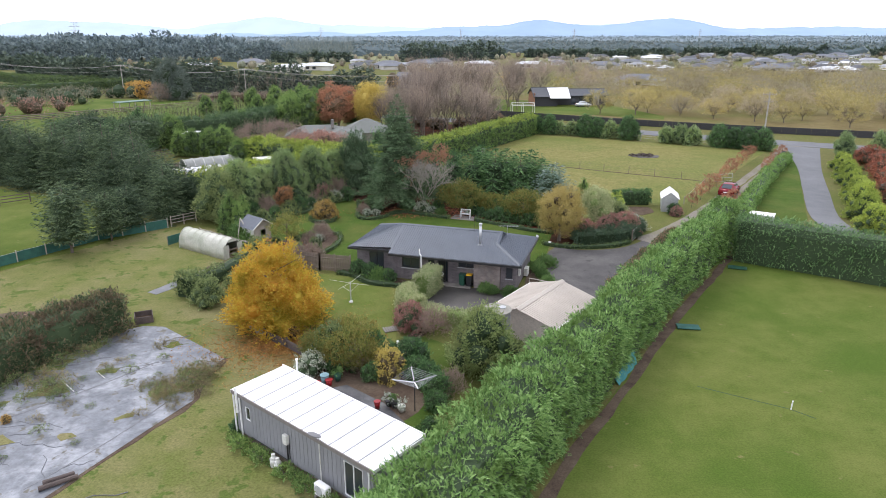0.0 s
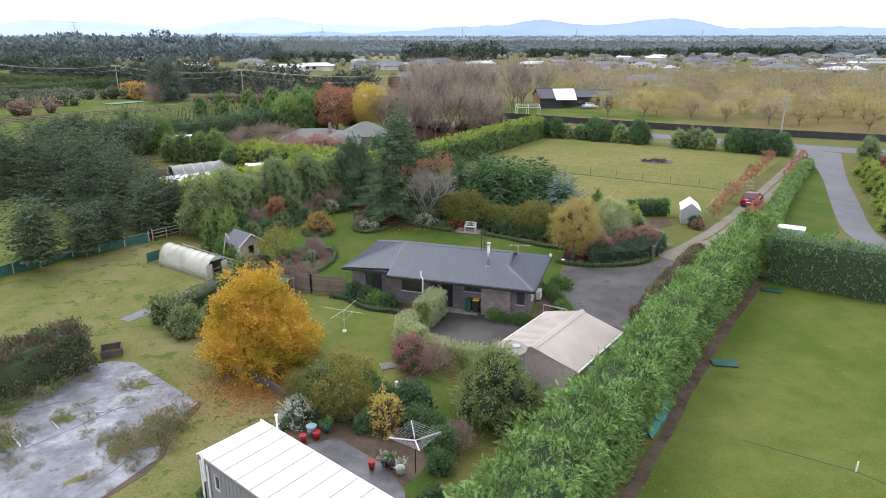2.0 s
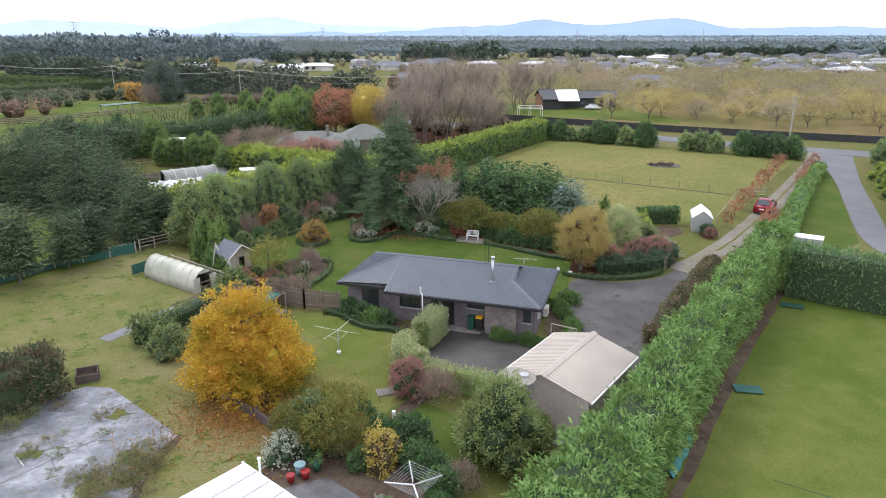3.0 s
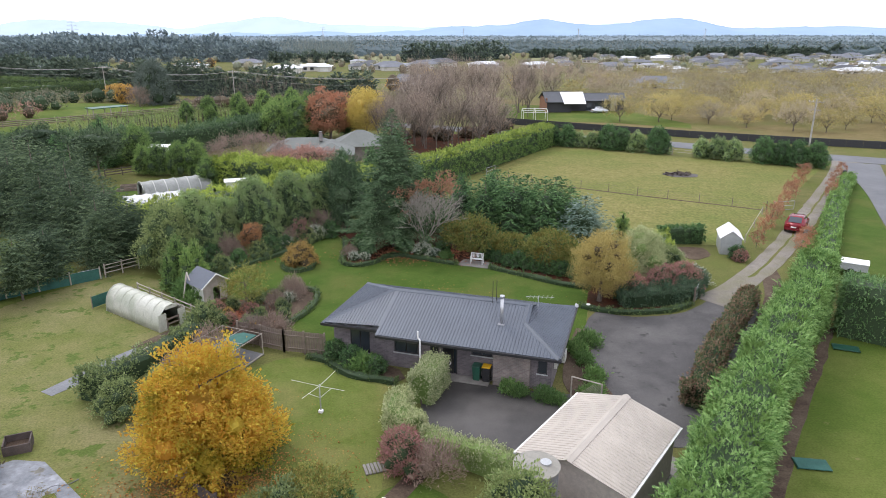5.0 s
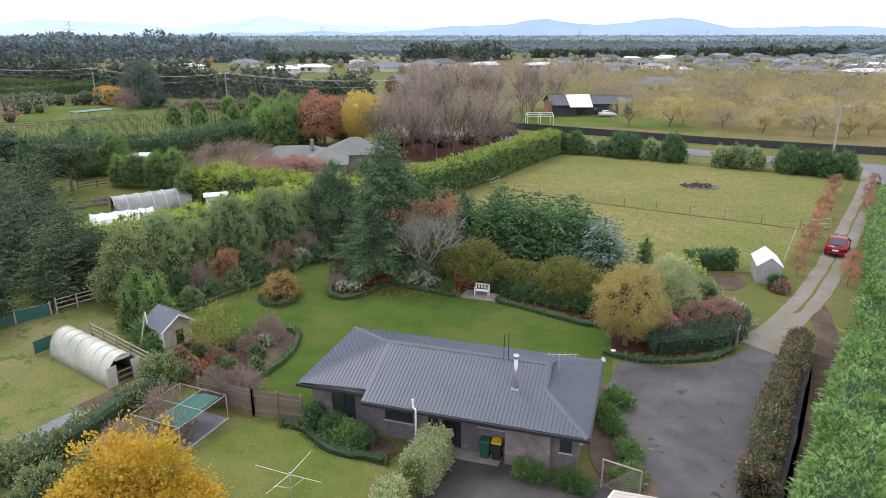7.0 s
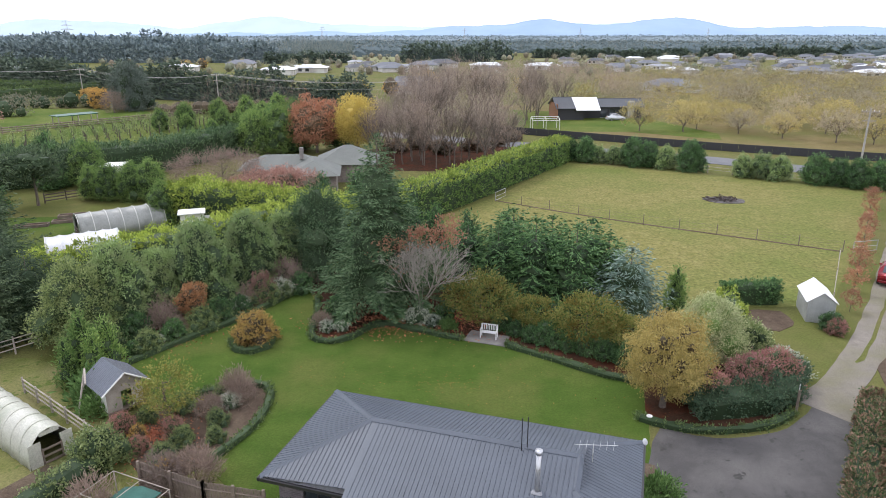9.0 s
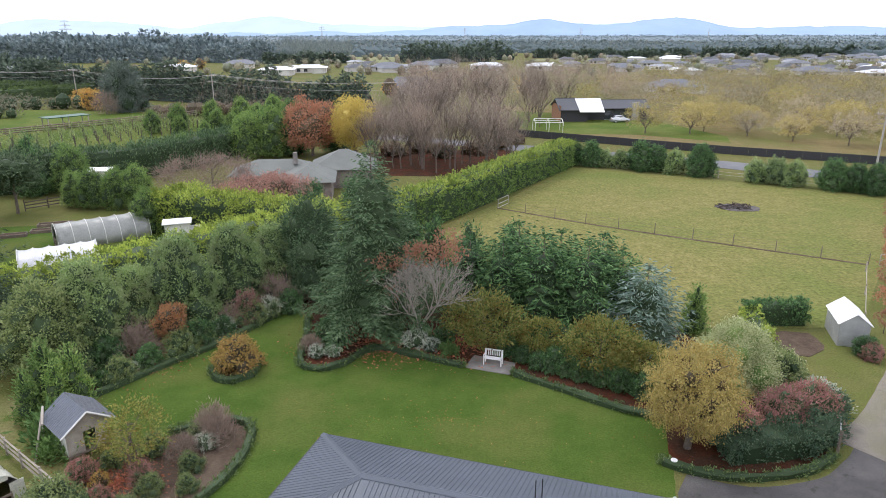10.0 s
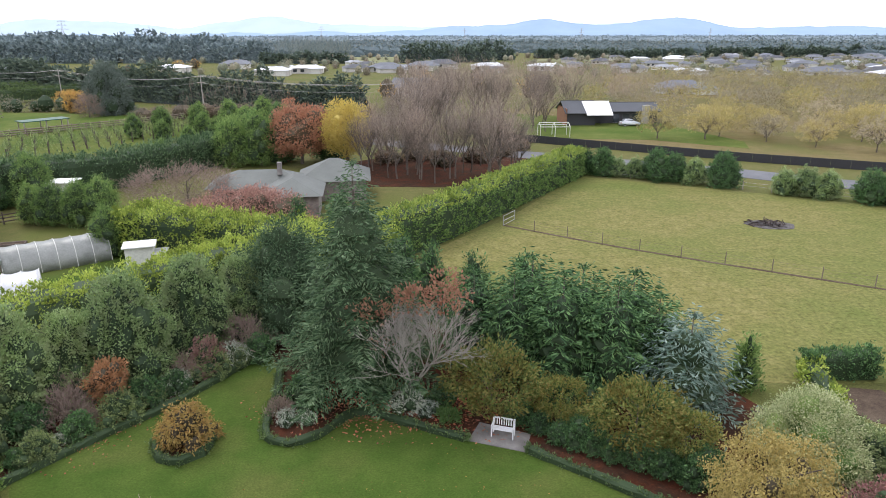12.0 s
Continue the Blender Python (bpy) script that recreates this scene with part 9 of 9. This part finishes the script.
def pylon(x, y, h):
    t = thing("pylon", "grey steel lattice power pylon in the distance", "pylon", "pylons", pose(x, y, gz(y), 0, 0, 20))
    w = h * 0.11
    for sx in (-1, 1):
        for sy in (-1, 1):
            part("leg", rods(((sx * w, sy * w, 0), (sx * w * 0.2, sy * w * 0.2, h * 0.62), 0.22, 0.18), ((sx * w * 0.2, sy * w * 0.2, h * 0.62), (0, 0, h), 0.18, 0.1), n=4), M_GALV, t)
    for i in range(6):
        f, g = i / 6, (i + 1) / 6
        a, c, z0, z1 = w * (1 - 0.8 * f), w * (1 - 0.8 * g), h * 0.62 * f, h * 0.62 * g
        part("brace", rods(((-a, -a, z0), (c, -c, z1), 0.1, 0.1), ((a, -a, z0), (-c, -c, z1), 0.1, 0.1), ((-a, a, z0), (-c, -c, z1), 0.1, 0.1), ((a, a, z0), (c, -c, z1), 0.1, 0.1), n=3), M_GALV, t)
    for z, l in ((0.66, 0.2), (0.79, 0.17), (0.91, 0.13)):
        part("cross_arm", rods(((-h * l, 0, h * z), (h * l, 0, h * z), 0.2, 0.2), ((-h * l, 0, h * z), (0, 0, h * (z + 0.05)), 0.1, 0.1), ((h * l, 0, h * z), (0, 0, h * (z + 0.05)), 0.1, 0.1), n=4), M_GALV, t)


for x, y, h in ((-516, 935, 38), (-290, 1500, 36), (12, 1900, 36), (285, 1700, 34), (620, 1800, 34)):
    pylon(x, y, h)


# ---- hills on the horizon ----
def hills(name, label, y, peaks, base, mat, seed, amp):
    X = np.linspace(-3900, 3900, 240)
    Z = base + sum(hh * np.exp(-((X - c) / w) ** 2) for c, hh, w in peaks)
    Z = Z + np.array([noise.noise(Vector((x / 240, seed, 0))) * amp + noise.noise(Vector((x / 70, seed, 5))) * amp * 0.4 for x in X])
    rows, Vh, Fh = 7, [], []
    for r in range(rows):
        f = r / (rows - 1)
        for x, z in zip(X, Z):
            rough = noise.noise(Vector((x / 90, f * 4, seed))) * 60 * (1 - f)
            Vh.append((x, y - 420 * (1 - f) + rough, -40 + (z + 40) * f))
    nx = len(X)
    for r in range(rows - 1):
        for i in range(nx - 1):
            Fh.append((r * nx + i, r * nx + i + 1, (r + 1) * nx + i + 1, (r + 1) * nx + i))
    tagged(new(name, np_mesh(name, Vh, Fh, [mat], smooth=True)), label, "hills", kind="structure")


# Hill colours hold the haze of distance: blue, and paler for the farther range.
M_HILL = surf("haze_blue_hills", (0.27, 0.37, 0.48), (0.3, 0.4, 0.51), 0.003, 1.0, 0.0, 0.004, grit=0.06)
M_HILLFAR = surf("pale_haze_blue_hills", (0.41, 0.5, 0.58), (0.45, 0.54, 0.62), 0.003, 1.0, 0.0, 0.004, grit=0.04)
hills("backdrop", "hills low on the horizon, painted in haze blue", 4300, [(1330, 66, 210), (1010, 40, 260), (430, 62, 190), (640, 34, 170), (-60, 34, 170), (170, 22, 120), (2300, 30, 900), (-2200, -14, 700)], 4, M_HILL, 3, 13)
hills("backdrop", "hills behind the nearer ones, painted in paler haze blue", 4560, [(-1220, 62, 190), (-1500, 42, 240), (-900, 40, 300), (-2700, 66, 420), (-2150, 34, 300), (-420, 22, 300), (900, 40, 700), (2600, 12, 700)], 14, M_HILLFAR, 8, 12)
